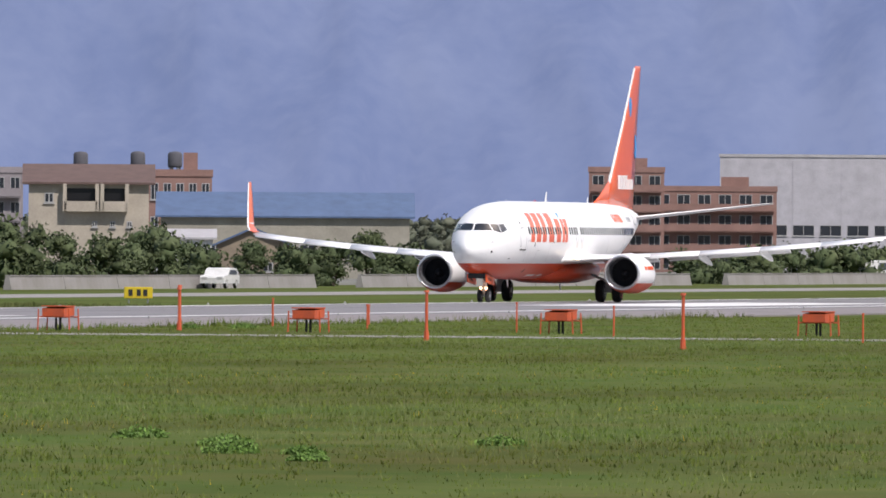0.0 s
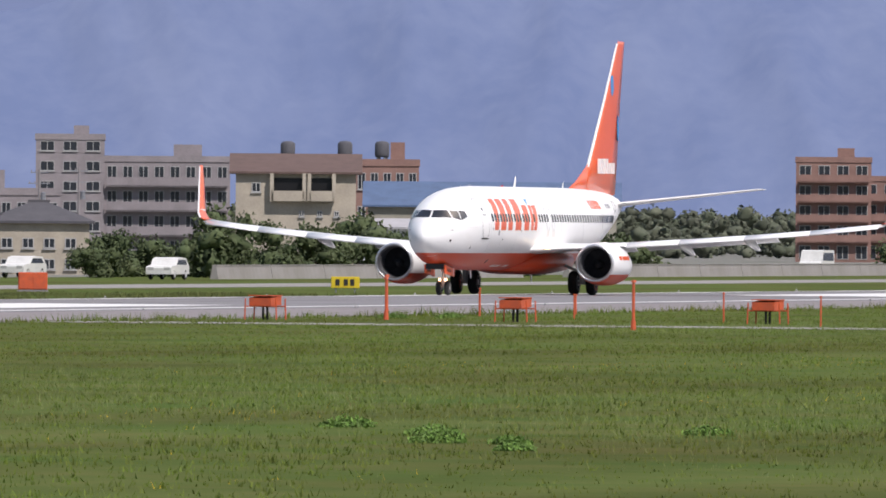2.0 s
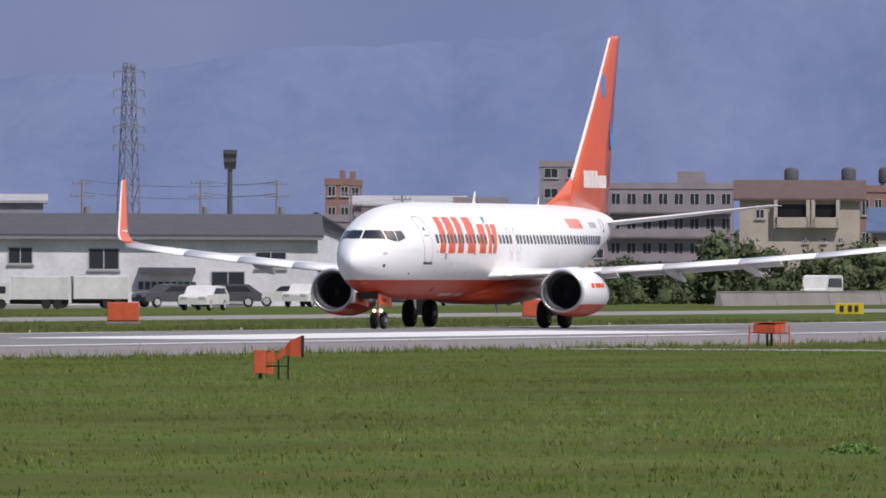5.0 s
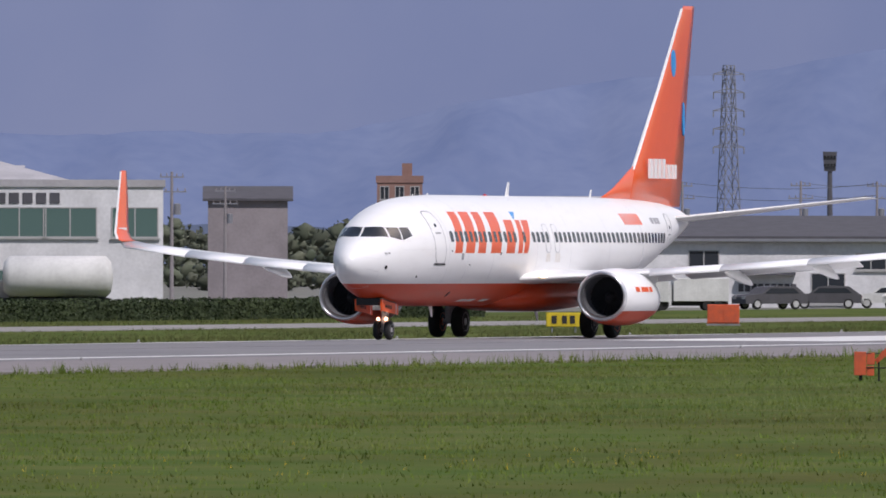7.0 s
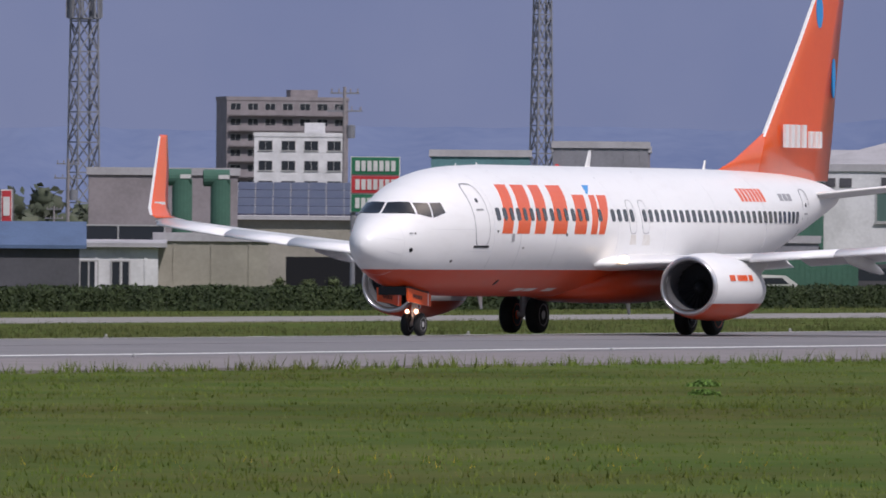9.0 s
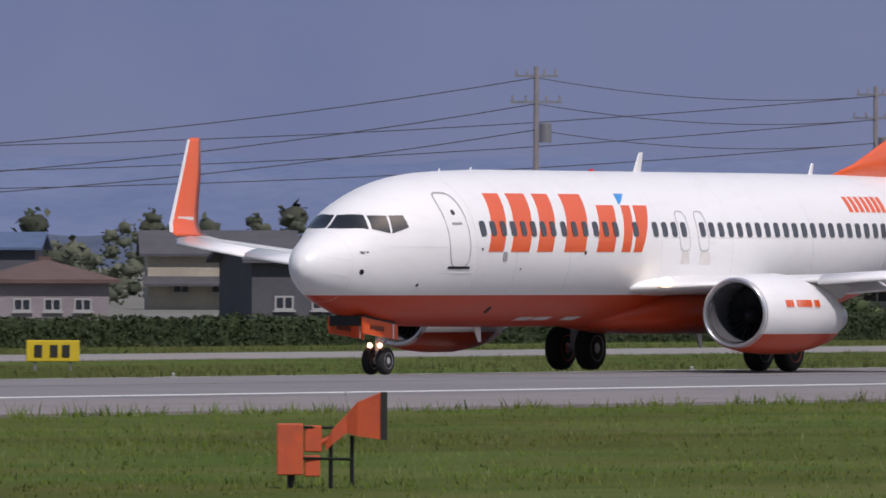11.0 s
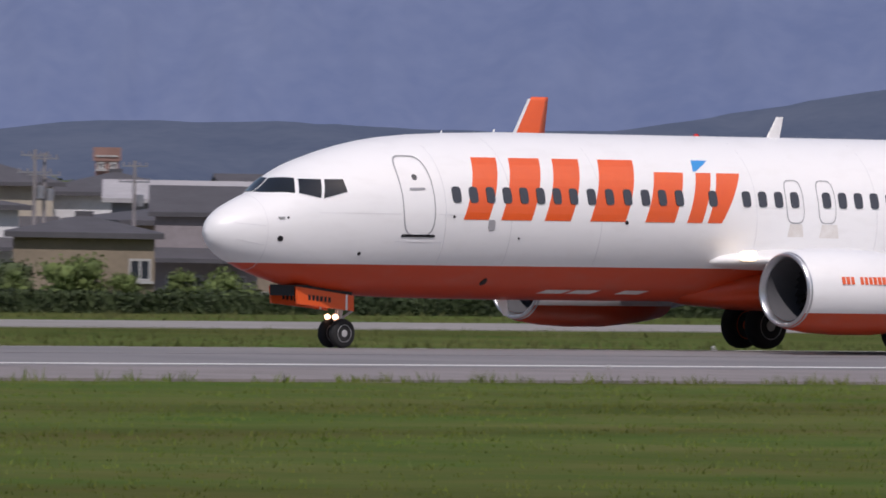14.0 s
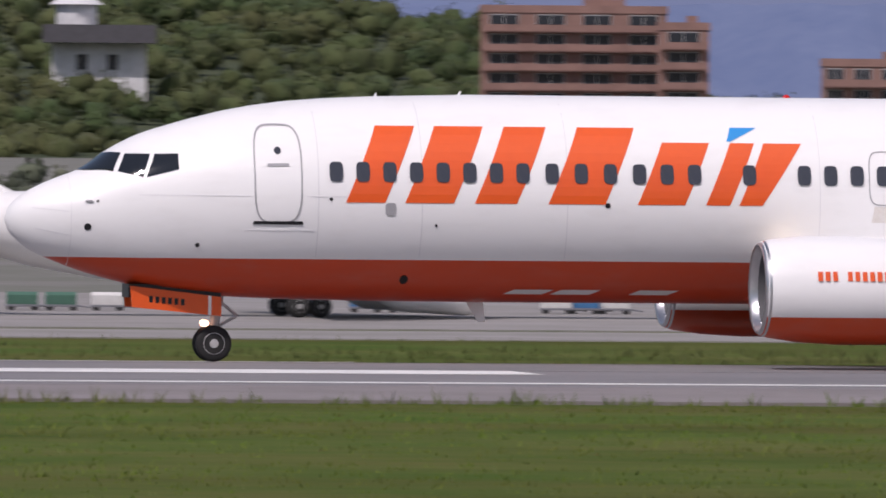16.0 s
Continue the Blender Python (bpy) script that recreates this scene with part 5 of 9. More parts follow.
def truck(x, y, rz, label):
    root = tagged(empty("truck", pose(x, y, BASE + 0.02, 0, 0, rz)), label, "truck")
    root.scale = (0.6, 0.6, 0.6)
    part("cargo_box", box(-2.2, 3.4, -1.1, 1.1, 0.9, 3.2, 0.04), M_SIGNWHITE, root)
    cab = part("cab", loft([[(-4.0, s, 0.5), (-4.1, s, 1.4), (-3.7, s, 2.5), (-2.4, s, 2.6), (-2.4, s, 0.5)] for s in (-1.0, 1.0)]), M_SIGNWHITE, root)
    for s in (-1, 1):
        part("side_window", box(-3.6, -2.8, s * 1.0 - 0.02, s * 1.0 + 0.02, 1.5, 2.2), M_WIN, cab)
        for u in (-3.2, 1.2, 2.3):
            part("wheel", lathe([(-0.14, 0.2), (-0.14, 0.44), (-0.08, 0.48), (0.08, 0.48), (0.14, 0.44), (0.14, 0.2)], (u, s * 0.9, 0.48), 18, "y"), M_TYRE, root)
    part("windscreen", loft([[(-4.09, s, 1.45), (-3.74, s, 2.4), (-3.70, s, 2.4), (-4.05, s, 1.45)] for s in (-0.85, 0.85)]), M_WIN, cab)
    part("chassis", box(-4.0, 3.4, -0.4, 0.4, 0.45, 0.9), M_DARKMETAL, root)
    return root


def water_tower(x, y, h, r, mat=None):
    root = tagged(empty("water_tower", pose(x, y, BASE)), "dark raised water tank on a steel frame", "water tower")
    part("tank", lathe([(h - 2.2 * r, 0.05), (h - 2.2 * r, r * 0.9), (h - 1.9 * r, r), (h - 0.4 * r, r), (h - 0.1 * r, r * 0.75), (h, 0.1)], (0, 0, 0), 18, "z"), mat or W_DARK, root, "", True)
    for a in (45, 135, 225, 315):
        part("leg", tube((r * 0.8 * math.cos(radians(a)), r * 0.8 * math.sin(radians(a)), 0), (r * 0.7 * math.cos(radians(a)), r * 0.7 * math.sin(radians(a)), h - 2.1 * r), 0.14, 0.12, 6), M_STEEL, root)


def floodlight_mast(x, y, rz, h):
    root = tagged(empty("floodlight_mast", pose(x, y, BASE, 0, 0, rz)), "dark stadium floodlight mast with a lamp bank", "mast")
    part("post", tube((0, 0, 0), (0, 0, h - 1), 0.32, 0.2, 12), W_DARK, root)
    bank = part("lamp_bank", loft([[(-0.5, -0.3, h - 1.7), (0.5, -0.3, h - 1.7), (0.5, 0.1, h - 1.7), (-0.5, 0.1, h - 1.7)], [(-0.62, -0.5, h), (0.62, -0.5, h), (0.62, 0.0, h), (-0.62, 0.0, h)]]), W_DARK, root)
    for k in range(8):
        u, v = -0.42 + 0.28 * (k % 4), h - 1.15 + 0.7 * (k // 4)
        part("lamp", lathe([(-0.56, 0.02), (-0.56, 0.11), (-0.4, 0.08)], (u, 0, v), 10, "y"), M_GLASS, bank)


def container(x, y, rz, label, mat=None):
    root = tagged(empty("container", pose(x, y, BASE, 0, 0, rz)), label, "container")
    mat = mat or W_GREEN
    part("body", box(-3.0, 3.0, -1.2, 1.2, 0.12, 2.6, 0.03), mat, root)
    for k in range(22):
        u = -2.85 + k * 0.271
        part("corrugation", box(u - 0.06, u + 0.06, -1.24, -1.19, 0.25, 2.48), mat, root)
    for u in (-2.95, 2.95):
        for v in (-1.15, 1.15):
            part("corner_post", box(u - 0.08, u + 0.08, v - 0.09, v + 0.09, 0, 2.64), mat, root)


def tank_truck(x, y, rz, label):
    root = tagged(empty("tank_lorry", pose(x, y, BASE + 0.02, 0, 0, rz)), label, "lorry")
    part("tank", lathe([(-2.8, 0.1), (-2.7, 0.8), (-2.4, 1.1), (2.6, 1.1), (2.9, 0.8), (3.0, 0.1)], (0.6, 0, 2.1), 20), M_SIGNWHITE, root, "", True)
    cab = part("cab", loft([[(-4.2, s, 0.5), (-4.3, s, 1.4), (-3.9, s, 2.6), (-2.6, s, 2.7), (-2.6, s, 0.5)] for s in (-1.05, 1.05)]), M_SIGNWHITE, root)
    part("chassis", box(-4.2, 3.4, -0.45, 0.45, 0.5, 1.0), M_DARKMETAL, root)
    for s in (-1, 1):
        part("side_window", box(-3.8, -3.0, s * 1.05 - 0.02, s * 1.05 + 0.02, 1.5, 2.3), M_WIN, cab)
        for u in (-3.4, 1.4, 2.5):
            part("wheel", lathe([(-0.14, 0.2), (-0.14, 0.44), (-0.08, 0.48), (0.08, 0.48), (0.14, 0.44), (0.14, 0.2)], (u, s * 0.95, 0.48), 18, "y"), M_TYRE, root)


def duct_tower(x, y, rz, h, r):
    root = tagged(empty("exhaust_duct", pose(x, y, BASE, 0, 0, rz)), "dark green industrial exhaust duct with a hooded outlet", "duct")
    part("riser", tube((0, 0, 0), (0, 0, h - r), r, r, 18), W_GREEN, root)
    part("hood", tube((-1.7 * r, 0, h - r * 0.8), (r * 0.9, 0, h - r * 0.8), r * 0.85, r * 0.85, 18), W_GREEN, root)
    part("outlet", tube((-1.75 * r, 0, h - r * 0.8), (-1.68 * r, 0, h - r * 0.8), r * 0.7, r * 0.7, 16), M_BLACK, root)
    part("white_plate", box(-0.2 * r, 0.85 * r, -0.9 * r, -0.8 * r, h - r * 0.9, h - r * 0.5), M_SIGNWHITE, root)


def board_sign(x, y, rz, w, z0, z1, label, mats, n):
    root = tagged(empty("signboard", pose(x, y, BASE, 0, 0, rz)), label, "sign")
    part("backing", box(-w / 2, w / 2, -0.2, 0.2, z0, z1), M_SIGNWHITE, root)
    hh = (z1 - z0) / len(mats)
    for k, mm in enumerate(mats):
        zc = z1 - hh * (k + 0.5)
        pn = part("panel", box(-w / 2 + 0.05, w / 2 - 0.05, -0.25, -0.2, zc - hh * 0.46, zc + hh * 0.46), mm, root)
        for j in range(n):
            u = (j - (n - 1) / 2) * (w * 0.84 / n)
            part("lettering_bar", box(u - w * 0.3 / n, u + w * 0.3 / n, -0.29, -0.25, zc - hh * 0.28, zc + hh * 0.28), M_SIGNWHITE, pn)
    for u in (-w * 0.45, w * 0.45):
        part("post", tube((u, 0, 0), (u, 0, z1), 0.12, 0.12, 8), M_STEEL, root)


def gatehouse(x, y, rz, w, h):
    root = tagged(empty("gatehouse", pose(x, y, BASE, 0, 0, rz)), "small white gatehouse at the apron edge", "hut")
    part("wall", box(-w / 2, w / 2, -0.9, 0.9, 0, h), M_SIGNWHITE, root)
    part("roof", box(-w / 2 - 0.15, w / 2 + 0.15, -1.05, 1.05, h, h + 0.12), M_FRAME, root)
    window(root, 0, h * 0.4, w * 0.5, h * 0.4, -0.9)


def hilltop_villa(x, y, rz, w, h):
    root = tagged(empty("villa", pose(x, y, BASE, 0, 0, rz)), "white villa with a dark roof among the trees", "house")
    part("wall", box(-w * 0.42, w * 0.42, -w * 0.3, w * 0.3, 0, h - w * 0.16), W_WHITE, root)
    part("roof", box(-w * 0.5, w * 0.5, -w * 0.5, w * 0.5, h - w * 0.16, h), R_GREY, root)
    tw = part("turret", lathe([(h, w * 0.18), (h + w * 0.18, w * 0.18), (h + w * 0.18, w * 0.24), (h + w * 0.36, 0.05)], (-w * 0.2, 0, 0), 12, "z"), W_WHITE, root)
    for u in (-0.15, 0.12):
        window(root, u * w, h - w * 0.4, w * 0.1, w * 0.14, -w * 0.3)


def parked_airliner(x, y):
    """A small white jet on the far apron, nose along the taxiway."""
    root = tagged(empty("parked_jet", pose(x, y, BASE + 0.03)), "small white passenger jet parked on the far apron", "jet")
    root.scale = (0.454, 0.454, 0.454)
    rings = []
    for a in (0, 0.1, 0.4, 1.0, 2.0, 3.4, 5.5, 8, 48, 52, 56, 60, 62):
        top, bot, w, mid = section(a if a < 9 else min(a - 24, 38.2))
        rings.append([(62 - a, w * 1.25 * math.cos(t), 0.5 + 1.25 * (mid + (top - mid if math.sin(t) > 0 else mid - bot) * math.sin(t))) for t in [2 * math.pi * k / 32 for k in range(32)]])
    part("fuselage", loft(rings), M_WHITE, root, "", True)
    for side in (-1, 1):
        wing = part("wing", loft([[(px, side * yy, zz) for px, zz in aerofoil((le, z), (te, z), t)] for yy, le, te, z, t in ((1.5, 36, 24, 2.6, 0.6), (18, 24.5, 22.0, 4.2, 0.15))]), M_WHITE, root, "", True)
        part("engine", lathe([(28.5, 0.5), (29.5, 0.95), (33, 1.15), (34, 1.05), (34, 0.9), (33, 0.8)], (0, side * 6.2, 1.35), 20), M_WHITE, root, "", True)
        part("tailplane", loft([[(px, side * yy, zz) for px, zz in aerofoil((le, z), (te, z), t)] for yy, le, te, z, t in ((0.4, 4.5, 0.4, 6.0, 0.2), (7.4, 1.2, -0.4, 6.6, 0.06))]), M_WHITE, root, "", True)
        g = part("main_gear", tube((25.0, side * 3.2, 0.6), (25.0, side * 3.2, 2.6), 0.18, 0.2, 10), M_STRUT, root)
        for du in (-0.6, 0.6):
            for dv in (-0.4, 0.4):
                wheel("wheel", g, 25.0 + du, side * 3.2 + dv, 0.6, 0.6, 0.42, M_STRUT)
    part("fin", loft([[(px, py, z) for px, py in aerofoil((le, 0), (te, 0), t)] for z, le, te, t in ((6.1, 11.2, 1.0, 0.3), (6.6, 9.4, 0.9, 0.3), (7.3, 7.9, 0.8, 0.28), (8.6, 6.4, 0.5, 0.24), (15.0, 1.5, -1.2, 0.1))]), M_WHITE, root, "", True)
    g = part("nose_gear", tube((58, 0, 0.4), (58, 0, 2.2), 0.11, 0.13, 10), M_STRUT, root)
    for dv in (-0.25, 0.25):
        wheel("wheel", g, 58, dv, 0.42, 0.42, 0.24, M_STRUT)


def ground_cart(x, y, rz, mat, label):
    """A low covered luggage cart on four wheels."""
    root = tagged(empty("luggage_cart", pose(x, y, BASE, 0, 0, rz)), label, "cart", "carts on the far apron")
    part("chassis", box(-0.45, 0.45, -0.3, 0.3, 0.12, 0.18, 0.01), M_STEEL, root)
    part("hood", loft([[(u, -0.3, 0.18), (u, -0.3, 0.42), (u, -0.2, 0.5), (u, 0.2, 0.5), (u, 0.3, 0.42), (u, 0.3, 0.18)] for u in (-0.42, 0.38)]), mat, root)
    part("tow_bar", tube((0.45, 0, 0.14), (0.75, 0, 0.1), 0.02, 0.02, 6), M_STEEL, root)
    for u in (-0.3, 0.3):
        for v in (-0.26, 0.26):
            part("wheel", lathe([(-0.03, 0.02), (-0.03, 0.1), (0.03, 0.1), (0.03, 0.02)], (u, v, 0.1), 12, "y"), M_BLACK, root)


# ---- the town and works behind the hedge ----
cream_house = house(1039.5, 119.3, -75.1, 9.3, 10.0, 7.79, 1.31, W_CREAM, R_BROWN, "side", ((0.17, 0.8, 0.7, 0.75), (0.55, 0.56, 0.4, 0.45), (0.7, 0.56, 0.4, 0.45), (0.84, 0.56, 0.4, 0.45)), "large cream house with a brown tiled roof and balconies", 0.50, False)
# Flat dark panels on the wall paint the shade inside the balconies.
for u0, u1 in ((-1.75, 0.55), (1.15, 2.85)):
    part("balcony_shade_panel", box(u0, u1, -5.03, -5.0, 6.05, 7.35), M_DARKMETAL, cream_house, "flat dark panel painted as balcony recess shade")
    part("balcony_front", box(u0 - 0.15, u1 + 0.15, -5.75, -5.62, 5.55, 6.35), W_CREAM, cream_house)
    part("balcony_floor", box(u0 - 0.15, u1 + 0.15, -5.62, -5.0, 5.55, 5.68), W_CREAM, cream_house)
    for u in (u0 - 0.1, u1 + 0.1):
        part("pillar", box(u - 0.14, u + 0.14, -5.75, -5.5, 5.55, 7.7), W_CREAM, cream_house)
block(1267.6, 171.1, -75.5, 6.0, 9, 3, 3.16, 5, W_BROWN, "low brick apartment block behind a cream house", False, None, False)
water_tower(1301.9, 190.0, 12.0, 0.71)
water_tower(1323.8, 190.0, 12.2, 0.73)
water_tower(1338.4, 190.0, 12.3, 0.73)
house(1231.2, 151.7, -75.9, 22.7, 14.0, 5.66, 2.06, W_BEIGE, R_BLUE, "side", ((0.127, 0.3, 1.6, 1.4), (0.22, 0.3, 1.6, 1.4), (0.313, 0.3, 1.6, 1.4), (0.407, 0.3, 1.6, 1.4), (0.5, 0.3, 1.6, 1.4), (0.593, 0.3, 1.6, 1.4), (0.687, 0.3, 1.6, 1.4), (0.78, 0.3, 1.6, 1.4), (0.873, 0.3, 1.6, 1.4)), "long low building with a blue-grey metal roof", 0.50, False)
house(1065.5, 112.7, -75.8, 5.7, 6.0, 3.07, 1.25, W_TAN, R_BLUE, "front", ((0.29, 0.3, 0.76, 0.76), (0.71, 0.3, 0.76, 0.76)), "small house with a dark blue roof", 0.39, False)
house(1028.0, 108.8, -75.5, 4.7, 6.0, 3.51, 0.60, W_WHITE, R_METAL, "side", (), "low white metal-roofed shed", 0.32, False)
hall(1873.2, 237.1, -78.1, 26.8, 20, 15.45, 0.00, W_HAZED, R_METAL, "large white factory hall with far haze painted into its walls", ((0.15, 0.3, 3, 1.5), (0.29, 0.3, 3, 1.5), (0.43, 0.3, 3, 1.5), (0.57, 0.3, 3, 1.5), (0.71, 0.3, 3, 1.5), (0.85, 0.3, 3, 1.5)), None, None, None, 4)
block(1614.9, 206.0, -77.3, 9.0, 9, 5, 2.39, 4, W_BROWN, "brown brick apartment block with balconies", True, None, False)
block(1641.5, 201.0, -77.7, 15.0, 9, 4, 2.46, 6, W_BROWN, "brown brick apartment block with balconies", True, None, False)
block(1440.0, 251.2, -74.2, 7.4, 9, 6, 2.16, 3, W_BLUSH, "tall pale grey stairwell block of flats", False, None, False)
block(1443.2, 241.2, -74.6, 13.6, 9, 4, 2.66, 8, W_BLUSH, "grey concrete block of flats with long balconies", True, None, False)
tree(917.9, 92.0, 4.86, 3.30, "round", 107, "broadleaf tree with dense green leaves", None, 700)
tree(929.8, 92.0, 4.51, 2.36, "round", 114, "broadleaf tree with dense green leaves", None, 700)
tree(942.1, 92.0, 4.15, 2.98, "round", 121, "rounded dark green bush behind the airfield fence", None, 700)
tree(954.7, 92.0, 4.38, 3.02, "round", 128, "broadleaf tree with dense green leaves", None, 700)
tree(966.0, 92.0, 3.39, 2.85, "round", 135, "rounded dark green bush behind the airfield fence", None, 700)
tree(983.4, 92.0, 3.63, 1.86, "round", 142, "rounded dark green bush behind the airfield fence", None, 700)
tree(996.2, 92.0, 2.82, 2.72, "round", 149, "rounded dark green bush behind the airfield fence", None, 700)
tree(1008.4, 92.0, 3.47, 2.33, "round", 156, "rounded dark green bush behind the airfield fence", None, 700)
tree(1019.0, 92.0, 4.64, 1.93, "round", 163, "broadleaf tree with dense green leaves", None, 700)
tree(1028.2, 92.0, 2.86, 2.59, "round", 170, "rounded dark green bush behind the airfield fence", None, 700)
tree(1039.3, 92.0, 2.65, 2.40, "round", 177, "rounded dark green bush behind the airfield fence", None, 700)
tree(1137.0, 92.0, 2.51, 3.56, "round", 184, "rounded dark green bush behind the airfield fence", None, 520)
tree(1157.2, 92.0, 2.28, 3.86, "round", 191, "rounded dark green bush behind the airfield fence", None, 520)
tree(1171.1, 92.0, 3.02, 2.93, "round", 198, "rounded dark green bush behind the airfield fence", None, 520)
tree(1192.6, 92.0, 2.65, 3.98, "round", 205, "rounded dark green bush behind the airfield fence", None, 520)
tree(1212.3, 92.0, 3.07, 3.79, "round", 212, "rounded dark green bush behind the airfield fence", None, 520)
tree(1235.3, 92.0, 3.10, 4.63, "round", 219, "rounded dark green bush behind the airfield fence", None, 520)
tree(1261.7, 92.0, 2.87, 4.20, "round", 226, "rounded dark green bush behind the airfield fence", None, 520)
tree(1289.3, 92.0, 2.63, 4.28, "round", 233, "rounded dark green bush behind the airfield fence", None, 520)
tree(1324.0, 92.0, 3.20, 4.67, "round", 240, "rounded dark green bush behind the airfield fence", None, 520)
tree(1357.4, 92.0, 2.68, 4.50, "round", 247, "rounded dark green bush behind the airfield fence", None, 520)
house(879.3, 109.7, -73.1, 7.1, 12.0, 3.60, 1.49, W_WHITE, R_GREY, "front", ((0.3, 0.18, 1.19, 1.35), (0.5, 0.18, 1.19, 1.35), (0.72, 0.18, 1.11, 1.27)), "white gabled workshop with a grey roof", 0.20, False)
house(924.3, 116.9, -73.5, 5.0, 6.0, 2.67, 1.41, W_GREY, R_BROWN, "side", ((0.22, 0.6, 0.72, 0.72), (0.5, 0.6, 0.72, 0.72), (0.78, 0.6, 0.72, 0.72), (0.22, 0.15, 0.72, 0.72), (0.5, 0.15, 0.72, 0.72), (0.78, 0.15, 0.72, 0.72)), "two-storey grey house with red-brown roofs", 0.34, True)
house(924.6, 112.8, -73.7, 5.2, 6.0, 4.30, 1.30, W_CREAM, R_GREY, "hip", ((0.22, 0.5, 0.53, 0.49), (0.5, 0.5, 0.53, 0.49), (0.78, 0.5, 0.53, 0.49), (0.22, 0.1, 0.53, 0.49), (0.5, 0.1, 0.53, 0.49), (0.78, 0.1, 0.53, 0.49)), "cream two-storey house with a grey hipped roof", 0.27, False)
house(951.3, 114.8, -74.0, 7.2, 6.0, 3.75, 1.45, W_CREAM, R_GREY, "hip", ((0.185, 0.5, 0.82, 0.75), (0.395, 0.5, 0.82, 0.75), (0.605, 0.5, 0.82, 0.75), (0.815, 0.5, 0.82, 0.75), (0.185, 0.1, 0.82, 0.75), (0.395, 0.1, 0.82, 0.75), (0.605, 0.1, 0.82, 0.75), (0.815, 0.1, 0.82, 0.75)), "cream two-storey house with a grey hipped roof", 0.42, False)
block(1185.4, 191.3, -73.6, 22.0, 9, 2, 3.15, 16, W_BLUSH, "long low school-like concrete building", True, None, False)
hall(1262.9, 217.3, -73.5, 10.4, 16, 7.93, 0.85, W_BLUSH, R_METAL, "gymnasium with a bright curved metal roof", (), None, None, None, 0)
block(1286.1, 231.3, -73.2, 2.5, 9, 5, 2.02, 2, W_BROWN, "narrow brown brick tower block", False, None, False)
tree(909.6, 98.0, 3.28, 2.31, "round", 254, "broadleaf tree with dense green leaves", None, 900)
tree(894.7, 95.0, 2.13, 1.71, "round", 261, "rounded dark green bush behind the airfield fence", None, 520)
tree(921.1, 98.0, 2.92, 2.54, "round", 268, "broadleaf tree with dense green leaves", None, 520)
tree(932.9, 98.0, 2.55, 2.57, "round", 275, "rounded dark green bush behind the airfield fence", None, 520)
car(828.5, 95.0, -3, M_SIGNWHITE, "car parked in a row behind the fence", False)
car(835.8, 95.0, -3, R_GREY, "car parked in a row behind the fence", False)
car(854.7, 95.0, -4, M_STEEL, "car parked in a row behind the fence", False)
car(878.4, 95.0, -4, M_SIGNWHITE, "car parked in a row behind the fence", False)
utility_pole(1053.8, 160.0, -73, 8.5)
utility_pole(1068.0, 160.0, -73, 8.1)
utility_pole(1089.9, 160.0, -74, 7.9)
utility_pole(1109.3, 160.0, -74, 8.3)
utility_pole(1121.4, 160.0, -74, 8.5)
works = hall(850.5, 114.7, -72.3, 26.0, 18, 4.35, 1.35, W_WHITE, R_GREY, "long white two-storey works building with a dark pitched roof", ((0.07, 0.6, 1.7, 1.1), (0.17, 0.6, 1.7, 1.1), (0.27, 0.6, 1.6, 1.1), (0.475, 0.52, 2.0, 1.4), (0.78, 0.05, 2.2, 2.0), (0.885, 0.55, 2.0, 1.1)), None, None, None, 0)
part("gutter", box(-13.3, 13.3, -9.62, -9.42, 4.22, 4.40), M_STEEL, works)
part("awning", box(1.6, 5.2, -9.90, -9.00, 2.08, 2.43), W_DARK, works)
lettering(works, 3.4, 1.27, 9, 0.42, 0.5, -9.00, W_DARK)
lattice_tower(1810.9, 420.0, 29.5, 3.2, 1.2, "tall steel power pylon with many arms", 5, None, None, -47, None, 0.06)
floodlight_mast(1150.0, 200.0, -73, 12.4)
block(1322.6, 241.3, -73.2, 2.7, 9, 5, 2.04, 2, W_BROWN, "narrow brown brick tower block", False, None, False)
house(1014.3, 150.9, -73.1, 6.1, 6.0, 4.71, 1.73, W_GREY, R_GREY, "front", (), "house with a dark grey tiled roof", 0.41, False)
house(1038.6, 150.9, -73.5, 6.2, 6.0, 5.26, 1.59, W_BLUSH, R_BROWN, "side", ((0.22, 0.4, 0.9, 0.83), (0.5, 0.4, 0.9, 0.83), (0.78, 0.4, 0.9, 0.83)), "low house with a brown roof", 0.42, False)
truck(776.6, 96.0, -72, "white box truck parked by the works")
truck(791.2, 97.0, -64, "white box truck parked by the works")
car(821.2, 98.0, -73, R_GREY, "dark grey car parked by the works", False)
car(809.5, 98.0, -42, R_GREY, "dark grey car parked by the works", False)
car(831.1, 97.0, -73, M_SIGNWHITE, "white car parked by the works", False)
utility_pole(1077.2, 190.0, -72, 9.4)
utility_pole(1131.4, 190.0, -73, 9.7)
utility_pole(1109.6, 190.0, -73, 9.6)
office = hall(723.2, 114.5, -69.4, 15.6, 14, 7.04, 0.00, W_WHITE, R_METAL, "white two-storey office with green-tinted windows", ((0.29, 0.6, 3.0, 1.7), (0.49, 0.6, 3.0, 1.7), (0.67, 0.6, 3.0, 1.7), (0.9, 0.6, 2.6, 1.7), (0.29, 0.18, 3.0, 1.2), (0.49, 0.18, 3.0, 1.2), (0.67, 0.18, 3.0, 1.2)), None, None, M_WINGREEN, 0)
lettering(office, -1.2, 6.41, 9, 0.75, 0.6, -7.00, W_DARK)
lettering(office, -6.9, 6.41, 2, 0.9, 0.5, -7.00, W_DARK)
lettering(office, 2.5, 2.53, 7, 0.7, 0.5, -7.00, W_DARK)
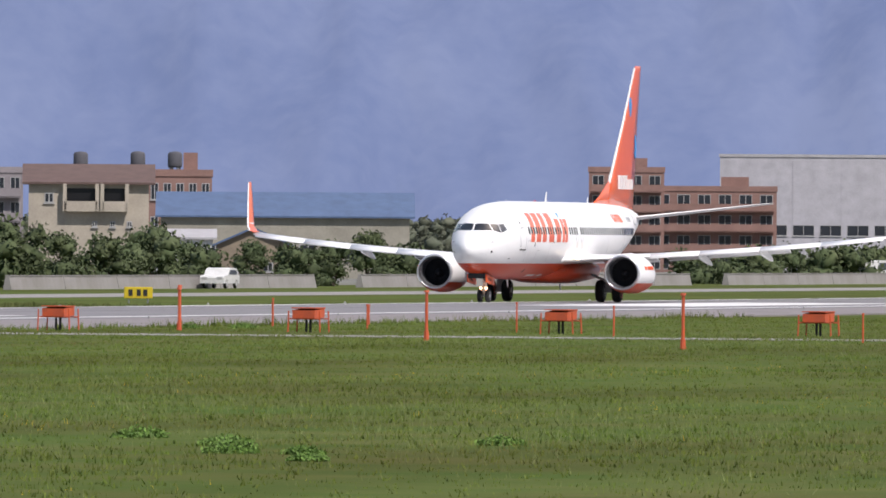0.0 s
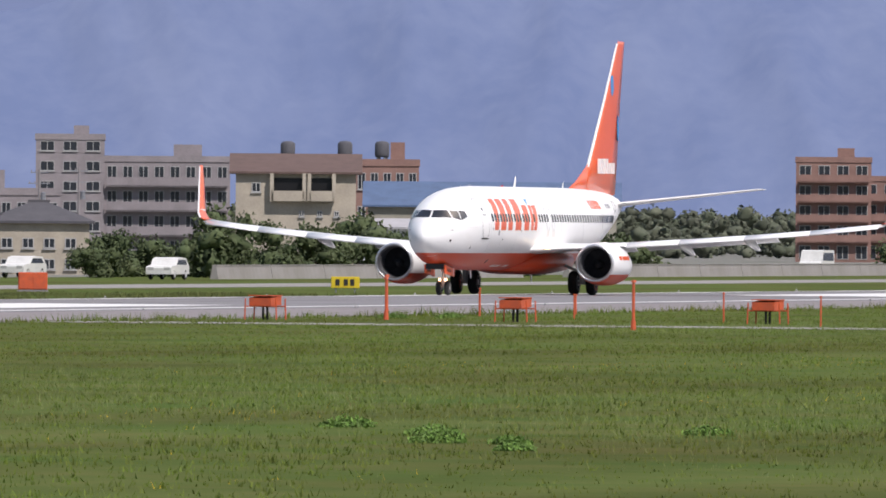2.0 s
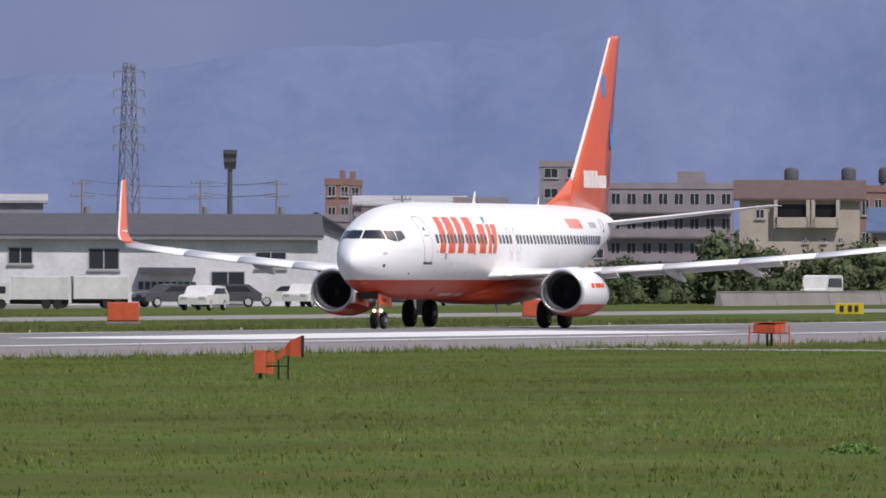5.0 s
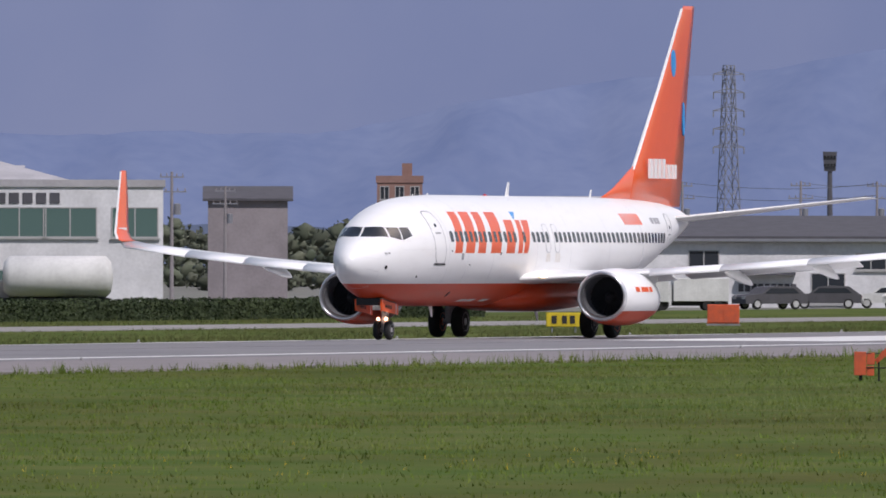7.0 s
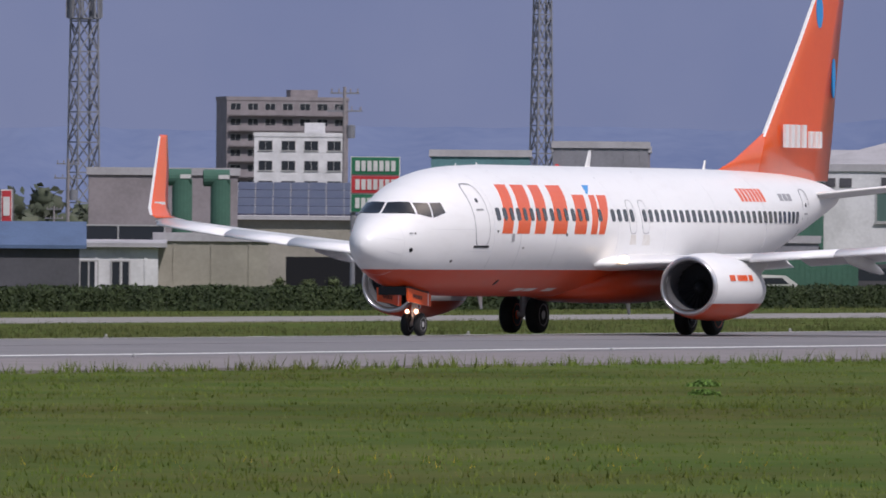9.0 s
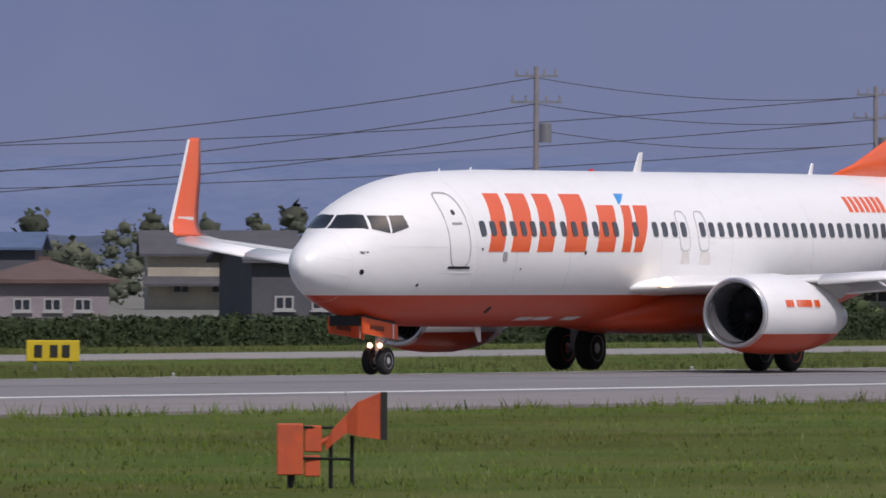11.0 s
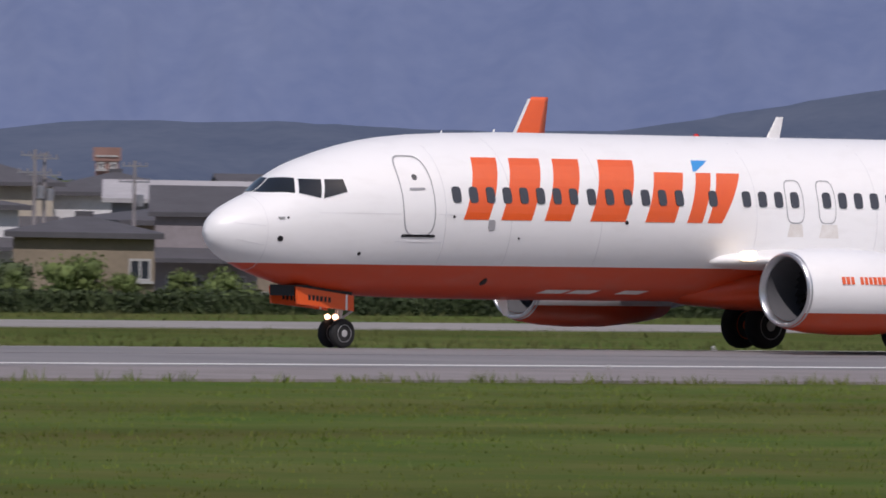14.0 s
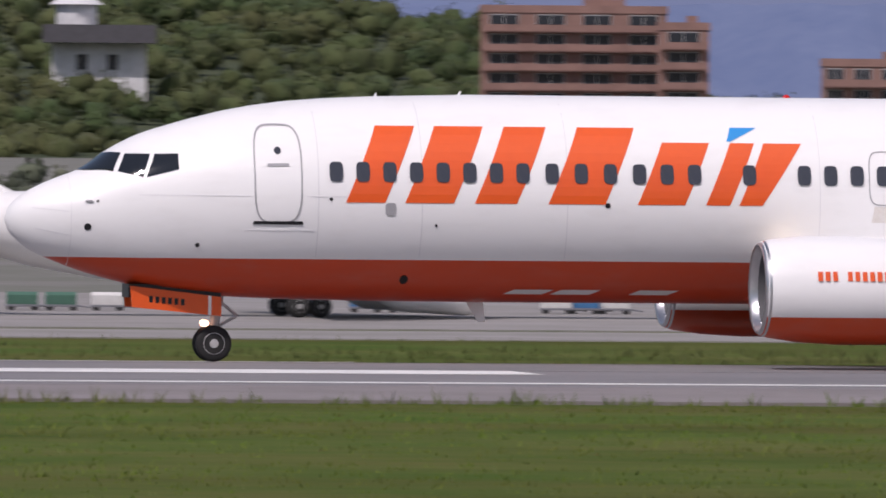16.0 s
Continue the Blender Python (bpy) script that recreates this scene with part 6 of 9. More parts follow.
house(818.0, 153.9, -69.2, 13.3, 22.0, 7.75, 1.98, W_WHITE, R_METAL, "hip", (), "large hall with a pale hipped metal roof and raised ridge vent", 0.30, False)
hall(704.5, 120.9, -68.4, 9.9, 16, 6.38, 0.00, W_GREEN, R_METAL, "dark green clad warehouse with an open loading bay", (), None, (0.02, 0.98, 0.45), None, 10)
container(655.8, 98.0, -69, "dark green shipping container by the hedge")
container(664.5, 99.0, -69, "dark green shipping container by the hedge")
truck(680.4, 100.0, -64, "white box truck by the office")
tank_truck(680.0, 97.0, -69, "white tank lorry parked by the office")
car(647.6, 97.0, -69, M_SIGNWHITE, "white car parked by the warehouse", False)
car(663.3, 96.0, -69, R_GREY, "dark car parked by the office", True)
utility_pole(845.2, 150.0, -70, 8.7)
utility_pole(911.1, 170.0, -70, 8.1)
block(1213.5, 261.5, -71.0, 4.2, 9, 4, 2.52, 3, W_BROWN, "far brown apartment block", False, None, False)
hall(1057.0, 192.5, -71.7, 10.8, 16, 7.35, 0.54, W_GREY, R_METAL, "long factory with a pale roof", (), None, None, None, 0)
house(918.6, 171.0, -70.3, 5.6, 6.0, 7.21, 0.79, W_BLUSH, R_GREY, "side", (), "far house with a grey roof", 0.38, False)
hall(909.3, 132.1, -72.3, 12.4, 14, 5.07, 0.00, W_BLUSH, R_METAL, "grey warehouse along the road", (), None, None, None, 8)
works_hall = hall(644.0, 107.0, -67.7, 16.6, 16, 5.77, 0.00, W_BEIGE, R_METAL, "large beige paper works hall with a pale red band", ((0.045, 0.74, 0.7, 0.7), (0.31, 0.74, 0.7, 0.7), (0.045, 0.45, 0.7, 0.6), (0.175, 0.45, 0.7, 0.6), (0.305, 0.45, 0.7, 0.6)), (0.8, 0.9, W_PINK), None, None, 7)
part("round_emblem", lathe([(0.0, 0.02), (0.0, 0.8), (-0.06, 0.8), (-0.06, 0.02)], (-0.27, -8.00, 3.85), 24, "y"), M_SIGNGREEN, works_hall, "round green emblem")
part("emblem_leaf", box(-0.55, 0.1, -8.09, -8.062, 3.62, 3.8, 0, Matrix.Translation((0, 0, 0))), W_BEIGE, works_hall, "pale leaf across the emblem")
lettering(works_hall, 3.4, 3.82, 5, 1.05, 1.25, -8.00, M_SIGNGREEN)
lettering(works_hall, 6.75, 4.16, 2, 0.52, 0.48, -8.00, M_SIGNGREEN)
lettering(works_hall, 6.75, 3.52, 2, 0.52, 0.48, -8.00, M_SIGNGREEN)
tree(608.1, 97.0, 2.66, 1.40, "round", 282, "neatly rounded yellowish green tree beside the hedge", M_FRESH, 900)
tree(614.7, 96.0, 0.90, 0.54, "round", 289, "rounded dark green bush behind the airfield fence", None, 520)
tree(620.5, 96.0, 1.02, 0.96, "round", 296, "rounded dark green bush behind the airfield fence", None, 520)
tree(624.8, 96.0, 1.01, 0.96, "round", 303, "rounded dark green bush behind the airfield fence", None, 520)
tree(637.4, 96.0, 1.66, 1.26, "round", 310, "rounded dark green bush behind the airfield fence", None, 520)
lattice_tower(1550.3, 480.0, 37.0, 2.6, 1.5, "tall steel lattice radio tower", 0, None, None, -43, None, 0.10)
lattice_tower(1415.3, 480.0, 33.9, 3.0, 2.2, "tall steel lattice radio tower with an aerial platform", 0, (27.3, 33.9, 1.9), None, -41, None, 0.10)
hall(763.4, 152.6, -67.9, 5.6, 14, 8.55, 0.00, W_GREY, R_METAL, "grey clad plant building", (), None, None, None, 6)
hall(745.0, 152.7, -67.4, 5.7, 14, 7.89, 0.00, W_TEAL, R_METAL, "teal clad plant building", (), None, None, None, 6)
block(2214.0, 801.8, -54.6, 21.6, 9, 10, 2.68, 7, W_BLUSH, "tall grey block of flats with balconies", True, None, False)
block(1990.2, 701.8, -66.6, 14.3, 9, 6, 3.13, 4, W_WHITE, "white block of flats with small windows", False, None, False)
solar_shop = hall(721.5, 154.0, -66.7, 7.4, 20, 4.13, 1.90, W_BEIGE, R_METAL, "workshop with a roof covered in solar panels", (), None, (0.4, 0.98, 0.5), None, 0)
for ku in range(7):
    for kv in range(4):
        q = []
        for du, dv in ((0.03, 0.03), (0.97, 0.03), (0.97, 0.97), (0.03, 0.97)):
            f = (kv + dv) / 4
            q.append((-3.5 + 7.0 * (ku + du) / 7, -10.2 + 10.0 * f, 4.37 + 1.84 * f))
        part("solar_panel", loft([q, [(a, b, c + 0.08) for a, b, c in q]]), R_SOLAR, solar_shop)
hall(585.3, 99.6, -66.3, 5.2, 8, 2.95, 0.00, W_BEIGE, R_METAL, "plain beige block-built store", (), None, None, None, 3)
hall(578.1, 101.6, -65.9, 4.5, 8, 2.66, 0.15, W_WHITE, R_METAL, "low pale shed with a white roof", ((0.12, 0.8, 0.6, 0.6), (0.3, 0.1, 0.9, 1.8), (0.62, 0.1, 0.9, 1.8)), None, None, None, 4)
house(568.2, 101.2, -65.5, 4.7, 6.0, 2.68, 0.96, W_DARK, R_BLUE, "side", (), "dark low workshop with a blue roof edge", 0.32, False)
hall(677.1, 142.8, -66.1, 7.9, 14, 6.40, 0.00, W_BLUSH, R_METAL, "grey flat-roofed plant with rooftop machinery", ((0.2, 0.4, 5, 1.2),), None, None, None, 0)
duct_tower(609.9, 112.0, -66, 6.4, 0.49)
duct_tower(614.5, 112.0, -66, 6.4, 0.49)
board_sign(617.2, 105.0, -67, 2.4, 4.4, 7.1, "tall roadside signboard with green and red panels", (M_SIGNGREEN, M_SIGNRED, M_SIGNGREEN), 7)
board_sign(672.7, 150.0, -65, 0.6, 3.8, 5.6, "narrow red roadside sign on a pole", (M_SIGNRED,), 1)
tree(587.5, 97.0, 1.34, 0.65, "round", 317, "rounded dark green bush behind the airfield fence", None, 520)
tree(590.5, 97.0, 1.34, 0.66, "round", 324, "rounded dark green bush behind the airfield fence", None, 520)
tree(593.5, 97.0, 1.34, 0.66, "round", 331, "rounded dark green bush behind the airfield fence", None, 520)
hall(886.7, 202.6, -67.9, 6.6, 14, 9.14, 0.00, W_BLUSH, R_METAL, "far grey flat-roofed block", (), None, None, None, 0)
hall(837.9, 162.9, -69.1, 9.4, 16, 8.15, 0.73, W_WHITE, R_METAL, "pale hall with a stepped metal roof", (), None, None, None, 0)
hall(683.8, 112.6, -68.4, 8.9, 14, 3.05, 0.00, W_GREY, R_METAL, "low grey hall beyond the hedge", (), None, None, None, 0)
utility_pole(788.6, 180.0, -67, 12.5)
utility_pole(747.1, 180.0, -66, 7.7)
utility_pole(745.1, 180.0, -66, 4.9)
house(543.4, 104.0, -66, 9.5, 8.8, 5.2, 1.8, W_CREAM, R_GREY, "side", ((0.233, 0.55, 1.3, 1.1), (0.5, 0.55, 1.3, 1.1), (0.767, 0.55, 1.3, 1.1), (0.233, 0.12, 1.3, 1.1), (0.5, 0.12, 1.3, 1.1), (0.767, 0.12, 1.3, 1.1)), "cream house with a grey tiled roof near the hedge", 0.5, False)
tree(513.4, 91.8, 3.0, 1.5, "round", 3828, "green shrub behind the clipped hedge", None, 320)
tree(513.0, 92.1, 4.1, 1.2, "round", 5264, "green shrub behind the clipped hedge", None, 320)
house(543.9, 112.0, -66, 9.4, 7.2, 5.6, 2.4, W_CREAM, R_BLUE, "front", ((0.233, 0.55, 1.3, 1.1), (0.5, 0.55, 1.3, 1.1), (0.767, 0.55, 1.3, 1.1), (0.233, 0.12, 1.3, 1.1), (0.5, 0.12, 1.3, 1.1), (0.767, 0.12, 1.3, 1.1)), "cream house with a blue metal roof near the hedge", 0.5, True)
tree(508.2, 92.2, 4.1, 2.2, "round", 9972, "green shrub behind the clipped hedge", None, 320)
tree(494.1, 90.1, 2.4, 2.0, "round", 6107, "green shrub behind the clipped hedge", None, 320)
house(526.4, 112.0, -58, 10.1, 6.1, 4.0, 1.8, W_BLUSH, R_BROWN, "hip", ((0.233, 0.3, 1.3, 1.1), (0.5, 0.3, 1.3, 1.1), (0.767, 0.3, 1.3, 1.1)), "greyish house with a brown tiled roof near the hedge", 0.5, True)
tree(485.8, 92.2, 3.0, 1.8, "round", 6617, "green shrub behind the clipped hedge", None, 320)
tree(499.7, 95.4, 1.8, 2.3, "round", 8227, "green shrub behind the clipped hedge", None, 320)
utility_pole(564.2, 131.3, -63, 11.2)
house(533.8, 124.0, -60, 9.0, 6.7, 4.1, 2.2, W_BLUSH, R_BLUE, "hip", ((0.233, 0.3, 1.3, 1.1), (0.5, 0.3, 1.3, 1.1), (0.767, 0.3, 1.3, 1.1)), "greyish house with a blue metal roof near the hedge", 0.5, True)
tree(481.2, 93.7, 1.7, 2.0, "round", 5680, "green shrub behind the clipped hedge", None, 320)
tree(480.3, 97.7, 1.6, 1.5, "round", 3505, "green shrub behind the clipped hedge", None, 320)
house(517.8, 124.0, -65, 11.4, 7.8, 3.4, 2.0, W_BLUSH, R_GREY, "hip", ((0.233, 0.3, 1.3, 1.1), (0.5, 0.3, 1.3, 1.1), (0.767, 0.3, 1.3, 1.1)), "greyish house with a grey tiled roof near the hedge", 0.5, True)
tree(459.6, 92.9, 2.8, 1.6, "round", 6942, "green shrub behind the clipped hedge", None, 320)
tree(456.6, 94.6, 2.7, 1.4, "round", 4406, "green shrub behind the clipped hedge", None, 320)
utility_pole(498.9, 113.7, -61, 11.2)
house(546.8, 128.0, -54, 6.9, 6.9, 2.5, 0.9, W_CREAM, R_GREY, "front", ((0.233, 0.3, 0.8158269568160755, 0.5910156083867756), (0.5, 0.3, 0.8158269568160755, 0.5910156083867756), (0.767, 0.3, 0.8158269568160755, 0.5910156083867756)), "cream house with a grey tiled roof near the hedge", 0.5, False)
house(527.8, 128.0, -56, 5.8, 7.3, 2.3, 0.6, W_TAN, R_GREY, "hip", ((0.233, 0.3, 0.8158269568160755, 0.5910156083867756), (0.5, 0.3, 0.8158269568160755, 0.5910156083867756), (0.767, 0.3, 0.8158269568160755, 0.5910156083867756)), "tan house with a grey tiled roof near the hedge", 0.5, True)
tree(477.6, 92.0, 1.1, 1.4, "round", 7834, "green shrub behind the clipped hedge", None, 320)
house(504.3, 128.0, -50, 6.0, 8.0, 3.0, 0.8, W_DARK, R_GREY, "side", ((0.233, 0.3, 0.8158269568160755, 0.5910156083867756), (0.5, 0.3, 0.8158269568160755, 0.5910156083867756), (0.767, 0.3, 0.8158269568160755, 0.5910156083867756)), "dark timber house with a grey tiled roof near the hedge", 0.5, False)
house(544.7, 165.0, -54, 5.3, 8.4, 2.0, 1.0, W_BLUSH, R_BROWN, "hip", ((0.233, 0.3, 0.8158269568160755, 0.5910156083867756), (0.5, 0.3, 0.8158269568160755, 0.5910156083867756), (0.767, 0.3, 0.8158269568160755, 0.5910156083867756)), "greyish house with a brown tiled roof near the hedge", 0.5, False)
house(494.7, 145.0, -63, 6.1, 8.7, 2.3, 0.8, W_WHITE, R_GREY, "front", ((0.233, 0.3, 0.8158269568160755, 0.5910156083867756), (0.5, 0.3, 0.8158269568160755, 0.5910156083867756), (0.767, 0.3, 0.8158269568160755, 0.5910156083867756)), "white house with a grey tiled roof near the hedge", 0.5, True)
house(437.1, 118.0, -48, 7.8, 6.7, 2.4, 0.8, W_WHITE, R_GREY, "hip", ((0.233, 0.3, 0.8158269568160755, 0.5910156083867756), (0.5, 0.3, 0.8158269568160755, 0.5910156083867756), (0.767, 0.3, 0.8158269568160755, 0.5910156083867756)), "white house with a grey tiled roof near the hedge", 0.5, True)
house(460.9, 145.0, -48, 5.4, 6.6, 2.9, 1.0, W_DARK, R_GREY, "hip", ((0.233, 0.3, 0.8158269568160755, 0.5910156083867756), (0.5, 0.3, 0.8158269568160755, 0.5910156083867756), (0.767, 0.3, 0.8158269568160755, 0.5910156083867756)), "dark timber house with a grey tiled roof near the hedge", 0.5, False)
tree(388.5, 96.2, 1.0, 1.2, "round", 1432, "green shrub behind the clipped hedge", None, 320)
house(411.1, 118.0, -60, 6.6, 8.6, 2.6, 0.9, W_CREAM, R_BROWN, "hip", ((0.233, 0.3, 0.8158269568160755, 0.5910156083867756), (0.5, 0.3, 0.8158269568160755, 0.5910156083867756), (0.767, 0.3, 0.8158269568160755, 0.5910156083867756)), "cream house with a brown tiled roof near the hedge", 0.5, False)
tree(377.0, 90.6, 1.5, 1.2, "round", 4364, "green shrub behind the clipped hedge", None, 320)
house(428.8, 145.0, -58, 6.2, 7.9, 2.8, 1.0, W_CREAM, R_GREY, "hip", ((0.233, 0.3, 0.8158269568160755, 0.5910156083867756), (0.5, 0.3, 0.8158269568160755, 0.5910156083867756), (0.767, 0.3, 0.8158269568160755, 0.5910156083867756)), "cream house with a grey tiled roof near the hedge", 0.5, False)
house(438.4, 165.0, -57, 5.2, 7.7, 3.0, 0.7, W_TAN, R_GREY, "front", ((0.233, 0.3, 0.8158269568160755, 0.5910156083867756), (0.5, 0.3, 0.8158269568160755, 0.5910156083867756), (0.767, 0.3, 0.8158269568160755, 0.5910156083867756)), "tan house with a grey tiled roof near the hedge", 0.5, True)
tree(346.8, 92.6, 1.4, 1.0, "round", 1079, "green shrub behind the clipped hedge", None, 320)
house(365.9, 118.0, -49, 7.1, 7.2, 1.6, 0.7, W_DARK, R_GREY, "hip", ((0.233, 0.3, 0.8158269568160755, 0.5910156083867756), (0.5, 0.3, 0.8158269568160755, 0.5910156083867756), (0.767, 0.3, 0.8158269568160755, 0.5910156083867756)), "dark timber house with a grey tiled roof near the hedge", 0.5, True)
tree(344.9, 96.9, 0.6, 0.9, "round", 6132, "green shrub behind the clipped hedge", None, 320)
house(406.2, 165.0, -50, 7.5, 6.4, 2.5, 1.1, W_DARK, R_BLUE, "hip", ((0.233, 0.3, 0.8158269568160755, 0.5910156083867756), (0.5, 0.3, 0.8158269568160755, 0.5910156083867756), (0.767, 0.3, 0.8158269568160755, 0.5910156083867756)), "dark timber house with a blue metal roof near the hedge", 0.5, False)
tree(320.0, 91.1, 0.7, 0.9, "round", 3910, "green shrub behind the clipped hedge", None, 320)
house(371.0, 145.0, -46, 5.6, 8.7, 2.9, 0.9, W_CREAM, R_GREY, "side", ((0.233, 0.3, 0.8158269568160755, 0.5910156083867756), (0.5, 0.3, 0.8158269568160755, 0.5910156083867756), (0.767, 0.3, 0.8158269568160755, 0.5910156083867756)), "cream house with a grey tiled roof near the hedge", 0.5, True)
tree(321.8, 97.1, 1.1, 1.2, "round", 2453, "green shrub behind the clipped hedge", None, 320)
house(327.6, 118.0, -44, 5.5, 8.0, 2.2, 0.8, W_CREAM, R_GREY, "side", ((0.233, 0.3, 0.8158269568160755, 0.5910156083867756), (0.5, 0.3, 0.8158269568160755, 0.5910156083867756), (0.767, 0.3, 0.8158269568160755, 0.5910156083867756)), "cream house with a grey tiled roof near the hedge", 0.5, False)
house(342.1, 145.0, -49, 7.7, 6.7, 2.7, 1.0, W_TAN, R_GREY, "hip", ((0.233, 0.3, 0.8158269568160755, 0.5910156083867756), (0.5, 0.3, 0.8158269568160755, 0.5910156083867756), (0.767, 0.3, 0.8158269568160755, 0.5910156083867756)), "tan house with a grey tiled roof near the hedge", 0.5, True)
house(347.2, 165.0, -52, 6.6, 6.6, 3.1, 0.8, W_TAN, R_BLUE, "hip", ((0.233, 0.3, 0.8158269568160755, 0.5910156083867756), (0.5, 0.3, 0.8158269568160755, 0.5910156083867756), (0.767, 0.3, 0.8158269568160755, 0.5910156083867756)), "tan house with a blue metal roof near the hedge", 0.5, False)
house(315.6, 145.0, -42, 6.3, 6.9, 2.3, 0.6, W_TAN, R_BROWN, "side", ((0.233, 0.3, 0.8158269568160755, 0.5910156083867756), (0.5, 0.3, 0.8158269568160755, 0.5910156083867756), (0.767, 0.3, 0.8158269568160755, 0.5910156083867756)), "tan house with a brown tiled roof near the hedge", 0.5, True)
tree(273.4, 97.4, 1.4, 1.4, "round", 3436, "green shrub behind the clipped hedge", None, 320)
house(323.2, 118.0, -47, 5.6, 8.3, 2.5, 0.6, W_CREAM, R_BLUE, "front", ((0.233, 0.3, 0.7724901074707472, 0.549530899681813), (0.5, 0.3, 0.7724901074707472, 0.549530899681813), (0.767, 0.3, 0.7724901074707472, 0.549530899681813)), "cream house with a blue metal roof near the hedge", 0.5, True)
house(331.2, 140.0, -40, 4.9, 8.9, 2.9, 0.7, W_WHITE, R_GREY, "hip", ((0.233, 0.3, 0.7724901074707472, 0.549530899681813), (0.5, 0.3, 0.7724901074707472, 0.549530899681813), (0.767, 0.3, 0.7724901074707472, 0.549530899681813)), "white house with a grey tiled roof near the hedge", 0.5, False)
house(297.3, 118.0, -41, 6.9, 6.2, 2.0, 0.8, W_GREY, R_BROWN, "hip", ((0.233, 0.3, 0.7724901074707472, 0.549530899681813), (0.5, 0.3, 0.7724901074707472, 0.549530899681813), (0.767, 0.3, 0.7724901074707472, 0.549530899681813)), "grey house with a brown tiled roof near the hedge", 0.5, True)
house(320.3, 160.0, -41, 6.4, 6.1, 2.0, 0.7, W_TAN, R_GREY, "hip", ((0.233, 0.3, 0.7724901074707472, 0.549530899681813), (0.5, 0.3, 0.7724901074707472, 0.549530899681813), (0.767, 0.3, 0.7724901074707472, 0.549530899681813)), "tan house with a grey tiled roof near the hedge", 0.5, False)
tree(257.7, 91.2, 0.7, 1.4, "round", 1251, "green shrub behind the clipped hedge", None, 320)
house(274.0, 118.0, -41, 6.2, 6.5, 2.2, 0.6, W_WHITE, R_GREY, "hip", ((0.233, 0.3, 0.7724901074707472, 0.549530899681813), (0.5, 0.3, 0.7724901074707472, 0.549530899681813), (0.767, 0.3, 0.7724901074707472, 0.549530899681813)), "white house with a grey tiled roof near the hedge", 0.5, False)
tree(257.7, 97.2, 0.9, 1.5, "round", 7773, "green shrub behind the clipped hedge", None, 320)
house(261.0, 118.0, -32, 7.2, 6.2, 1.6, 0.8, W_TAN, R_BROWN, "front", ((0.233, 0.3, 0.7724901074707472, 0.549530899681813), (0.5, 0.3, 0.7724901074707472, 0.549530899681813), (0.767, 0.3, 0.7724901074707472, 0.549530899681813)), "tan house with a brown tiled roof near the hedge", 0.5, True)
tree(250.2, 97.8, 0.6, 1.0, "round", 8801, "green shrub behind the clipped hedge", None, 320)
house(262.7, 140.0, -33, 7.5, 7.0, 1.8, 0.6, W_CREAM, R_GREY, "hip", ((0.233, 0.3, 0.7724901074707472, 0.549530899681813), (0.5, 0.3, 0.7724901074707472, 0.549530899681813), (0.767, 0.3, 0.7724901074707472, 0.549530899681813)), "cream house with a grey tiled roof near the hedge", 0.5, False)
tree(231.5, 94.1, 1.4, 1.4, "round", 1014, "green shrub behind the clipped hedge", None, 320)
house(242.7, 126.0, -32, 6.6, 6.6, 2.4, 0.6, W_CREAM, R_GREY, "side", ((0.233, 0.3, 0.7724901074707472, 0.549530899681813), (0.5, 0.3, 0.7724901074707472, 0.549530899681813), (0.767, 0.3, 0.7724901074707472, 0.549530899681813)), "cream house with a grey tiled roof near the hedge", 0.5, True)
house(241.2, 140.0, -26, 7.3, 8.3, 2.4, 0.7, W_TAN, R_GREY, "hip", ((0.233, 0.3, 0.7724901074707472, 0.549530899681813), (0.5, 0.3, 0.7724901074707472, 0.549530899681813), (0.767, 0.3, 0.7724901074707472, 0.549530899681813)), "tan house with a grey tiled roof near the hedge", 0.5, False)
tree(210.0, 96.3, 1.2, 1.1, "round", 3865, "green shrub behind the clipped hedge", None, 320)
house(243.7, 160.0, -36, 7.4, 7.9, 2.8, 0.7, W_WHITE, R_GREY, "hip", ((0.233, 0.3, 0.7724901074707472, 0.549530899681813), (0.5, 0.3, 0.7724901074707472, 0.549530899681813), (0.767, 0.3, 0.7724901074707472, 0.549530899681813)), "white house with a grey tiled roof near the hedge", 0.5, True)
house(221.6, 140.0, -30, 6.6, 8.1, 2.5, 0.8, W_CREAM, R_GREY, "front", ((0.233, 0.3, 0.7724901074707472, 0.549530899681813), (0.5, 0.3, 0.7724901074707472, 0.549530899681813), (0.767, 0.3, 0.7724901074707472, 0.549530899681813)), "cream house with a grey tiled roof near the hedge", 0.5, False)
tree(196.7, 95.1, 1.3, 1.3, "round", 1130, "green shrub behind the clipped hedge", None, 320)
house(202.4, 126.0, -25, 5.2, 7.7, 1.9, 0.9, W_BLUSH, R_BROWN, "side", ((0.233, 0.3, 0.7724901074707472, 0.549530899681813), (0.5, 0.3, 0.7724901074707472, 0.549530899681813), (0.767, 0.3, 0.7724901074707472, 0.549530899681813)), "greyish house with a brown tiled roof near the hedge", 0.5, True)
house(191.2, 126.0, -33, 7.4, 7.8, 2.6, 0.9, W_WHITE, R_GREY, "hip", ((0.233, 0.3, 0.7724901074707472, 0.549530899681813), (0.5, 0.3, 0.7724901074707472, 0.549530899681813), (0.767, 0.3, 0.7724901074707472, 0.549530899681813)), "white house with a grey tiled roof near the hedge", 0.5, False)
house(187.3, 140.0, -25, 7.7, 8.9, 1.8, 0.9, W_CREAM, R_GREY, "side", ((0.233, 0.3, 0.7724901074707472, 0.549530899681813), (0.5, 0.3, 0.7724901074707472, 0.549530899681813), (0.767, 0.3, 0.7724901074707472, 0.549530899681813)), "cream house with a grey tiled roof near the hedge", 0.5, True)
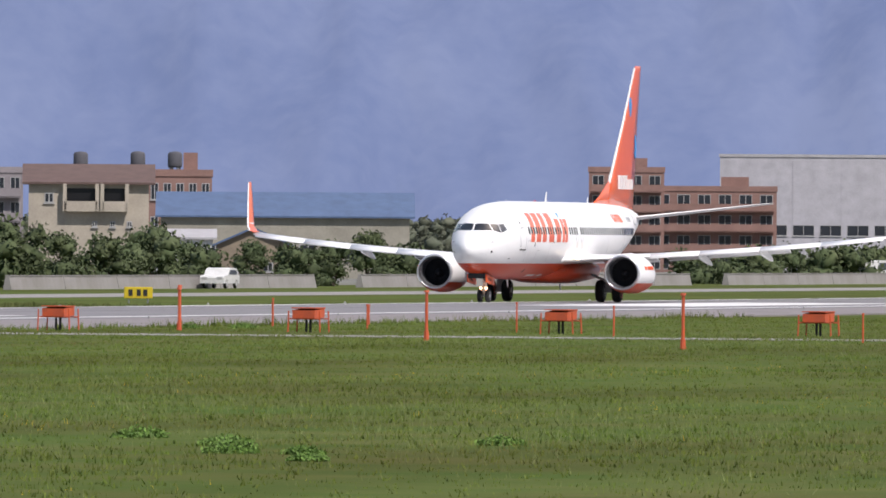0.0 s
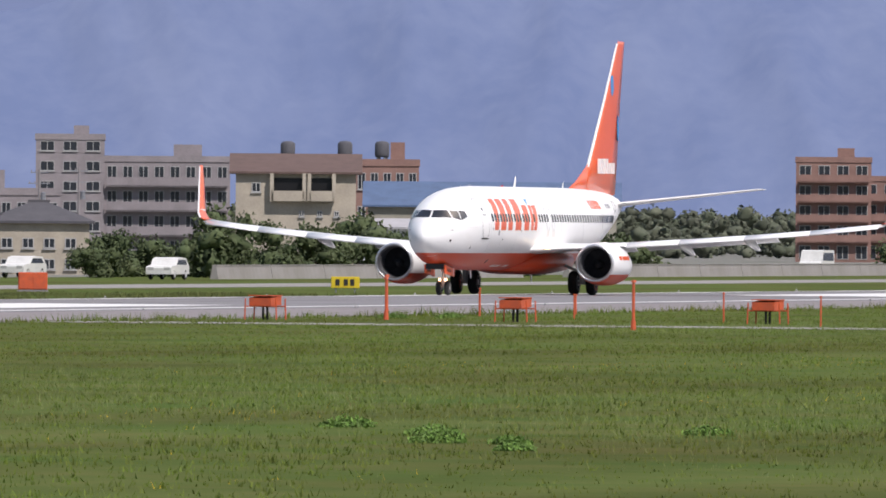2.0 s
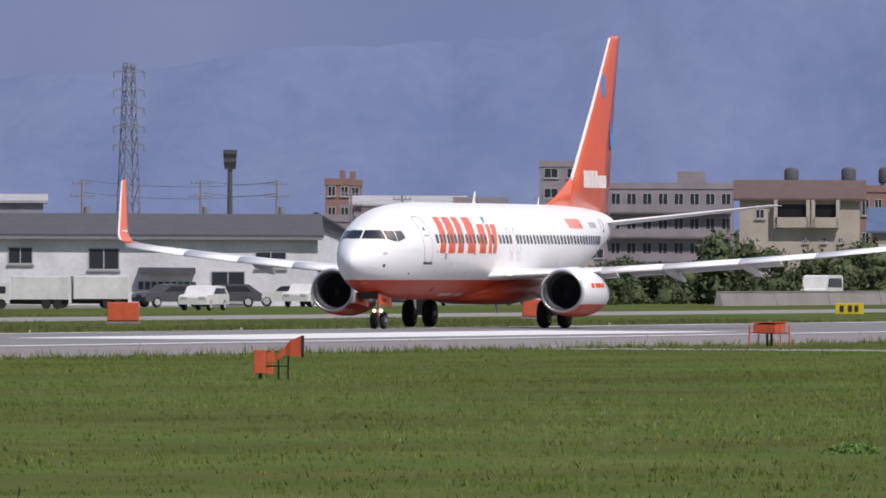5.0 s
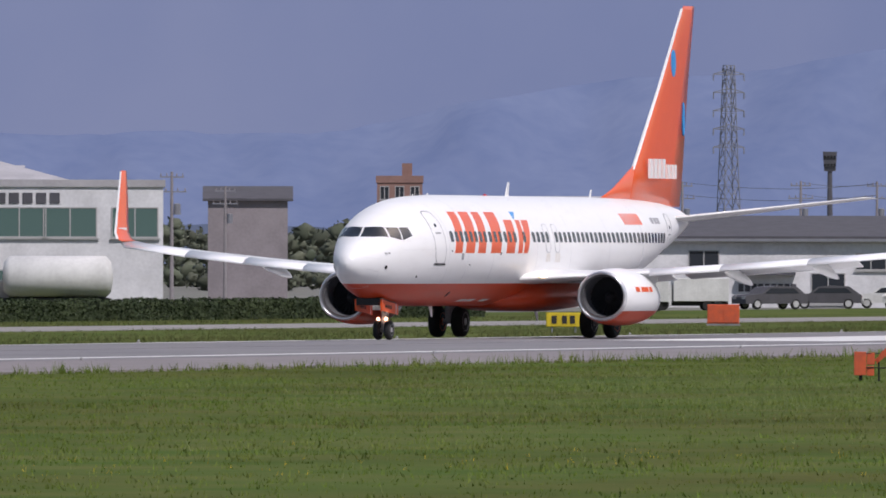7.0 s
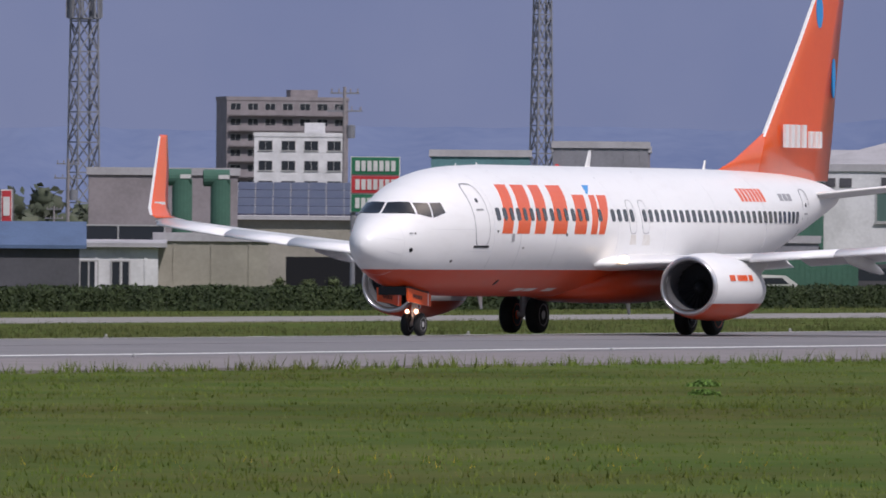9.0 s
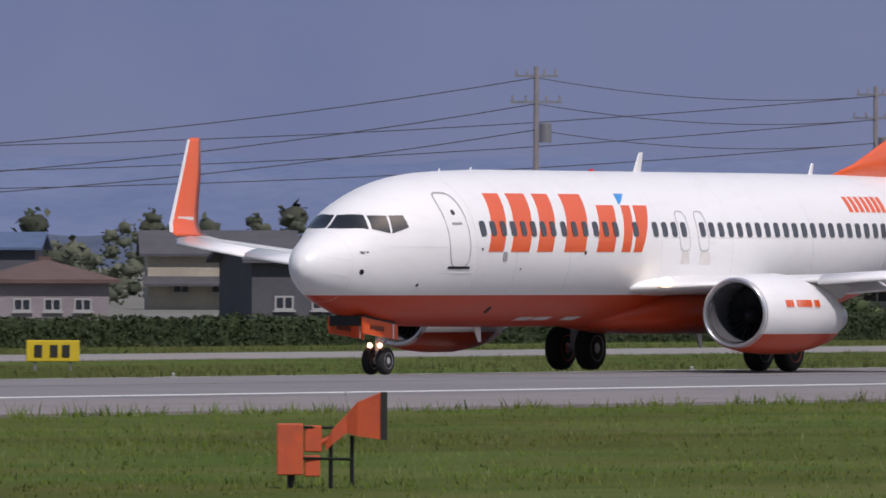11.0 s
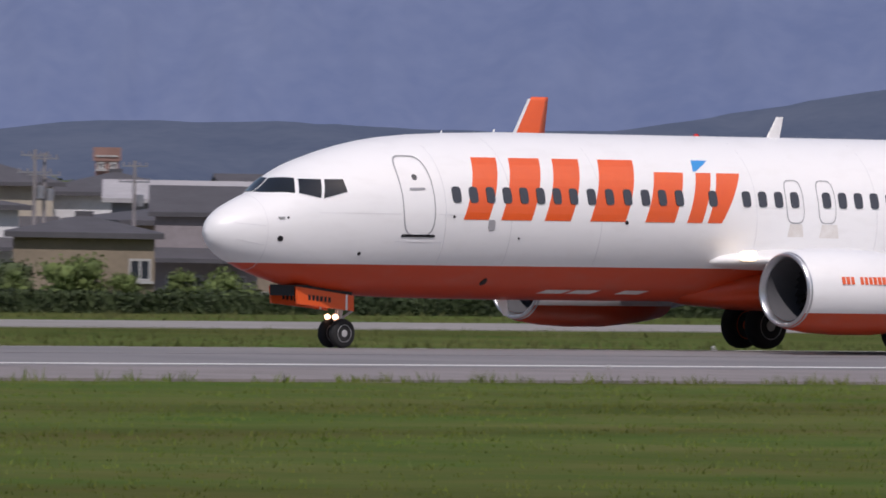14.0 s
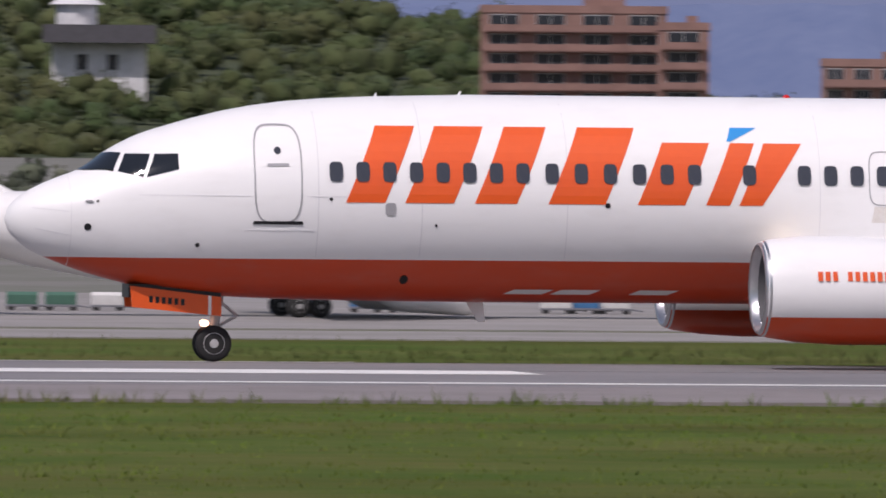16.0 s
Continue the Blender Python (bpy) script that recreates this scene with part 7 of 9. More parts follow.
house(186.2, 160.0, -27, 5.1, 7.0, 1.8, 0.6, W_DARK, R_BLUE, "hip", ((0.233, 0.3, 0.7724901074707472, 0.549530899681813), (0.5, 0.3, 0.7724901074707472, 0.549530899681813), (0.767, 0.3, 0.7724901074707472, 0.549530899681813)), "dark timber house with a blue metal roof near the hedge", 0.5, False)
tree(158.9, 97.3, 0.7, 1.1, "round", 5860, "green shrub behind the clipped hedge", None, 320)
house(160.3, 126.0, -18, 7.5, 6.6, 2.5, 0.7, W_GREY, R_GREY, "side", ((0.233, 0.3, 0.7724901074707472, 0.549530899681813), (0.5, 0.3, 0.7724901074707472, 0.549530899681813), (0.767, 0.3, 0.7724901074707472, 0.549530899681813)), "grey house with a grey tiled roof near the hedge", 0.5, False)
tree(147.6, 92.4, 1.2, 1.0, "round", 9864, "green shrub behind the clipped hedge", None, 320)
house(147.1, 118.0, -23, 7.6, 7.1, 2.3, 0.9, W_GREY, R_GREY, "hip", ((0.233, 0.3, 0.7724901074707472, 0.549530899681813), (0.5, 0.3, 0.7724901074707472, 0.549530899681813), (0.767, 0.3, 0.7724901074707472, 0.549530899681813)), "grey house with a grey tiled roof near the hedge", 0.5, True)
house(156.1, 160.0, -29, 5.4, 8.0, 2.0, 0.8, W_CREAM, R_GREY, "side", ((0.233, 0.3, 0.7724901074707472, 0.549530899681813), (0.5, 0.3, 0.7724901074707472, 0.549530899681813), (0.767, 0.3, 0.7724901074707472, 0.549530899681813)), "cream house with a grey tiled roof near the hedge", 0.5, True)
house(138.9, 140.0, -28, 6.5, 6.1, 2.5, 0.6, W_GREY, R_BLUE, "hip", ((0.233, 0.3, 0.7724901074707472, 0.549530899681813), (0.5, 0.3, 0.7724901074707472, 0.549530899681813), (0.767, 0.3, 0.7724901074707472, 0.549530899681813)), "grey house with a blue metal roof near the hedge", 0.5, True)
tree(120.1, 92.5, 1.2, 0.9, "round", 6661, "green shrub behind the clipped hedge", None, 320)
house(127.9, 140.0, -15, 5.5, 6.6, 2.0, 0.8, W_BLUSH, R_BLUE, "hip", ((0.233, 0.3, 0.7724901074707472, 0.549530899681813), (0.5, 0.3, 0.7724901074707472, 0.549530899681813), (0.767, 0.3, 0.7724901074707472, 0.549530899681813)), "greyish house with a blue metal roof near the hedge", 0.5, False)
tree(107.6, 94.8, 1.5, 0.9, "round", 3291, "green shrub behind the clipped hedge", None, 320)
house(700.6, 205.0, -58, 8.0, 6.8, 3.0, 1.4, W_DARK, R_GREY, "side", ((0.233, 0.3, 0.9758394382438936, 0.7504228277703839), (0.5, 0.3, 0.9758394382438936, 0.7504228277703839), (0.767, 0.3, 0.9758394382438936, 0.7504228277703839)), "dark timber house with a grey tiled roof near the hedge", 0.5, True)
house(821.7, 290.0, -52, 6.8, 6.1, 3.2, 1.0, W_GREY, R_BROWN, "side", ((0.233, 0.3, 0.9758394382438936, 0.7504228277703839), (0.5, 0.3, 0.9758394382438936, 0.7504228277703839), (0.767, 0.3, 0.9758394382438936, 0.7504228277703839)), "grey house with a brown tiled roof near the hedge", 0.5, True)
house(800.9, 290.0, -63, 6.3, 8.0, 3.1, 0.9, W_CREAM, R_BROWN, "hip", ((0.233, 0.3, 0.9758394382438936, 0.7504228277703839), (0.5, 0.3, 0.9758394382438936, 0.7504228277703839), (0.767, 0.3, 0.9758394382438936, 0.7504228277703839)), "cream house with a brown tiled roof near the hedge", 0.5, True)
house(652.3, 205.0, -57, 9.8, 6.2, 2.3, 0.8, W_DARK, R_BLUE, "front", ((0.233, 0.3, 0.9758394382438936, 0.7504228277703839), (0.5, 0.3, 0.9758394382438936, 0.7504228277703839), (0.767, 0.3, 0.9758394382438936, 0.7504228277703839)), "dark timber house with a blue metal roof near the hedge", 0.5, False)
house(690.8, 240.0, -58, 8.4, 6.4, 3.3, 1.2, W_CREAM, R_GREY, "side", ((0.233, 0.3, 0.9758394382438936, 0.7504228277703839), (0.5, 0.3, 0.9758394382438936, 0.7504228277703839), (0.767, 0.3, 0.9758394382438936, 0.7504228277703839)), "cream house with a grey tiled roof near the hedge", 0.5, True)
house(746.7, 290.0, -63, 7.9, 8.9, 3.6, 0.9, W_DARK, R_BLUE, "side", ((0.233, 0.3, 0.9758394382438936, 0.7504228277703839), (0.5, 0.3, 0.9758394382438936, 0.7504228277703839), (0.767, 0.3, 0.9758394382438936, 0.7504228277703839)), "dark timber house with a blue metal roof near the hedge", 0.5, True)
house(914.8, 420.0, -55, 8.4, 6.7, 3.8, 1.2, W_DARK, R_BROWN, "hip", ((0.233, 0.3, 0.9758394382438936, 0.7504228277703839), (0.5, 0.3, 0.9758394382438936, 0.7504228277703839), (0.767, 0.3, 0.9758394382438936, 0.7504228277703839)), "dark timber house with a brown tiled roof near the hedge", 0.5, False)
house(797.5, 350.0, -52, 9.8, 8.2, 3.4, 0.8, W_BLUSH, R_BLUE, "hip", ((0.233, 0.3, 0.9758394382438936, 0.7504228277703839), (0.5, 0.3, 0.9758394382438936, 0.7504228277703839), (0.767, 0.3, 0.9758394382438936, 0.7504228277703839)), "greyish house with a blue metal roof near the hedge", 0.5, False)
house(696.6, 290.0, -54, 6.6, 7.9, 2.6, 1.5, W_WHITE, R_GREY, "front", ((0.233, 0.3, 0.9758394382438936, 0.7504228277703839), (0.5, 0.3, 0.9758394382438936, 0.7504228277703839), (0.767, 0.3, 0.9758394382438936, 0.7504228277703839)), "white house with a grey tiled roof near the hedge", 0.5, True)
house(611.0, 240.0, -59, 7.2, 6.3, 4.0, 1.3, W_WHITE, R_GREY, "front", ((0.233, 0.3, 0.9758394382438936, 0.7504228277703839), (0.5, 0.3, 0.9758394382438936, 0.7504228277703839), (0.767, 0.3, 0.9758394382438936, 0.7504228277703839)), "white house with a grey tiled roof near the hedge", 0.5, False)
house(553.4, 205.0, -55, 6.2, 7.9, 4.2, 1.4, W_GREY, R_GREY, "hip", ((0.233, 0.3, 0.9758394382438936, 0.7504228277703839), (0.5, 0.3, 0.9758394382438936, 0.7504228277703839), (0.767, 0.3, 0.9758394382438936, 0.7504228277703839)), "grey house with a grey tiled roof near the hedge", 0.5, True)
house(727.3, 350.0, -54, 7.1, 7.2, 2.5, 1.3, W_GREY, R_GREY, "side", ((0.233, 0.3, 0.9758394382438936, 0.7504228277703839), (0.5, 0.3, 0.9758394382438936, 0.7504228277703839), (0.767, 0.3, 0.9758394382438936, 0.7504228277703839)), "grey house with a grey tiled roof near the hedge", 0.5, True)
house(527.0, 205.0, -60, 8.1, 7.1, 4.2, 1.0, W_WHITE, R_GREY, "front", ((0.233, 0.3, 0.9758394382438936, 0.7504228277703839), (0.5, 0.3, 0.9758394382438936, 0.7504228277703839), (0.767, 0.3, 0.9758394382438936, 0.7504228277703839)), "white house with a grey tiled roof near the hedge", 0.5, False)
house(693.4, 350.0, -58, 7.3, 7.2, 3.4, 1.2, W_TAN, R_GREY, "side", ((0.233, 0.3, 0.9758394382438936, 0.7504228277703839), (0.5, 0.3, 0.9758394382438936, 0.7504228277703839), (0.767, 0.3, 0.9758394382438936, 0.7504228277703839)), "tan house with a grey tiled roof near the hedge", 0.5, True)
house(608.2, 290.0, -52, 6.4, 6.9, 2.5, 1.1, W_TAN, R_BROWN, "front", ((0.233, 0.3, 0.9758394382438936, 0.7504228277703839), (0.5, 0.3, 0.9758394382438936, 0.7504228277703839), (0.767, 0.3, 0.9758394382438936, 0.7504228277703839)), "tan house with a brown tiled roof near the hedge", 0.5, False)
house(492.3, 205.0, -51, 9.0, 8.2, 3.0, 1.1, W_WHITE, R_GREY, "side", ((0.233, 0.3, 0.9758394382438936, 0.7504228277703839), (0.5, 0.3, 0.9758394382438936, 0.7504228277703839), (0.767, 0.3, 0.9758394382438936, 0.7504228277703839)), "white house with a grey tiled roof near the hedge", 0.5, False)
house(728.9, 420.0, -47, 6.6, 8.3, 3.1, 0.9, W_DARK, R_GREY, "side", ((0.233, 0.3, 0.9758394382438936, 0.7504228277703839), (0.5, 0.3, 0.9758394382438936, 0.7504228277703839), (0.767, 0.3, 0.9758394382438936, 0.7504228277703839)), "dark timber house with a grey tiled roof near the hedge", 0.5, True)
house(633.8, 350.0, -44, 7.7, 7.4, 3.3, 1.3, W_CREAM, R_GREY, "hip", ((0.233, 0.3, 0.9758394382438936, 0.7504228277703839), (0.5, 0.3, 0.9758394382438936, 0.7504228277703839), (0.767, 0.3, 0.9758394382438936, 0.7504228277703839)), "cream house with a grey tiled roof near the hedge", 0.5, False)
house(499.3, 240.0, -40, 7.3, 8.8, 2.6, 1.2, W_DARK, R_GREY, "hip", ((0.233, 0.3, 0.9758394382438936, 0.7504228277703839), (0.5, 0.3, 0.9758394382438936, 0.7504228277703839), (0.767, 0.3, 0.9758394382438936, 0.7504228277703839)), "dark timber house with a grey tiled roof near the hedge", 0.5, False)
house(684.0, 420.0, -51, 9.1, 7.9, 4.2, 1.5, W_WHITE, R_GREY, "side", ((0.233, 0.3, 0.9758394382438936, 0.7504228277703839), (0.5, 0.3, 0.9758394382438936, 0.7504228277703839), (0.767, 0.3, 0.9758394382438936, 0.7504228277703839)), "white house with a grey tiled roof near the hedge", 0.5, True)
house(477.5, 240.0, -55, 9.2, 6.7, 3.2, 1.3, W_GREY, R_GREY, "front", ((0.233, 0.3, 0.9758394382438936, 0.7504228277703839), (0.5, 0.3, 0.9758394382438936, 0.7504228277703839), (0.767, 0.3, 0.9758394382438936, 0.7504228277703839)), "grey house with a grey tiled roof near the hedge", 0.5, True)
house(519.6, 290.0, -54, 9.2, 6.3, 3.4, 1.0, W_WHITE, R_GREY, "side", ((0.233, 0.3, 0.9758394382438936, 0.7504228277703839), (0.5, 0.3, 0.9758394382438936, 0.7504228277703839), (0.767, 0.3, 0.9758394382438936, 0.7504228277703839)), "white house with a grey tiled roof near the hedge", 0.5, False)
house(570.4, 350.0, -40, 9.0, 7.5, 2.4, 1.2, W_GREY, R_GREY, "hip", ((0.233, 0.3, 0.9758394382438936, 0.7504228277703839), (0.5, 0.3, 0.9758394382438936, 0.7504228277703839), (0.767, 0.3, 0.9758394382438936, 0.7504228277703839)), "grey house with a grey tiled roof near the hedge", 0.5, True)
house(625.1, 420.0, -42, 7.8, 8.1, 3.0, 1.2, W_WHITE, R_BROWN, "hip", ((0.233, 0.3, 0.9758394382438936, 0.7504228277703839), (0.5, 0.3, 0.9758394382438936, 0.7504228277703839), (0.767, 0.3, 0.9758394382438936, 0.7504228277703839)), "white house with a brown tiled roof near the hedge", 0.5, False)
house(403.5, 205.0, -41, 9.2, 6.2, 3.0, 1.3, W_CREAM, R_GREY, "hip", ((0.233, 0.3, 0.9758394382438936, 0.7504228277703839), (0.5, 0.3, 0.9758394382438936, 0.7504228277703839), (0.767, 0.3, 0.9758394382438936, 0.7504228277703839)), "cream house with a grey tiled roof near the hedge", 0.5, False)
house(395.0, 205.0, -37, 9.2, 6.3, 3.7, 1.4, W_DARK, R_GREY, "hip", ((0.233, 0.3, 0.9758394382438936, 0.7504228277703839), (0.5, 0.3, 0.9758394382438936, 0.7504228277703839), (0.767, 0.3, 0.9758394382438936, 0.7504228277703839)), "dark timber house with a grey tiled roof near the hedge", 0.5, True)
house(523.0, 350.0, -44, 8.0, 8.6, 4.1, 1.1, W_BLUSH, R_BLUE, "hip", ((0.233, 0.3, 0.9758394382438936, 0.7504228277703839), (0.5, 0.3, 0.9758394382438936, 0.7504228277703839), (0.767, 0.3, 0.9758394382438936, 0.7504228277703839)), "greyish house with a blue metal roof near the hedge", 0.5, True)
house(456.2, 290.0, -48, 7.5, 8.3, 3.4, 1.4, W_WHITE, R_GREY, "front", ((0.233, 0.3, 0.9758394382438936, 0.7504228277703839), (0.5, 0.3, 0.9758394382438936, 0.7504228277703839), (0.767, 0.3, 0.9758394382438936, 0.7504228277703839)), "white house with a grey tiled roof near the hedge", 0.5, False)
house(497.7, 350.0, -41, 8.5, 6.2, 2.5, 0.9, W_DARK, R_GREY, "hip", ((0.233, 0.3, 0.9758394382438936, 0.7504228277703839), (0.5, 0.3, 0.9758394382438936, 0.7504228277703839), (0.767, 0.3, 0.9758394382438936, 0.7504228277703839)), "dark timber house with a grey tiled roof near the hedge", 0.5, True)
house(488.5, 350.0, -47, 8.5, 6.8, 3.6, 0.8, W_GREY, R_GREY, "front", ((0.233, 0.3, 0.9758394382438936, 0.7504228277703839), (0.5, 0.3, 0.9758394382438936, 0.7504228277703839), (0.767, 0.3, 0.9758394382438936, 0.7504228277703839)), "grey house with a grey tiled roof near the hedge", 0.5, True)
house(426.1, 290.0, -39, 6.0, 8.2, 3.1, 1.2, W_WHITE, R_GREY, "hip", ((0.233, 0.3, 0.9758394382438936, 0.7504228277703839), (0.5, 0.3, 0.9758394382438936, 0.7504228277703839), (0.767, 0.3, 0.9758394382438936, 0.7504228277703839)), "white house with a grey tiled roof near the hedge", 0.5, False)
house(465.8, 350.0, -33, 9.6, 6.6, 2.6, 1.3, W_WHITE, R_GREY, "front", ((0.233, 0.3, 0.9758394382438936, 0.7504228277703839), (0.5, 0.3, 0.9758394382438936, 0.7504228277703839), (0.767, 0.3, 0.9758394382438936, 0.7504228277703839)), "white house with a grey tiled roof near the hedge", 0.5, False)
house(404.6, 290.0, -41, 6.5, 9.0, 2.6, 1.1, W_WHITE, R_GREY, "hip", ((0.233, 0.3, 0.9758394382438936, 0.7504228277703839), (0.5, 0.3, 0.9758394382438936, 0.7504228277703839), (0.767, 0.3, 0.9758394382438936, 0.7504228277703839)), "white house with a grey tiled roof near the hedge", 0.5, False)
house(326.9, 205.0, -35, 9.0, 8.7, 3.2, 1.0, W_WHITE, R_BROWN, "side", ((0.233, 0.3, 0.9758394382438936, 0.7504228277703839), (0.5, 0.3, 0.9758394382438936, 0.7504228277703839), (0.767, 0.3, 0.9758394382438936, 0.7504228277703839)), "white house with a brown tiled roof near the hedge", 0.5, False)
house(432.0, 350.0, -36, 8.6, 6.5, 3.2, 1.0, W_DARK, R_BROWN, "side", ((0.233, 0.3, 0.9758394382438936, 0.7504228277703839), (0.5, 0.3, 0.9758394382438936, 0.7504228277703839), (0.767, 0.3, 0.9758394382438936, 0.7504228277703839)), "dark timber house with a brown tiled roof near the hedge", 0.5, False)
house(423.4, 350.0, -43, 7.8, 7.4, 2.3, 1.0, W_TAN, R_BLUE, "hip", ((0.233, 0.3, 0.9758394382438936, 0.7504228277703839), (0.5, 0.3, 0.9758394382438936, 0.7504228277703839), (0.767, 0.3, 0.9758394382438936, 0.7504228277703839)), "tan house with a blue metal roof near the hedge", 0.5, False)
house(369.6, 290.0, -33, 7.3, 8.5, 2.7, 1.2, W_DARK, R_GREY, "side", ((0.233, 0.3, 0.9758394382438936, 0.7504228277703839), (0.5, 0.3, 0.9758394382438936, 0.7504228277703839), (0.767, 0.3, 0.9758394382438936, 0.7504228277703839)), "dark timber house with a grey tiled roof near the hedge", 0.5, False)
house(299.4, 205.0, -39, 6.5, 7.1, 2.4, 1.3, W_BLUSH, R_GREY, "hip", ((0.233, 0.3, 0.9758394382438936, 0.7504228277703839), (0.5, 0.3, 0.9758394382438936, 0.7504228277703839), (0.767, 0.3, 0.9758394382438936, 0.7504228277703839)), "greyish house with a grey tiled roof near the hedge", 0.5, False)
house(317.7, 240.0, -35, 6.5, 7.1, 3.1, 1.0, W_WHITE, R_GREY, "hip", ((0.233, 0.3, 0.9758394382438936, 0.7504228277703839), (0.5, 0.3, 0.9758394382438936, 0.7504228277703839), (0.767, 0.3, 0.9758394382438936, 0.7504228277703839)), "white house with a grey tiled roof near the hedge", 0.5, False)
house(309.3, 240.0, -32, 6.6, 8.5, 3.5, 1.2, W_CREAM, R_GREY, "hip", ((0.233, 0.3, 0.9758394382438936, 0.7504228277703839), (0.5, 0.3, 0.9758394382438936, 0.7504228277703839), (0.767, 0.3, 0.9758394382438936, 0.7504228277703839)), "cream house with a grey tiled roof near the hedge", 0.5, True)
house(335.3, 290.0, -34, 8.4, 8.9, 2.7, 1.3, W_TAN, R_BROWN, "hip", ((0.233, 0.3, 0.9758394382438936, 0.7504228277703839), (0.5, 0.3, 0.9758394382438936, 0.7504228277703839), (0.767, 0.3, 0.9758394382438936, 0.7504228277703839)), "tan house with a brown tiled roof near the hedge", 0.5, False)
house(295.4, 240.0, -27, 9.5, 8.5, 4.2, 1.4, W_DARK, R_GREY, "front", ((0.233, 0.3, 0.9758394382438936, 0.7504228277703839), (0.5, 0.3, 0.9758394382438936, 0.7504228277703839), (0.767, 0.3, 0.9758394382438936, 0.7504228277703839)), "dark timber house with a grey tiled roof near the hedge", 0.5, False)
house(320.3, 290.0, -27, 8.0, 6.8, 4.1, 1.4, W_GREY, R_GREY, "hip", ((0.233, 0.3, 0.9758394382438936, 0.7504228277703839), (0.5, 0.3, 0.9758394382438936, 0.7504228277703839), (0.767, 0.3, 0.9758394382438936, 0.7504228277703839)), "grey house with a grey tiled roof near the hedge", 0.5, True)
house(395.7, 420.0, -39, 8.3, 7.5, 3.1, 1.0, W_GREY, R_BLUE, "side", ((0.233, 0.3, 0.9758394382438936, 0.7504228277703839), (0.5, 0.3, 0.9758394382438936, 0.7504228277703839), (0.767, 0.3, 0.9758394382438936, 0.7504228277703839)), "grey house with a blue metal roof near the hedge", 0.5, False)
house(252.5, 205.0, -29, 9.7, 7.4, 3.2, 1.1, W_DARK, R_GREY, "hip", ((0.233, 0.3, 0.9758394382438936, 0.7504228277703839), (0.5, 0.3, 0.9758394382438936, 0.7504228277703839), (0.767, 0.3, 0.9758394382438936, 0.7504228277703839)), "dark timber house with a grey tiled roof near the hedge", 0.5, True)
house(296.7, 290.0, -25, 8.5, 7.2, 2.4, 1.3, W_BLUSH, R_BLUE, "hip", ((0.233, 0.3, 0.9758394382438936, 0.7504228277703839), (0.5, 0.3, 0.9758394382438936, 0.7504228277703839), (0.767, 0.3, 0.9758394382438936, 0.7504228277703839)), "greyish house with a blue metal roof near the hedge", 0.5, False)
house(288.4, 290.0, -35, 6.2, 7.1, 3.8, 1.1, W_GREY, R_GREY, "front", ((0.233, 0.3, 0.9758394382438936, 0.7504228277703839), (0.5, 0.3, 0.9758394382438936, 0.7504228277703839), (0.767, 0.3, 0.9758394382438936, 0.7504228277703839)), "grey house with a grey tiled roof near the hedge", 0.5, True)
house(316.2, 350.0, -34, 9.2, 7.2, 2.9, 1.1, W_DARK, R_GREY, "hip", ((0.233, 0.3, 0.9758394382438936, 0.7504228277703839), (0.5, 0.3, 0.9758394382438936, 0.7504228277703839), (0.767, 0.3, 0.9758394382438936, 0.7504228277703839)), "dark timber house with a grey tiled roof near the hedge", 0.5, True)
house(246.7, 240.0, -27, 9.3, 7.8, 2.8, 1.4, W_TAN, R_GREY, "hip", ((0.233, 0.3, 0.9758394382438936, 0.7504228277703839), (0.5, 0.3, 0.9758394382438936, 0.7504228277703839), (0.767, 0.3, 0.9758394382438936, 0.7504228277703839)), "tan house with a grey tiled roof near the hedge", 0.5, True)
house(219.8, 205.0, -28, 6.6, 7.4, 3.1, 1.1, W_CREAM, R_BLUE, "hip", ((0.233, 0.3, 0.9758394382438936, 0.7504228277703839), (0.5, 0.3, 0.9758394382438936, 0.7504228277703839), (0.767, 0.3, 0.9758394382438936, 0.7504228277703839)), "cream house with a blue metal roof near the hedge", 0.5, True)
house(259.4, 290.0, -28, 6.3, 8.1, 3.3, 0.9, W_WHITE, R_GREY, "hip", ((0.233, 0.3, 0.9758394382438936, 0.7504228277703839), (0.5, 0.3, 0.9758394382438936, 0.7504228277703839), (0.767, 0.3, 0.9758394382438936, 0.7504228277703839)), "white house with a grey tiled roof near the hedge", 0.5, True)
house(251.6, 290.0, -33, 7.5, 6.5, 4.0, 0.9, W_TAN, R_BLUE, "front", ((0.233, 0.3, 0.9758394382438936, 0.7504228277703839), (0.5, 0.3, 0.9758394382438936, 0.7504228277703839), (0.767, 0.3, 0.9758394382438936, 0.7504228277703839)), "tan house with a blue metal roof near the hedge", 0.5, False)
house(218.3, 240.0, -25, 8.4, 7.0, 2.5, 0.8, W_DARK, R_GREY, "hip", ((0.233, 0.3, 0.9758394382438936, 0.7504228277703839), (0.5, 0.3, 0.9758394382438936, 0.7504228277703839), (0.767, 0.3, 0.9758394382438936, 0.7504228277703839)), "dark timber house with a grey tiled roof near the hedge", 0.5, False)
house(237.2, 290.0, -26, 8.6, 6.9, 4.1, 1.4, W_CREAM, R_BROWN, "side", ((0.233, 0.3, 0.9758394382438936, 0.7504228277703839), (0.5, 0.3, 0.9758394382438936, 0.7504228277703839), (0.767, 0.3, 0.9758394382438936, 0.7504228277703839)), "cream house with a brown tiled roof near the hedge", 0.5, False)
house(205.9, 240.0, -31, 8.4, 6.4, 3.5, 1.2, W_CREAM, R_GREY, "front", ((0.233, 0.3, 0.9758394382438936, 0.7504228277703839), (0.5, 0.3, 0.9758394382438936, 0.7504228277703839), (0.767, 0.3, 0.9758394382438936, 0.7504228277703839)), "cream house with a grey tiled roof near the hedge", 0.5, False)
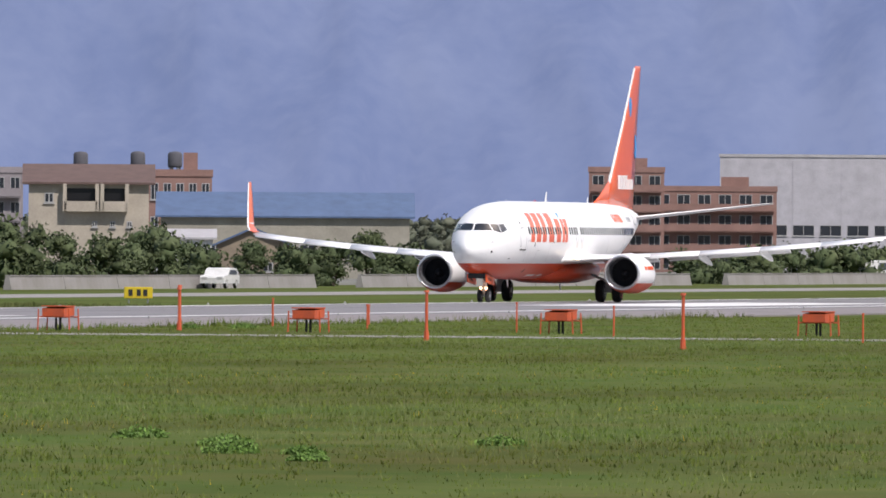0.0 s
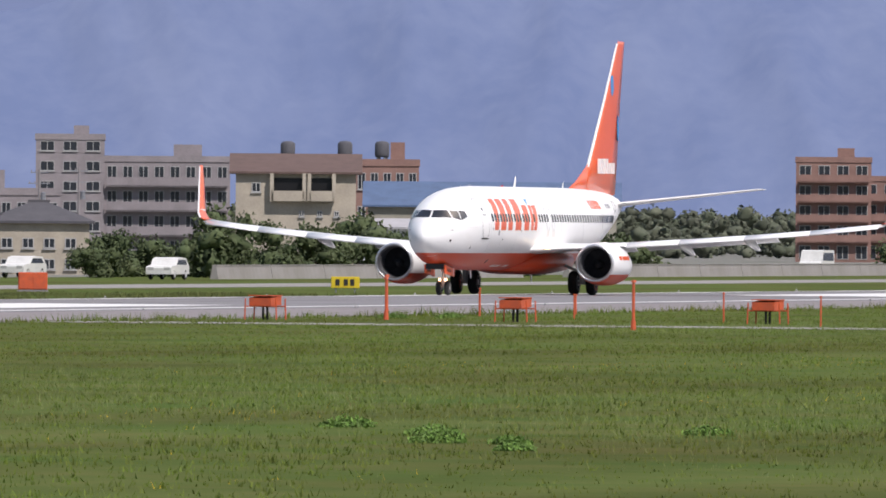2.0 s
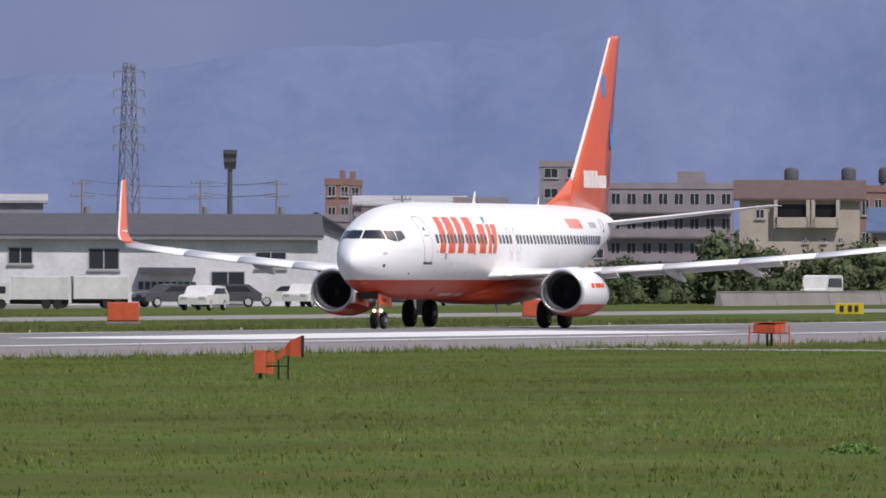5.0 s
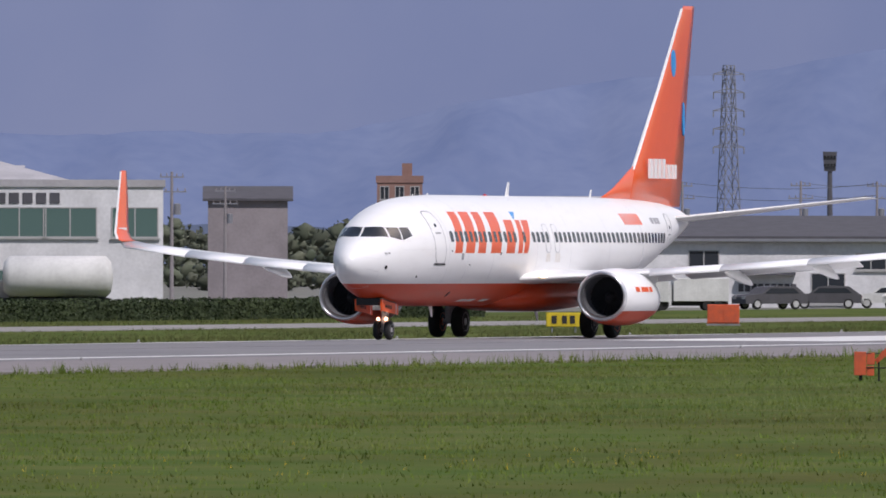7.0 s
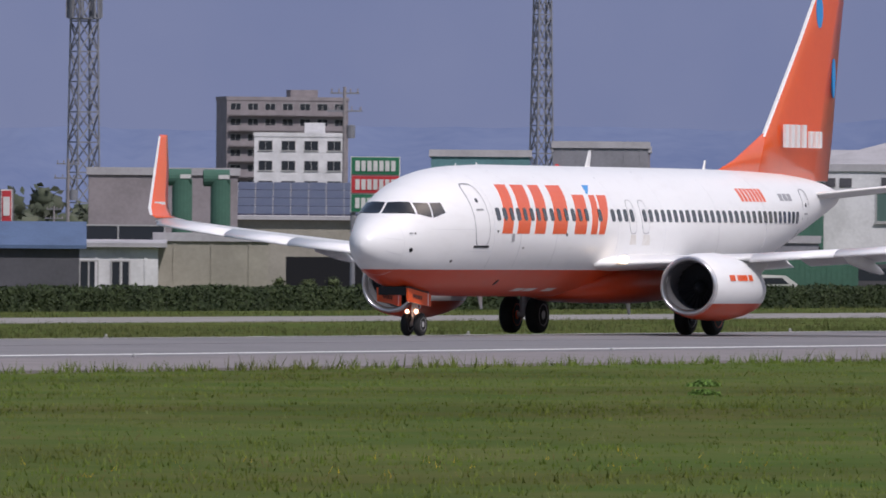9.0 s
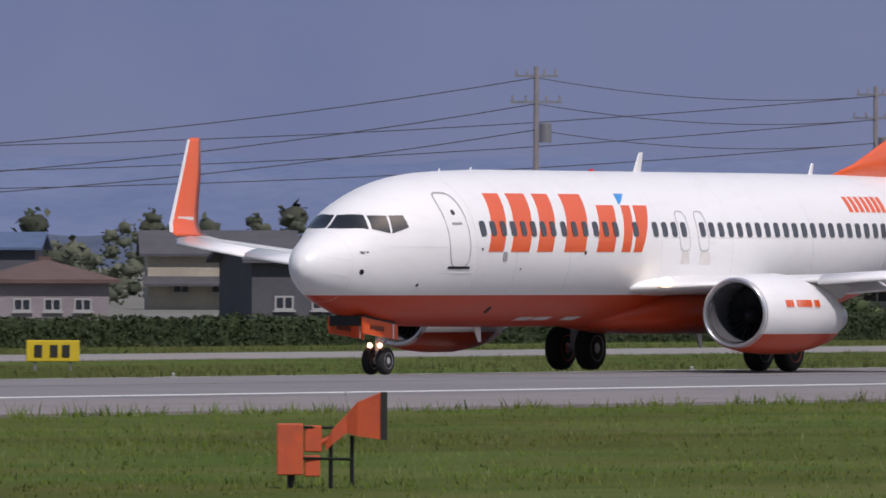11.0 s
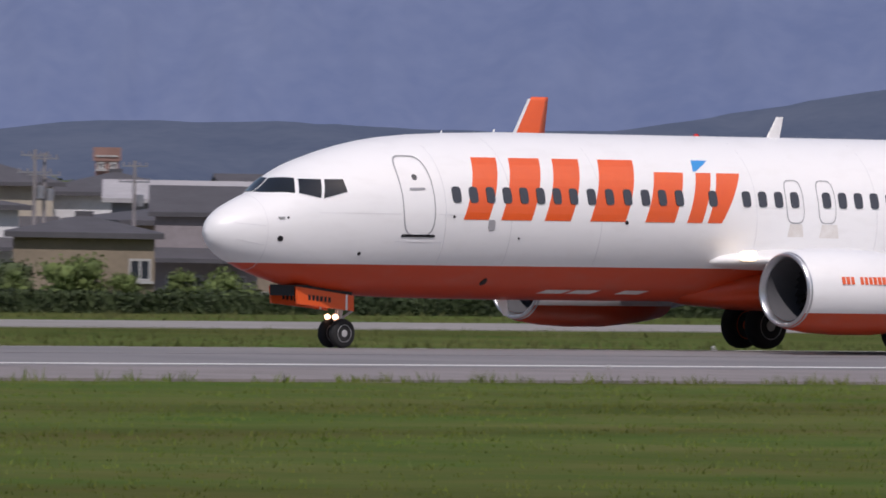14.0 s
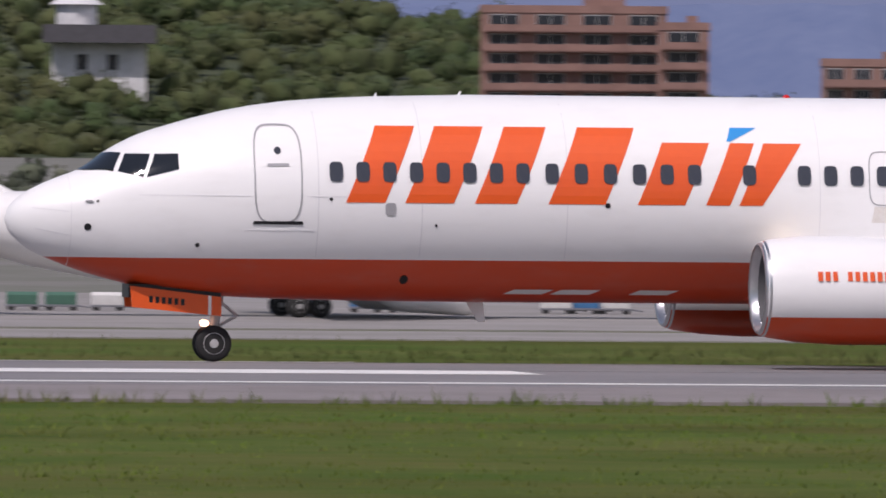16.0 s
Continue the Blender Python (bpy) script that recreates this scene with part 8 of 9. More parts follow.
house(284.4, 420.0, -25, 7.0, 6.4, 4.0, 0.8, W_BLUSH, R_BROWN, "front", ((0.233, 0.3, 0.9758394382438936, 0.7504228277703839), (0.5, 0.3, 0.9758394382438936, 0.7504228277703839), (0.767, 0.3, 0.9758394382438936, 0.7504228277703839)), "greyish house with a brown tiled roof near the hedge", 0.5, False)
house(217.3, 290.0, -24, 8.2, 7.3, 4.2, 1.3, W_DARK, R_GREY, "side", ((0.233, 0.3, 0.9758394382438936, 0.7504228277703839), (0.5, 0.3, 0.9758394382438936, 0.7504228277703839), (0.767, 0.3, 0.9758394382438936, 0.7504228277703839)), "dark timber house with a grey tiled roof near the hedge", 0.5, True)
house(269.3, 420.0, -19, 7.4, 8.4, 3.7, 1.2, W_WHITE, R_BLUE, "side", ((0.233, 0.3, 0.9758394382438936, 0.7504228277703839), (0.5, 0.3, 0.9758394382438936, 0.7504228277703839), (0.767, 0.3, 0.9758394382438936, 0.7504228277703839)), "white house with a blue metal roof near the hedge", 0.5, False)
house(230.5, 350.0, -30, 7.6, 6.6, 3.3, 1.2, W_BLUSH, R_BLUE, "hip", ((0.233, 0.3, 0.9758394382438936, 0.7504228277703839), (0.5, 0.3, 0.9758394382438936, 0.7504228277703839), (0.767, 0.3, 0.9758394382438936, 0.7504228277703839)), "greyish house with a blue metal roof near the hedge", 0.5, False)
house(253.3, 420.0, -15, 7.1, 6.6, 4.0, 1.0, W_BLUSH, R_GREY, "side", ((0.233, 0.3, 0.9758394382438936, 0.7504228277703839), (0.5, 0.3, 0.9758394382438936, 0.7504228277703839), (0.767, 0.3, 0.9758394382438936, 0.7504228277703839)), "greyish house with a grey tiled roof near the hedge", 0.5, False)
house(172.9, 240.0, -16, 8.8, 8.0, 2.8, 1.0, W_CREAM, R_GREY, "hip", ((0.233, 0.3, 0.9758394382438936, 0.7504228277703839), (0.5, 0.3, 0.9758394382438936, 0.7504228277703839), (0.767, 0.3, 0.9758394382438936, 0.7504228277703839)), "cream house with a grey tiled roof near the hedge", 0.5, False)
house(153.0, 205.0, -20, 8.7, 9.0, 4.1, 1.1, W_GREY, R_GREY, "side", ((0.233, 0.3, 0.9758394382438936, 0.7504228277703839), (0.5, 0.3, 0.9758394382438936, 0.7504228277703839), (0.767, 0.3, 0.9758394382438936, 0.7504228277703839)), "grey house with a grey tiled roof near the hedge", 0.5, False)
house(148.3, 205.0, -17, 7.0, 8.4, 3.8, 1.0, W_CREAM, R_BLUE, "front", ((0.233, 0.3, 0.9758394382438936, 0.7504228277703839), (0.5, 0.3, 0.9758394382438936, 0.7504228277703839), (0.767, 0.3, 0.9758394382438936, 0.7504228277703839)), "cream house with a blue metal roof near the hedge", 0.5, False)
house(410.0, 105.6, -57.1, 3.3, 6.0, 3.24, 0.92, W_DARK, R_GREY, "front", ((0.22, 0.3, 0.44, 0.36), (0.5, 0.3, 0.44, 0.36), (0.78, 0.3, 0.44, 0.36)), "dark timber house with a grey gable roof", 0.22, True)
house(409.8, 101.6, -57.4, 2.7, 6.0, 2.89, 0.79, W_TAN, R_GREY, "front", ((0.29, 0.5, 0.33, 0.3), (0.71, 0.5, 0.33, 0.3)), "tan house with grey gables", 0.18, True)
house(410.4, 98.6, -57.7, 2.9, 6.0, 2.79, 0.33, W_GREY, R_GREY, "side", ((0.2, 0.15, 0.52, 0.33),), "grey clad house with a low roof", 0.20, False)
house(409.7, 109.6, -56.7, 3.2, 6.0, 3.22, 0.63, W_DARK, R_GREY, "side", (), "dark house with a grey tiled roof", 0.22, False)
hall(475.4, 143.8, -57.4, 3.8, 14, 3.61, 0.72, W_DARK, R_GREY, "large barn with a dark roof", (), None, None, None, 0)
utility_pole(472.9, 150.0, -37, 8.1)
utility_pole(413.1, 110.0, -37, 6.7)
utility_pole(418.0, 110.0, -37, 6.8)
utility_pole(489.0, 150.0, -38, 6.6)
utility_pole(472.1, 150.0, -37, 6.3)
utility_pole(477.6, 150.0, -37, 5.9)
tree(388.3, 95.0, 2.36, 1.21, "round", 338, "rounded dark green bush behind the airfield fence", None, 520)
tree(393.7, 92.0, 1.95, 0.71, "round", 345, "rounded dark green bush behind the airfield fence", None, 520)
house(380.2, 113.8, -54.2, 3.5, 6.0, 3.32, 0.84, W_DARK, R_GREY, "front", ((0.29, 0.4, 0.5, 0.38), (0.71, 0.4, 0.5, 0.38)), "dark house with a wide grey gable", 0.24, True)
house(379.8, 107.7, -54.7, 5.3, 6.0, 2.51, 1.74, W_TAN, R_GREY, "hip", ((0.62, 0.45, 0.93, 0.82), (0.25, 0.2, 0.7, 0.7)), "cream house with a broad grey hipped roof", 0.36, False)
house(372.0, 111.8, -53.8, 2.5, 6.0, 2.81, 0.62, W_GREY, R_GREY, "side", (), "grey house with a tiled roof", 0.17, False)
lattice_tower(808.8, 420.0, 16.6, 1.9, 0.6, "tall steel power pylon", 3, None, None, -29, None, 0.06)
lattice_tower(1169.4, 600.0, 19.0, 1.6, 1.2, "lattice mobile phone mast with a head of aerials", 0, (15.8, 19.0, 1.0), None, -32, None, 0.06)
utility_pole(453.4, 170.0, -54, 6.6)
utility_pole(455.0, 170.0, -54, 7.1)
utility_pole(456.7, 170.0, -54, 6.4)
utility_pole(458.5, 170.0, -54, 6.4)
utility_pole(473.9, 170.0, -55, 6.3)
utility_pole(461.8, 170.0, -54, 6.0)
tree(349.9, 95.0, 3.13, 0.68, "cone", 352, "tall dark green conifer beside a house", None, 520)
tree(351.7, 95.0, 2.97, 0.69, "round", 359, "broadleaf tree with dense green leaves", None, 520)
tree(353.7, 95.0, 2.58, 0.98, "round", 366, "rounded dark green bush behind the airfield fence", None, 520)
tree(356.5, 95.0, 2.47, 0.99, "round", 373, "rounded dark green bush behind the airfield fence", None, 520)
tree(361.2, 95.0, 2.36, 0.80, "round", 380, "broadleaf tree with dense green leaves", None, 520)
tree(364.7, 95.0, 3.46, 0.90, "round", 387, "broadleaf tree with dense green leaves", None, 520)
tree(359.1, 92.0, 1.97, 0.79, "round", 394, "rounded dark green bush behind the airfield fence", None, 520)
house(337.1, 105.9, -51.6, 4.1, 6.0, 2.60, 1.70, W_PINK, R_BROWN, "front", ((0.38, 0.82, 0.28, 0.41), (0.72, 0.45, 1.01, 0.74), (0.3, 0.5, 0.74, 0.6)), "pale pink house with a wide front gable", 0.28, False)
house(324.2, 99.9, -51.2, 4.1, 6.0, 2.48, 0.74, W_BLUSH, R_GREY, "hip", ((0.62, 0.35, 0.54, 0.41), (0.2, 0.3, 0.54, 0.45)), "grey house with a dark hipped roof", 0.28, True)
house(373.3, 131.9, -51.9, 2.6, 6.0, 3.52, 0.87, W_BROWN, R_BROWN, "side", (), "far house with a red-brown roof", 0.18, False)
water_tower(611.6, 300.0, 10.2, 0.58, R_RED)
block(599.2, 302.8, -52.2, 1.2, 9, 8, 0.96, 2, W_BROWN, "narrow far brown tower block", False, None, False)
tree(315.3, 94.0, 3.08, 0.57, "cone", 401, "tall dark green conifer beside a house", None, 520)
tree(314.1, 94.0, 2.31, 0.57, "round", 408, "broadleaf tree with dense green leaves", None, 520)
tree(316.6, 92.0, 1.76, 0.86, "round", 415, "rounded dark green bush behind the airfield fence", None, 520)
tree(318.0, 92.0, 1.67, 0.58, "round", 422, "rounded dark green bush behind the airfield fence", None, 520)
tree(322.8, 92.0, 1.74, 0.97, "round", 429, "rounded dark green bush behind the airfield fence", None, 520)
utility_pole(403.5, 160.0, -52, 5.8)
utility_pole(398.0, 160.0, -51, 5.3)
utility_pole(396.9, 160.0, -51, 5.2)
house(284.6, 100.0, -47.7, 3.1, 6.0, 2.32, 0.49, W_BEIGE, R_METAL, "side", (), "plain beige shed with a pale roof", 0.21, False)
house(294.4, 102.0, -48.4, 4.1, 6.0, 2.77, 1.04, W_BLUSH, R_GREY, "hip", ((0.42, 0.85, 0.86, 0.27), (0.2, 0.1, 0.72, 0.59), (0.36, 0.1, 0.45, 0.72)), "greyish pink house with a steep dark roof", 0.28, False)
house(314.1, 127.0, -47.7, 4.3, 6.0, 2.84, 0.45, W_GREY, R_RED, "side", (), "house with a long red tiled roof", 0.29, False)
house(303.6, 114.0, -48.0, 1.3, 6.0, 2.21, 0.52, W_GREY, R_BLUE, "side", (), "small house with a bright blue roof", 0.09, False)
house(278.2, 98.0, -47.4, 2.0, 6.0, 1.93, 0.75, W_DARK, R_GREY, "side", (), "grey house with white eaves", 0.13, True)
tree(280.3, 93.0, 2.08, 0.66, "round", 436, "broadleaf tree with dense green leaves", None, 520)
tree(272.4, 92.0, 1.28, 0.74, "round", 443, "rounded dark green bush behind the airfield fence", None, 520)
tree(277.8, 91.0, 1.16, 0.56, "round", 450, "rounded dark green bush behind the airfield fence", None, 520)
# Haze over the red mast is painted as a pale pink.
lattice_tower(1151.1, 800.0, 29.5, 0.4, 0.3, "tall thin red radio mast with haze painted as pale pink", 0, None, W_PINK, -25, None, 0.03)
car(281.7, 90.0, -48, M_SIGNGREEN, "pale green car behind the hedge", False)
utility_pole(360.6, 170.0, -48, 3.8)
utility_pole(362.3, 170.0, -48, 4.0)
utility_pole(366.5, 170.0, -48, 3.7)
house(260.7, 114.2, -43.9, 5.4, 6.0, 2.55, 1.20, W_CREAM, R_TERRA, "side", ((0.9, 0.3, 0.73, 0.73),), "long house with a terracotta tiled roof", 0.37, False)
tree(247.2, 98.0, 4.67, 1.21, "cone", 457, "tall dark green conifer beside a house", None, 1400)
tree(241.1, 97.0, 3.63, 1.70, "round", 464, "broadleaf tree with fresh bright green leaves", M_FRESH, 1500)
tree(242.6, 95.0, 2.78, 1.15, "round", 471, "broadleaf tree with fresh bright green leaves", M_FRESH, 1100)
tree(244.6, 94.0, 1.52, 0.74, "round", 478, "rounded dark green bush behind the airfield fence", None, 520)
tree(246.6, 94.0, 1.71, 0.74, "round", 485, "rounded dark green bush behind the airfield fence", None, 520)
house(279.8, 127.1, -44.5, 2.4, 6.0, 3.27, 0.49, W_TAN, R_BROWN, "hip", ((0.5, 0.4, 0.42, 0.31),), "tan house with a brown roof", 0.16, False)
house(245.3, 91.4, -44.5, 2.1, 4.0, 0.63, 0.69, W_GREY, R_GREY, "front", (), "small grey garden shed with a gable", 0.14, False)
utility_pole(316.1, 170.0, -44, 5.8)
utility_pole(314.6, 170.0, -44, 5.0)
utility_pole(309.3, 170.0, -44, 4.3)
utility_pole(323.0, 170.0, -45, 4.8)
house(203.9, 100.3, -38.7, 4.5, 6.0, 2.20, 0.61, W_TAN, R_GREY, "hip", ((0.9, 0.35, 0.7, 0.7),), "tan house with a dark hipped roof and white eaves", 0.31, False)
house(225.3, 120.3, -39.2, 3.5, 6.0, 2.78, 0.84, W_BLUSH, R_GREY, "side", ((0.185, 0.1, 0.51, 0.47), (0.395, 0.1, 0.51, 0.47), (0.605, 0.1, 0.51, 0.47), (0.815, 0.1, 0.51, 0.47)), "long house with a weathered grey tiled roof", 0.24, True)
house(250.3, 152.3, -39.1, 5.3, 6.0, 3.12, 0.62, W_GREY, R_METAL, "side", (), "pale-roofed house in the back row", 0.36, False)
block(336.1, 263.5, -38.8, 1.1, 9, 7, 0.66, 2, W_BROWN, "narrow far red-brown tower", False, None, False)
tree(197.6, 93.0, 1.54, 1.33, "round", 492, "low fresh green shrub beside the hedge", M_FRESH, 520)
tree(201.4, 92.0, 1.17, 0.80, "round", 499, "low fresh green shrub beside the hedge", M_FRESH, 520)
tree(203.2, 92.0, 1.12, 1.07, "round", 506, "low fresh green shrub beside the hedge", M_FRESH, 520)
tree(198.9, 92.0, 1.08, 0.62, "round", 513, "low fresh green shrub beside the hedge", M_FRESH, 520)
tree(195.2, 93.0, 1.19, 0.71, "round", 520, "low fresh green shrub beside the hedge", M_FRESH, 520)
utility_pole(201.6, 100.0, -39, 4.9)
utility_pole(202.0, 100.0, -39, 4.8)
utility_pole(205.7, 100.0, -39, 4.6)
house(167.6, 106.5, -32.7, 3.5, 6.0, 2.10, 0.74, W_CREAM, R_GREY, "front", ((0.5, 0.3, 0.55, 0.47),), "pale house with a grey gable", 0.24, False)
house(166.1, 112.5, -32.1, 2.6, 6.0, 2.15, 0.53, W_BLUSH, R_BROWN, "hip", (), "house with a brown tiled roof", 0.18, False)
house(174.8, 122.5, -32.3, 2.1, 6.0, 1.83, 0.40, W_GREY, R_GREY, "side", (), "low house with a grey roof", 0.14, False)
board_sign(255.5, 240.0, -33, 2.0, 3.0, 4.5, "rooftop sign with a red panel on a white board", (M_SIGNWHITE, M_SIGNRED), 1)
block(328.5, 303.7, -35.1, 1.5, 9, 9, 0.83, 2, W_TAN, "far tan tower block", False, None, False)
block(331.5, 303.7, -35.3, 3.9, 9, 6, 0.99, 6, W_BLUSH, "far grey block of flats", False, None, False)
tree(154.2, 94.0, 1.75, 0.93, "round", 527, "rounded dark green bush behind the airfield fence", None, 520)
tree(155.6, 94.0, 2.02, 1.02, "round", 534, "broadleaf tree with dense green leaves", None, 520)
tree(157.2, 94.0, 2.20, 0.94, "round", 541, "broadleaf tree with dense green leaves", None, 520)
tree(159.2, 94.0, 1.88, 0.77, "round", 548, "broadleaf tree with dense green leaves", None, 520)
tree(160.5, 94.0, 1.64, 0.94, "round", 555, "rounded dark green bush behind the airfield fence", None, 520)
tree(161.7, 94.0, 1.48, 0.77, "round", 562, "rounded dark green bush behind the airfield fence", None, 520)
utility_pole(201.5, 170.0, -32, 4.1)
utility_pole(203.1, 170.0, -32, 3.4)
utility_pole(205.7, 170.0, -32, 3.9)
utility_pole(213.7, 170.0, -33, 7.1)
timber_house = house(119.6, 104.7, -25.1, 5.6, 6.0, 2.71, 1.18, W_BEIGE, R_BROWN, "front", ((0.52, 0.84, 0.56, 0.62), (0.42, 0.5, 0.93, 0.93), (0.68, 0.5, 0.93, 0.93), (0.2, 0.52, 0.74, 0.62), (0.32, 0.08, 0.86, 0.99), (0.6, 0.08, 1.36, 0.86)), "cream timber-framed house with brown gables", 0.38, False)
for z0, z1 in ((1.12, 1.24), (2.28, 2.38), (2.66, 2.78)):
    part("timber_beam", box(-2.8, 2.8, -3.05, -3.0, z0, z1), M_TIMBER, timber_house, "dark horizontal timber beam")
for u in (-2.74, -1.3, 0.12, 1.6, 2.74):
    part("timber_post", box(u - 0.05, u + 0.05, -3.045, -3.0, 0.0, 2.66), M_TIMBER, timber_house, "dark timber post")
part("verandah_roof", loft([[(-2.9, -3.9, 1.0), (2.9, -3.9, 1.0), (2.9, -3.02, 1.16), (-2.9, -3.02, 1.16)], [(-2.9, -3.9, 1.06), (2.9, -3.9, 1.06), (2.9, -3.02, 1.22), (-2.9, -3.02, 1.22)]]), R_BROWN, timber_house)
house(124.9, 122.7, -24.7, 3.8, 6.0, 2.62, 0.69, W_GREY, R_GREY, "side", (), "house with a long grey roof", 0.26, False)
board_sign(162.0, 190.0, -25, 0.9, 3.7, 6.1, "tall dark blue vertical sign on a building", (M_SIGNBLUE,), 1)
block(166.3, 198.1, -25.4, 1.5, 9, 7, 0.79, 3, W_WHITE, "slim white office tower", False, None, False)
block(161.0, 184.1, -25.5, 2.4, 9, 4, 0.97, 4, W_DARK, "dark glazed office block", False, None, False)
tree(110.1, 92.0, 1.12, 0.88, "round", 569, "rounded dark green bush behind the airfield fence", None, 520)
tree(111.3, 92.0, 1.05, 0.64, "round", 576, "rounded dark green bush behind the airfield fence", None, 520)
tree(117.3, 92.0, 1.03, 0.56, "round", 583, "rounded dark green bush behind the airfield fence", None, 520)
block(251.3, 705.8, -16.6, 11.7, 12, 8, 1.29, 6, W_BROWN, "orange-brown apartment block with stacked balconies", True, None, False)
hall(76.6, 118.7, -16.6, 3.5, 14, 2.71, 0.00, W_SLATE, R_METAL, "grey clad two-storey store", ((0.75, 0.6, 1.4, 1.0),), None, None, None, 6)
block(210.2, 504.3, -17.9, 10.3, 9, 4, 1.45, 9, W_SLATE, "long pale concrete block", False, None, False)
block(226.9, 564.3, -17.7, 3.3, 9, 5, 1.46, 3, W_BLUSH, "grey block behind the roofs", False, None, False)
block(235.6, 564.3, -18.2, 2.6, 9, 5, 1.47, 3, W_WHITE, "pale block behind the roofs", False, None, False)
tree(71.8, 94.0, 1.75, 0.83, "round", 590, "broadleaf tree with dense green leaves", None, 520)
tree(72.8, 94.0, 1.54, 0.68, "round", 597, "rounded dark green bush behind the airfield fence", None, 520)
tree(82.2, 130.0, 3.29, 0.75, "round", 604, "broadleaf tree with dense green leaves", None, 520)
utility_pole(92.0, 150.0, -17, 6.8)
house(73.1, 97.9, -17.0, 2.1, 6.0, 0.76, 0.30, W_DARK, R_GREY, "side", (), "dark low roof behind the hedge", 0.15, False)
gatehouse(77.5, 74.0, -19, 1.4, 0.6)
block(188.0, 906.9, -10.2, 15.8, 14, 9, 1.66, 4, W_BROWN, "reddish-brown apartment block with long balconies", True, None, False)
block(193.6, 885.9, -10.6, 4.3, 12, 8, 1.68, 1, W_BROWN, "reddish-brown apartment wing with balconies", True, None, False)
block(203.8, 854.4, -11.4, 9.0, 9, 6, 1.73, 4, W_BROWN, "brown apartment block with balconies", True, None, False)
hilltop_villa(310.6, 2040.0, -8, 18.9, 22.1)
parked_airliner(22.2, 85.0)
ground_cart(36.7, 94.0, -9, W_BLUE, "blue luggage cart standing on the far apron")
ground_cart(37.7, 94.0, -9, M_SIGNWHITE, "white luggage cart standing on the far apron")
ground_cart(41.7, 94.0, -10, M_SIGNWHITE, "white luggage cart standing on the far apron")
ground_cart(42.4, 94.0, -10, W_BLUE, "blue luggage cart standing on the far apron")
ground_cart(43.2, 94.0, -10, M_SIGNWHITE, "white luggage cart standing on the far apron")
ground_cart(27.8, 94.0, -8, W_GREEN, "dark green luggage cart standing on the far apron")
ground_cart(28.8, 94.0, -8, W_GREEN, "dark green luggage cart standing on the far apron")
ground_cart(30.0, 94.0, -8, M_SIGNWHITE, "white luggage cart standing on the far apron")


# ---- overhead cables of the town ----
def cable(a, b, sag, r=0.022):
    """One hanging cable between two fixing points."""
    bm = bmesh.new()
    n = 14
    pts = [Vector(a).lerp(Vector(b), k / n) - Vector((0, 0, sag * 4 * (k / n) * (1 - k / n))) for k in range(n + 1)]
    add_loft(bm, [[(q.x + r * math.cos(t), q.y + r * math.sin(t) * 0.5, q.z + r * math.sin(t)) for t in (0.5, 2.07, 3.64, 5.21)] for q in pts])
    tagged(mesh_object("overhead_cable", bm, M_BLACK), "thin dark overhead cable between poles", "cable", "overhead cables of the town")


for za, zb in ((7.3, 10.4), (6.2, 9.3), (5.6, 8.2)):
    cable((472.9, 150.0, za), (564.2, 131.3, zb), 0.8)
    cable((472.9, 150.0, za), (413.1, 110.0, za - 1.2), 0.5)
    cable((498.9, 113.7, zb), (564.2, 131.3, zb), 0.5)
    cable((498.9, 113.7, zb), (418.0, 110.0, za - 1.1), 0.7)
for za, zb in ((9.0, 9.2), (8.0, 8.2)):
    cable((1077.2, 190.0, za), (1131.4, 190.0, zb), 0.5)
    cable((1131.4, 190.0, zb), (1109.6, 190.0, zb), 0.3)


# ---- airfield equipment ----
def papi_unit(x, y):
    """An approach-angle light unit: orange housing with three lenses on a frame of legs."""
    root = tagged(empty("approach_light_unit", pose(x, y, -0.06, 0, 0, -8)), "weathered orange approach light box on a legged frame", "light unit", "approach light units in a row")
    root.scale = (0.72, 0.72, 0.74)
    b = part("housing", loft([[(-0.62, -0.55, 0.62), (-0.62, 0.55, 0.62), (-0.62, 0.55, 0.98), (-0.62, -0.55, 0.98)], [(0.62, -0.55, 0.66), (0.62, 0.55, 0.66), (0.62, 0.55, 1.08), (0.62, -0.55, 1.08)]]), M_SAFETY, root)
    part("lid", box(-0.66, 0.66, -0.58, 0.58, 1.06, 1.11), M_SAFETY, b)
    for v in (-0.36, 0.0, 0.36):
        part("lens", lathe([(0.62, 0.02), (0.64, 0.1), (0.60, 0.12)], (0, v, 0.84), 12), M_GLASS, b)
    for u in (-0.55, 0.55):
        for v in (-0.8, 0.8):
            part("leg", tube((u, v, 0), (u, v * 0.95, 0.95), 0.035, 0.035, 6), M_SAFETY, root)
        part("rail", tube((u, -0.8, 0.6), (u, 0.8, 0.6), 0.03, 0.03, 6), M_SAFETY, root)
    for u in (-0.25, 0.25):
        part("pedestal", tube((u, 0, 0), (u, 0, 0.63), 0.06, 0.06, 8), M_DARKMETAL, root)


def stake(x, y, h, tall):
    root = tagged(empty("marker_stake", pose(x, y, -0.06)), "slim weathered orange marker stake in the grass", "stake", "orange marker stakes")
    part("post", tube((0, 0, 0), (0, 0, h), 0.05 if tall else 0.03, 0.045 if tall else 0.028, 8), M_SAFETY, root)
    part("cap", tube((0, 0, h), (0, 0, h + 0.07), 0.09 if tall else 0.04, 0.07 if tall else 0.04, 8), M_SAFETY, root)
    if tall:
        part("base_sleeve", tube((0, 0, 0), (0, 0, 0.3), 0.09, 0.07, 8), M_SAFETY, root)


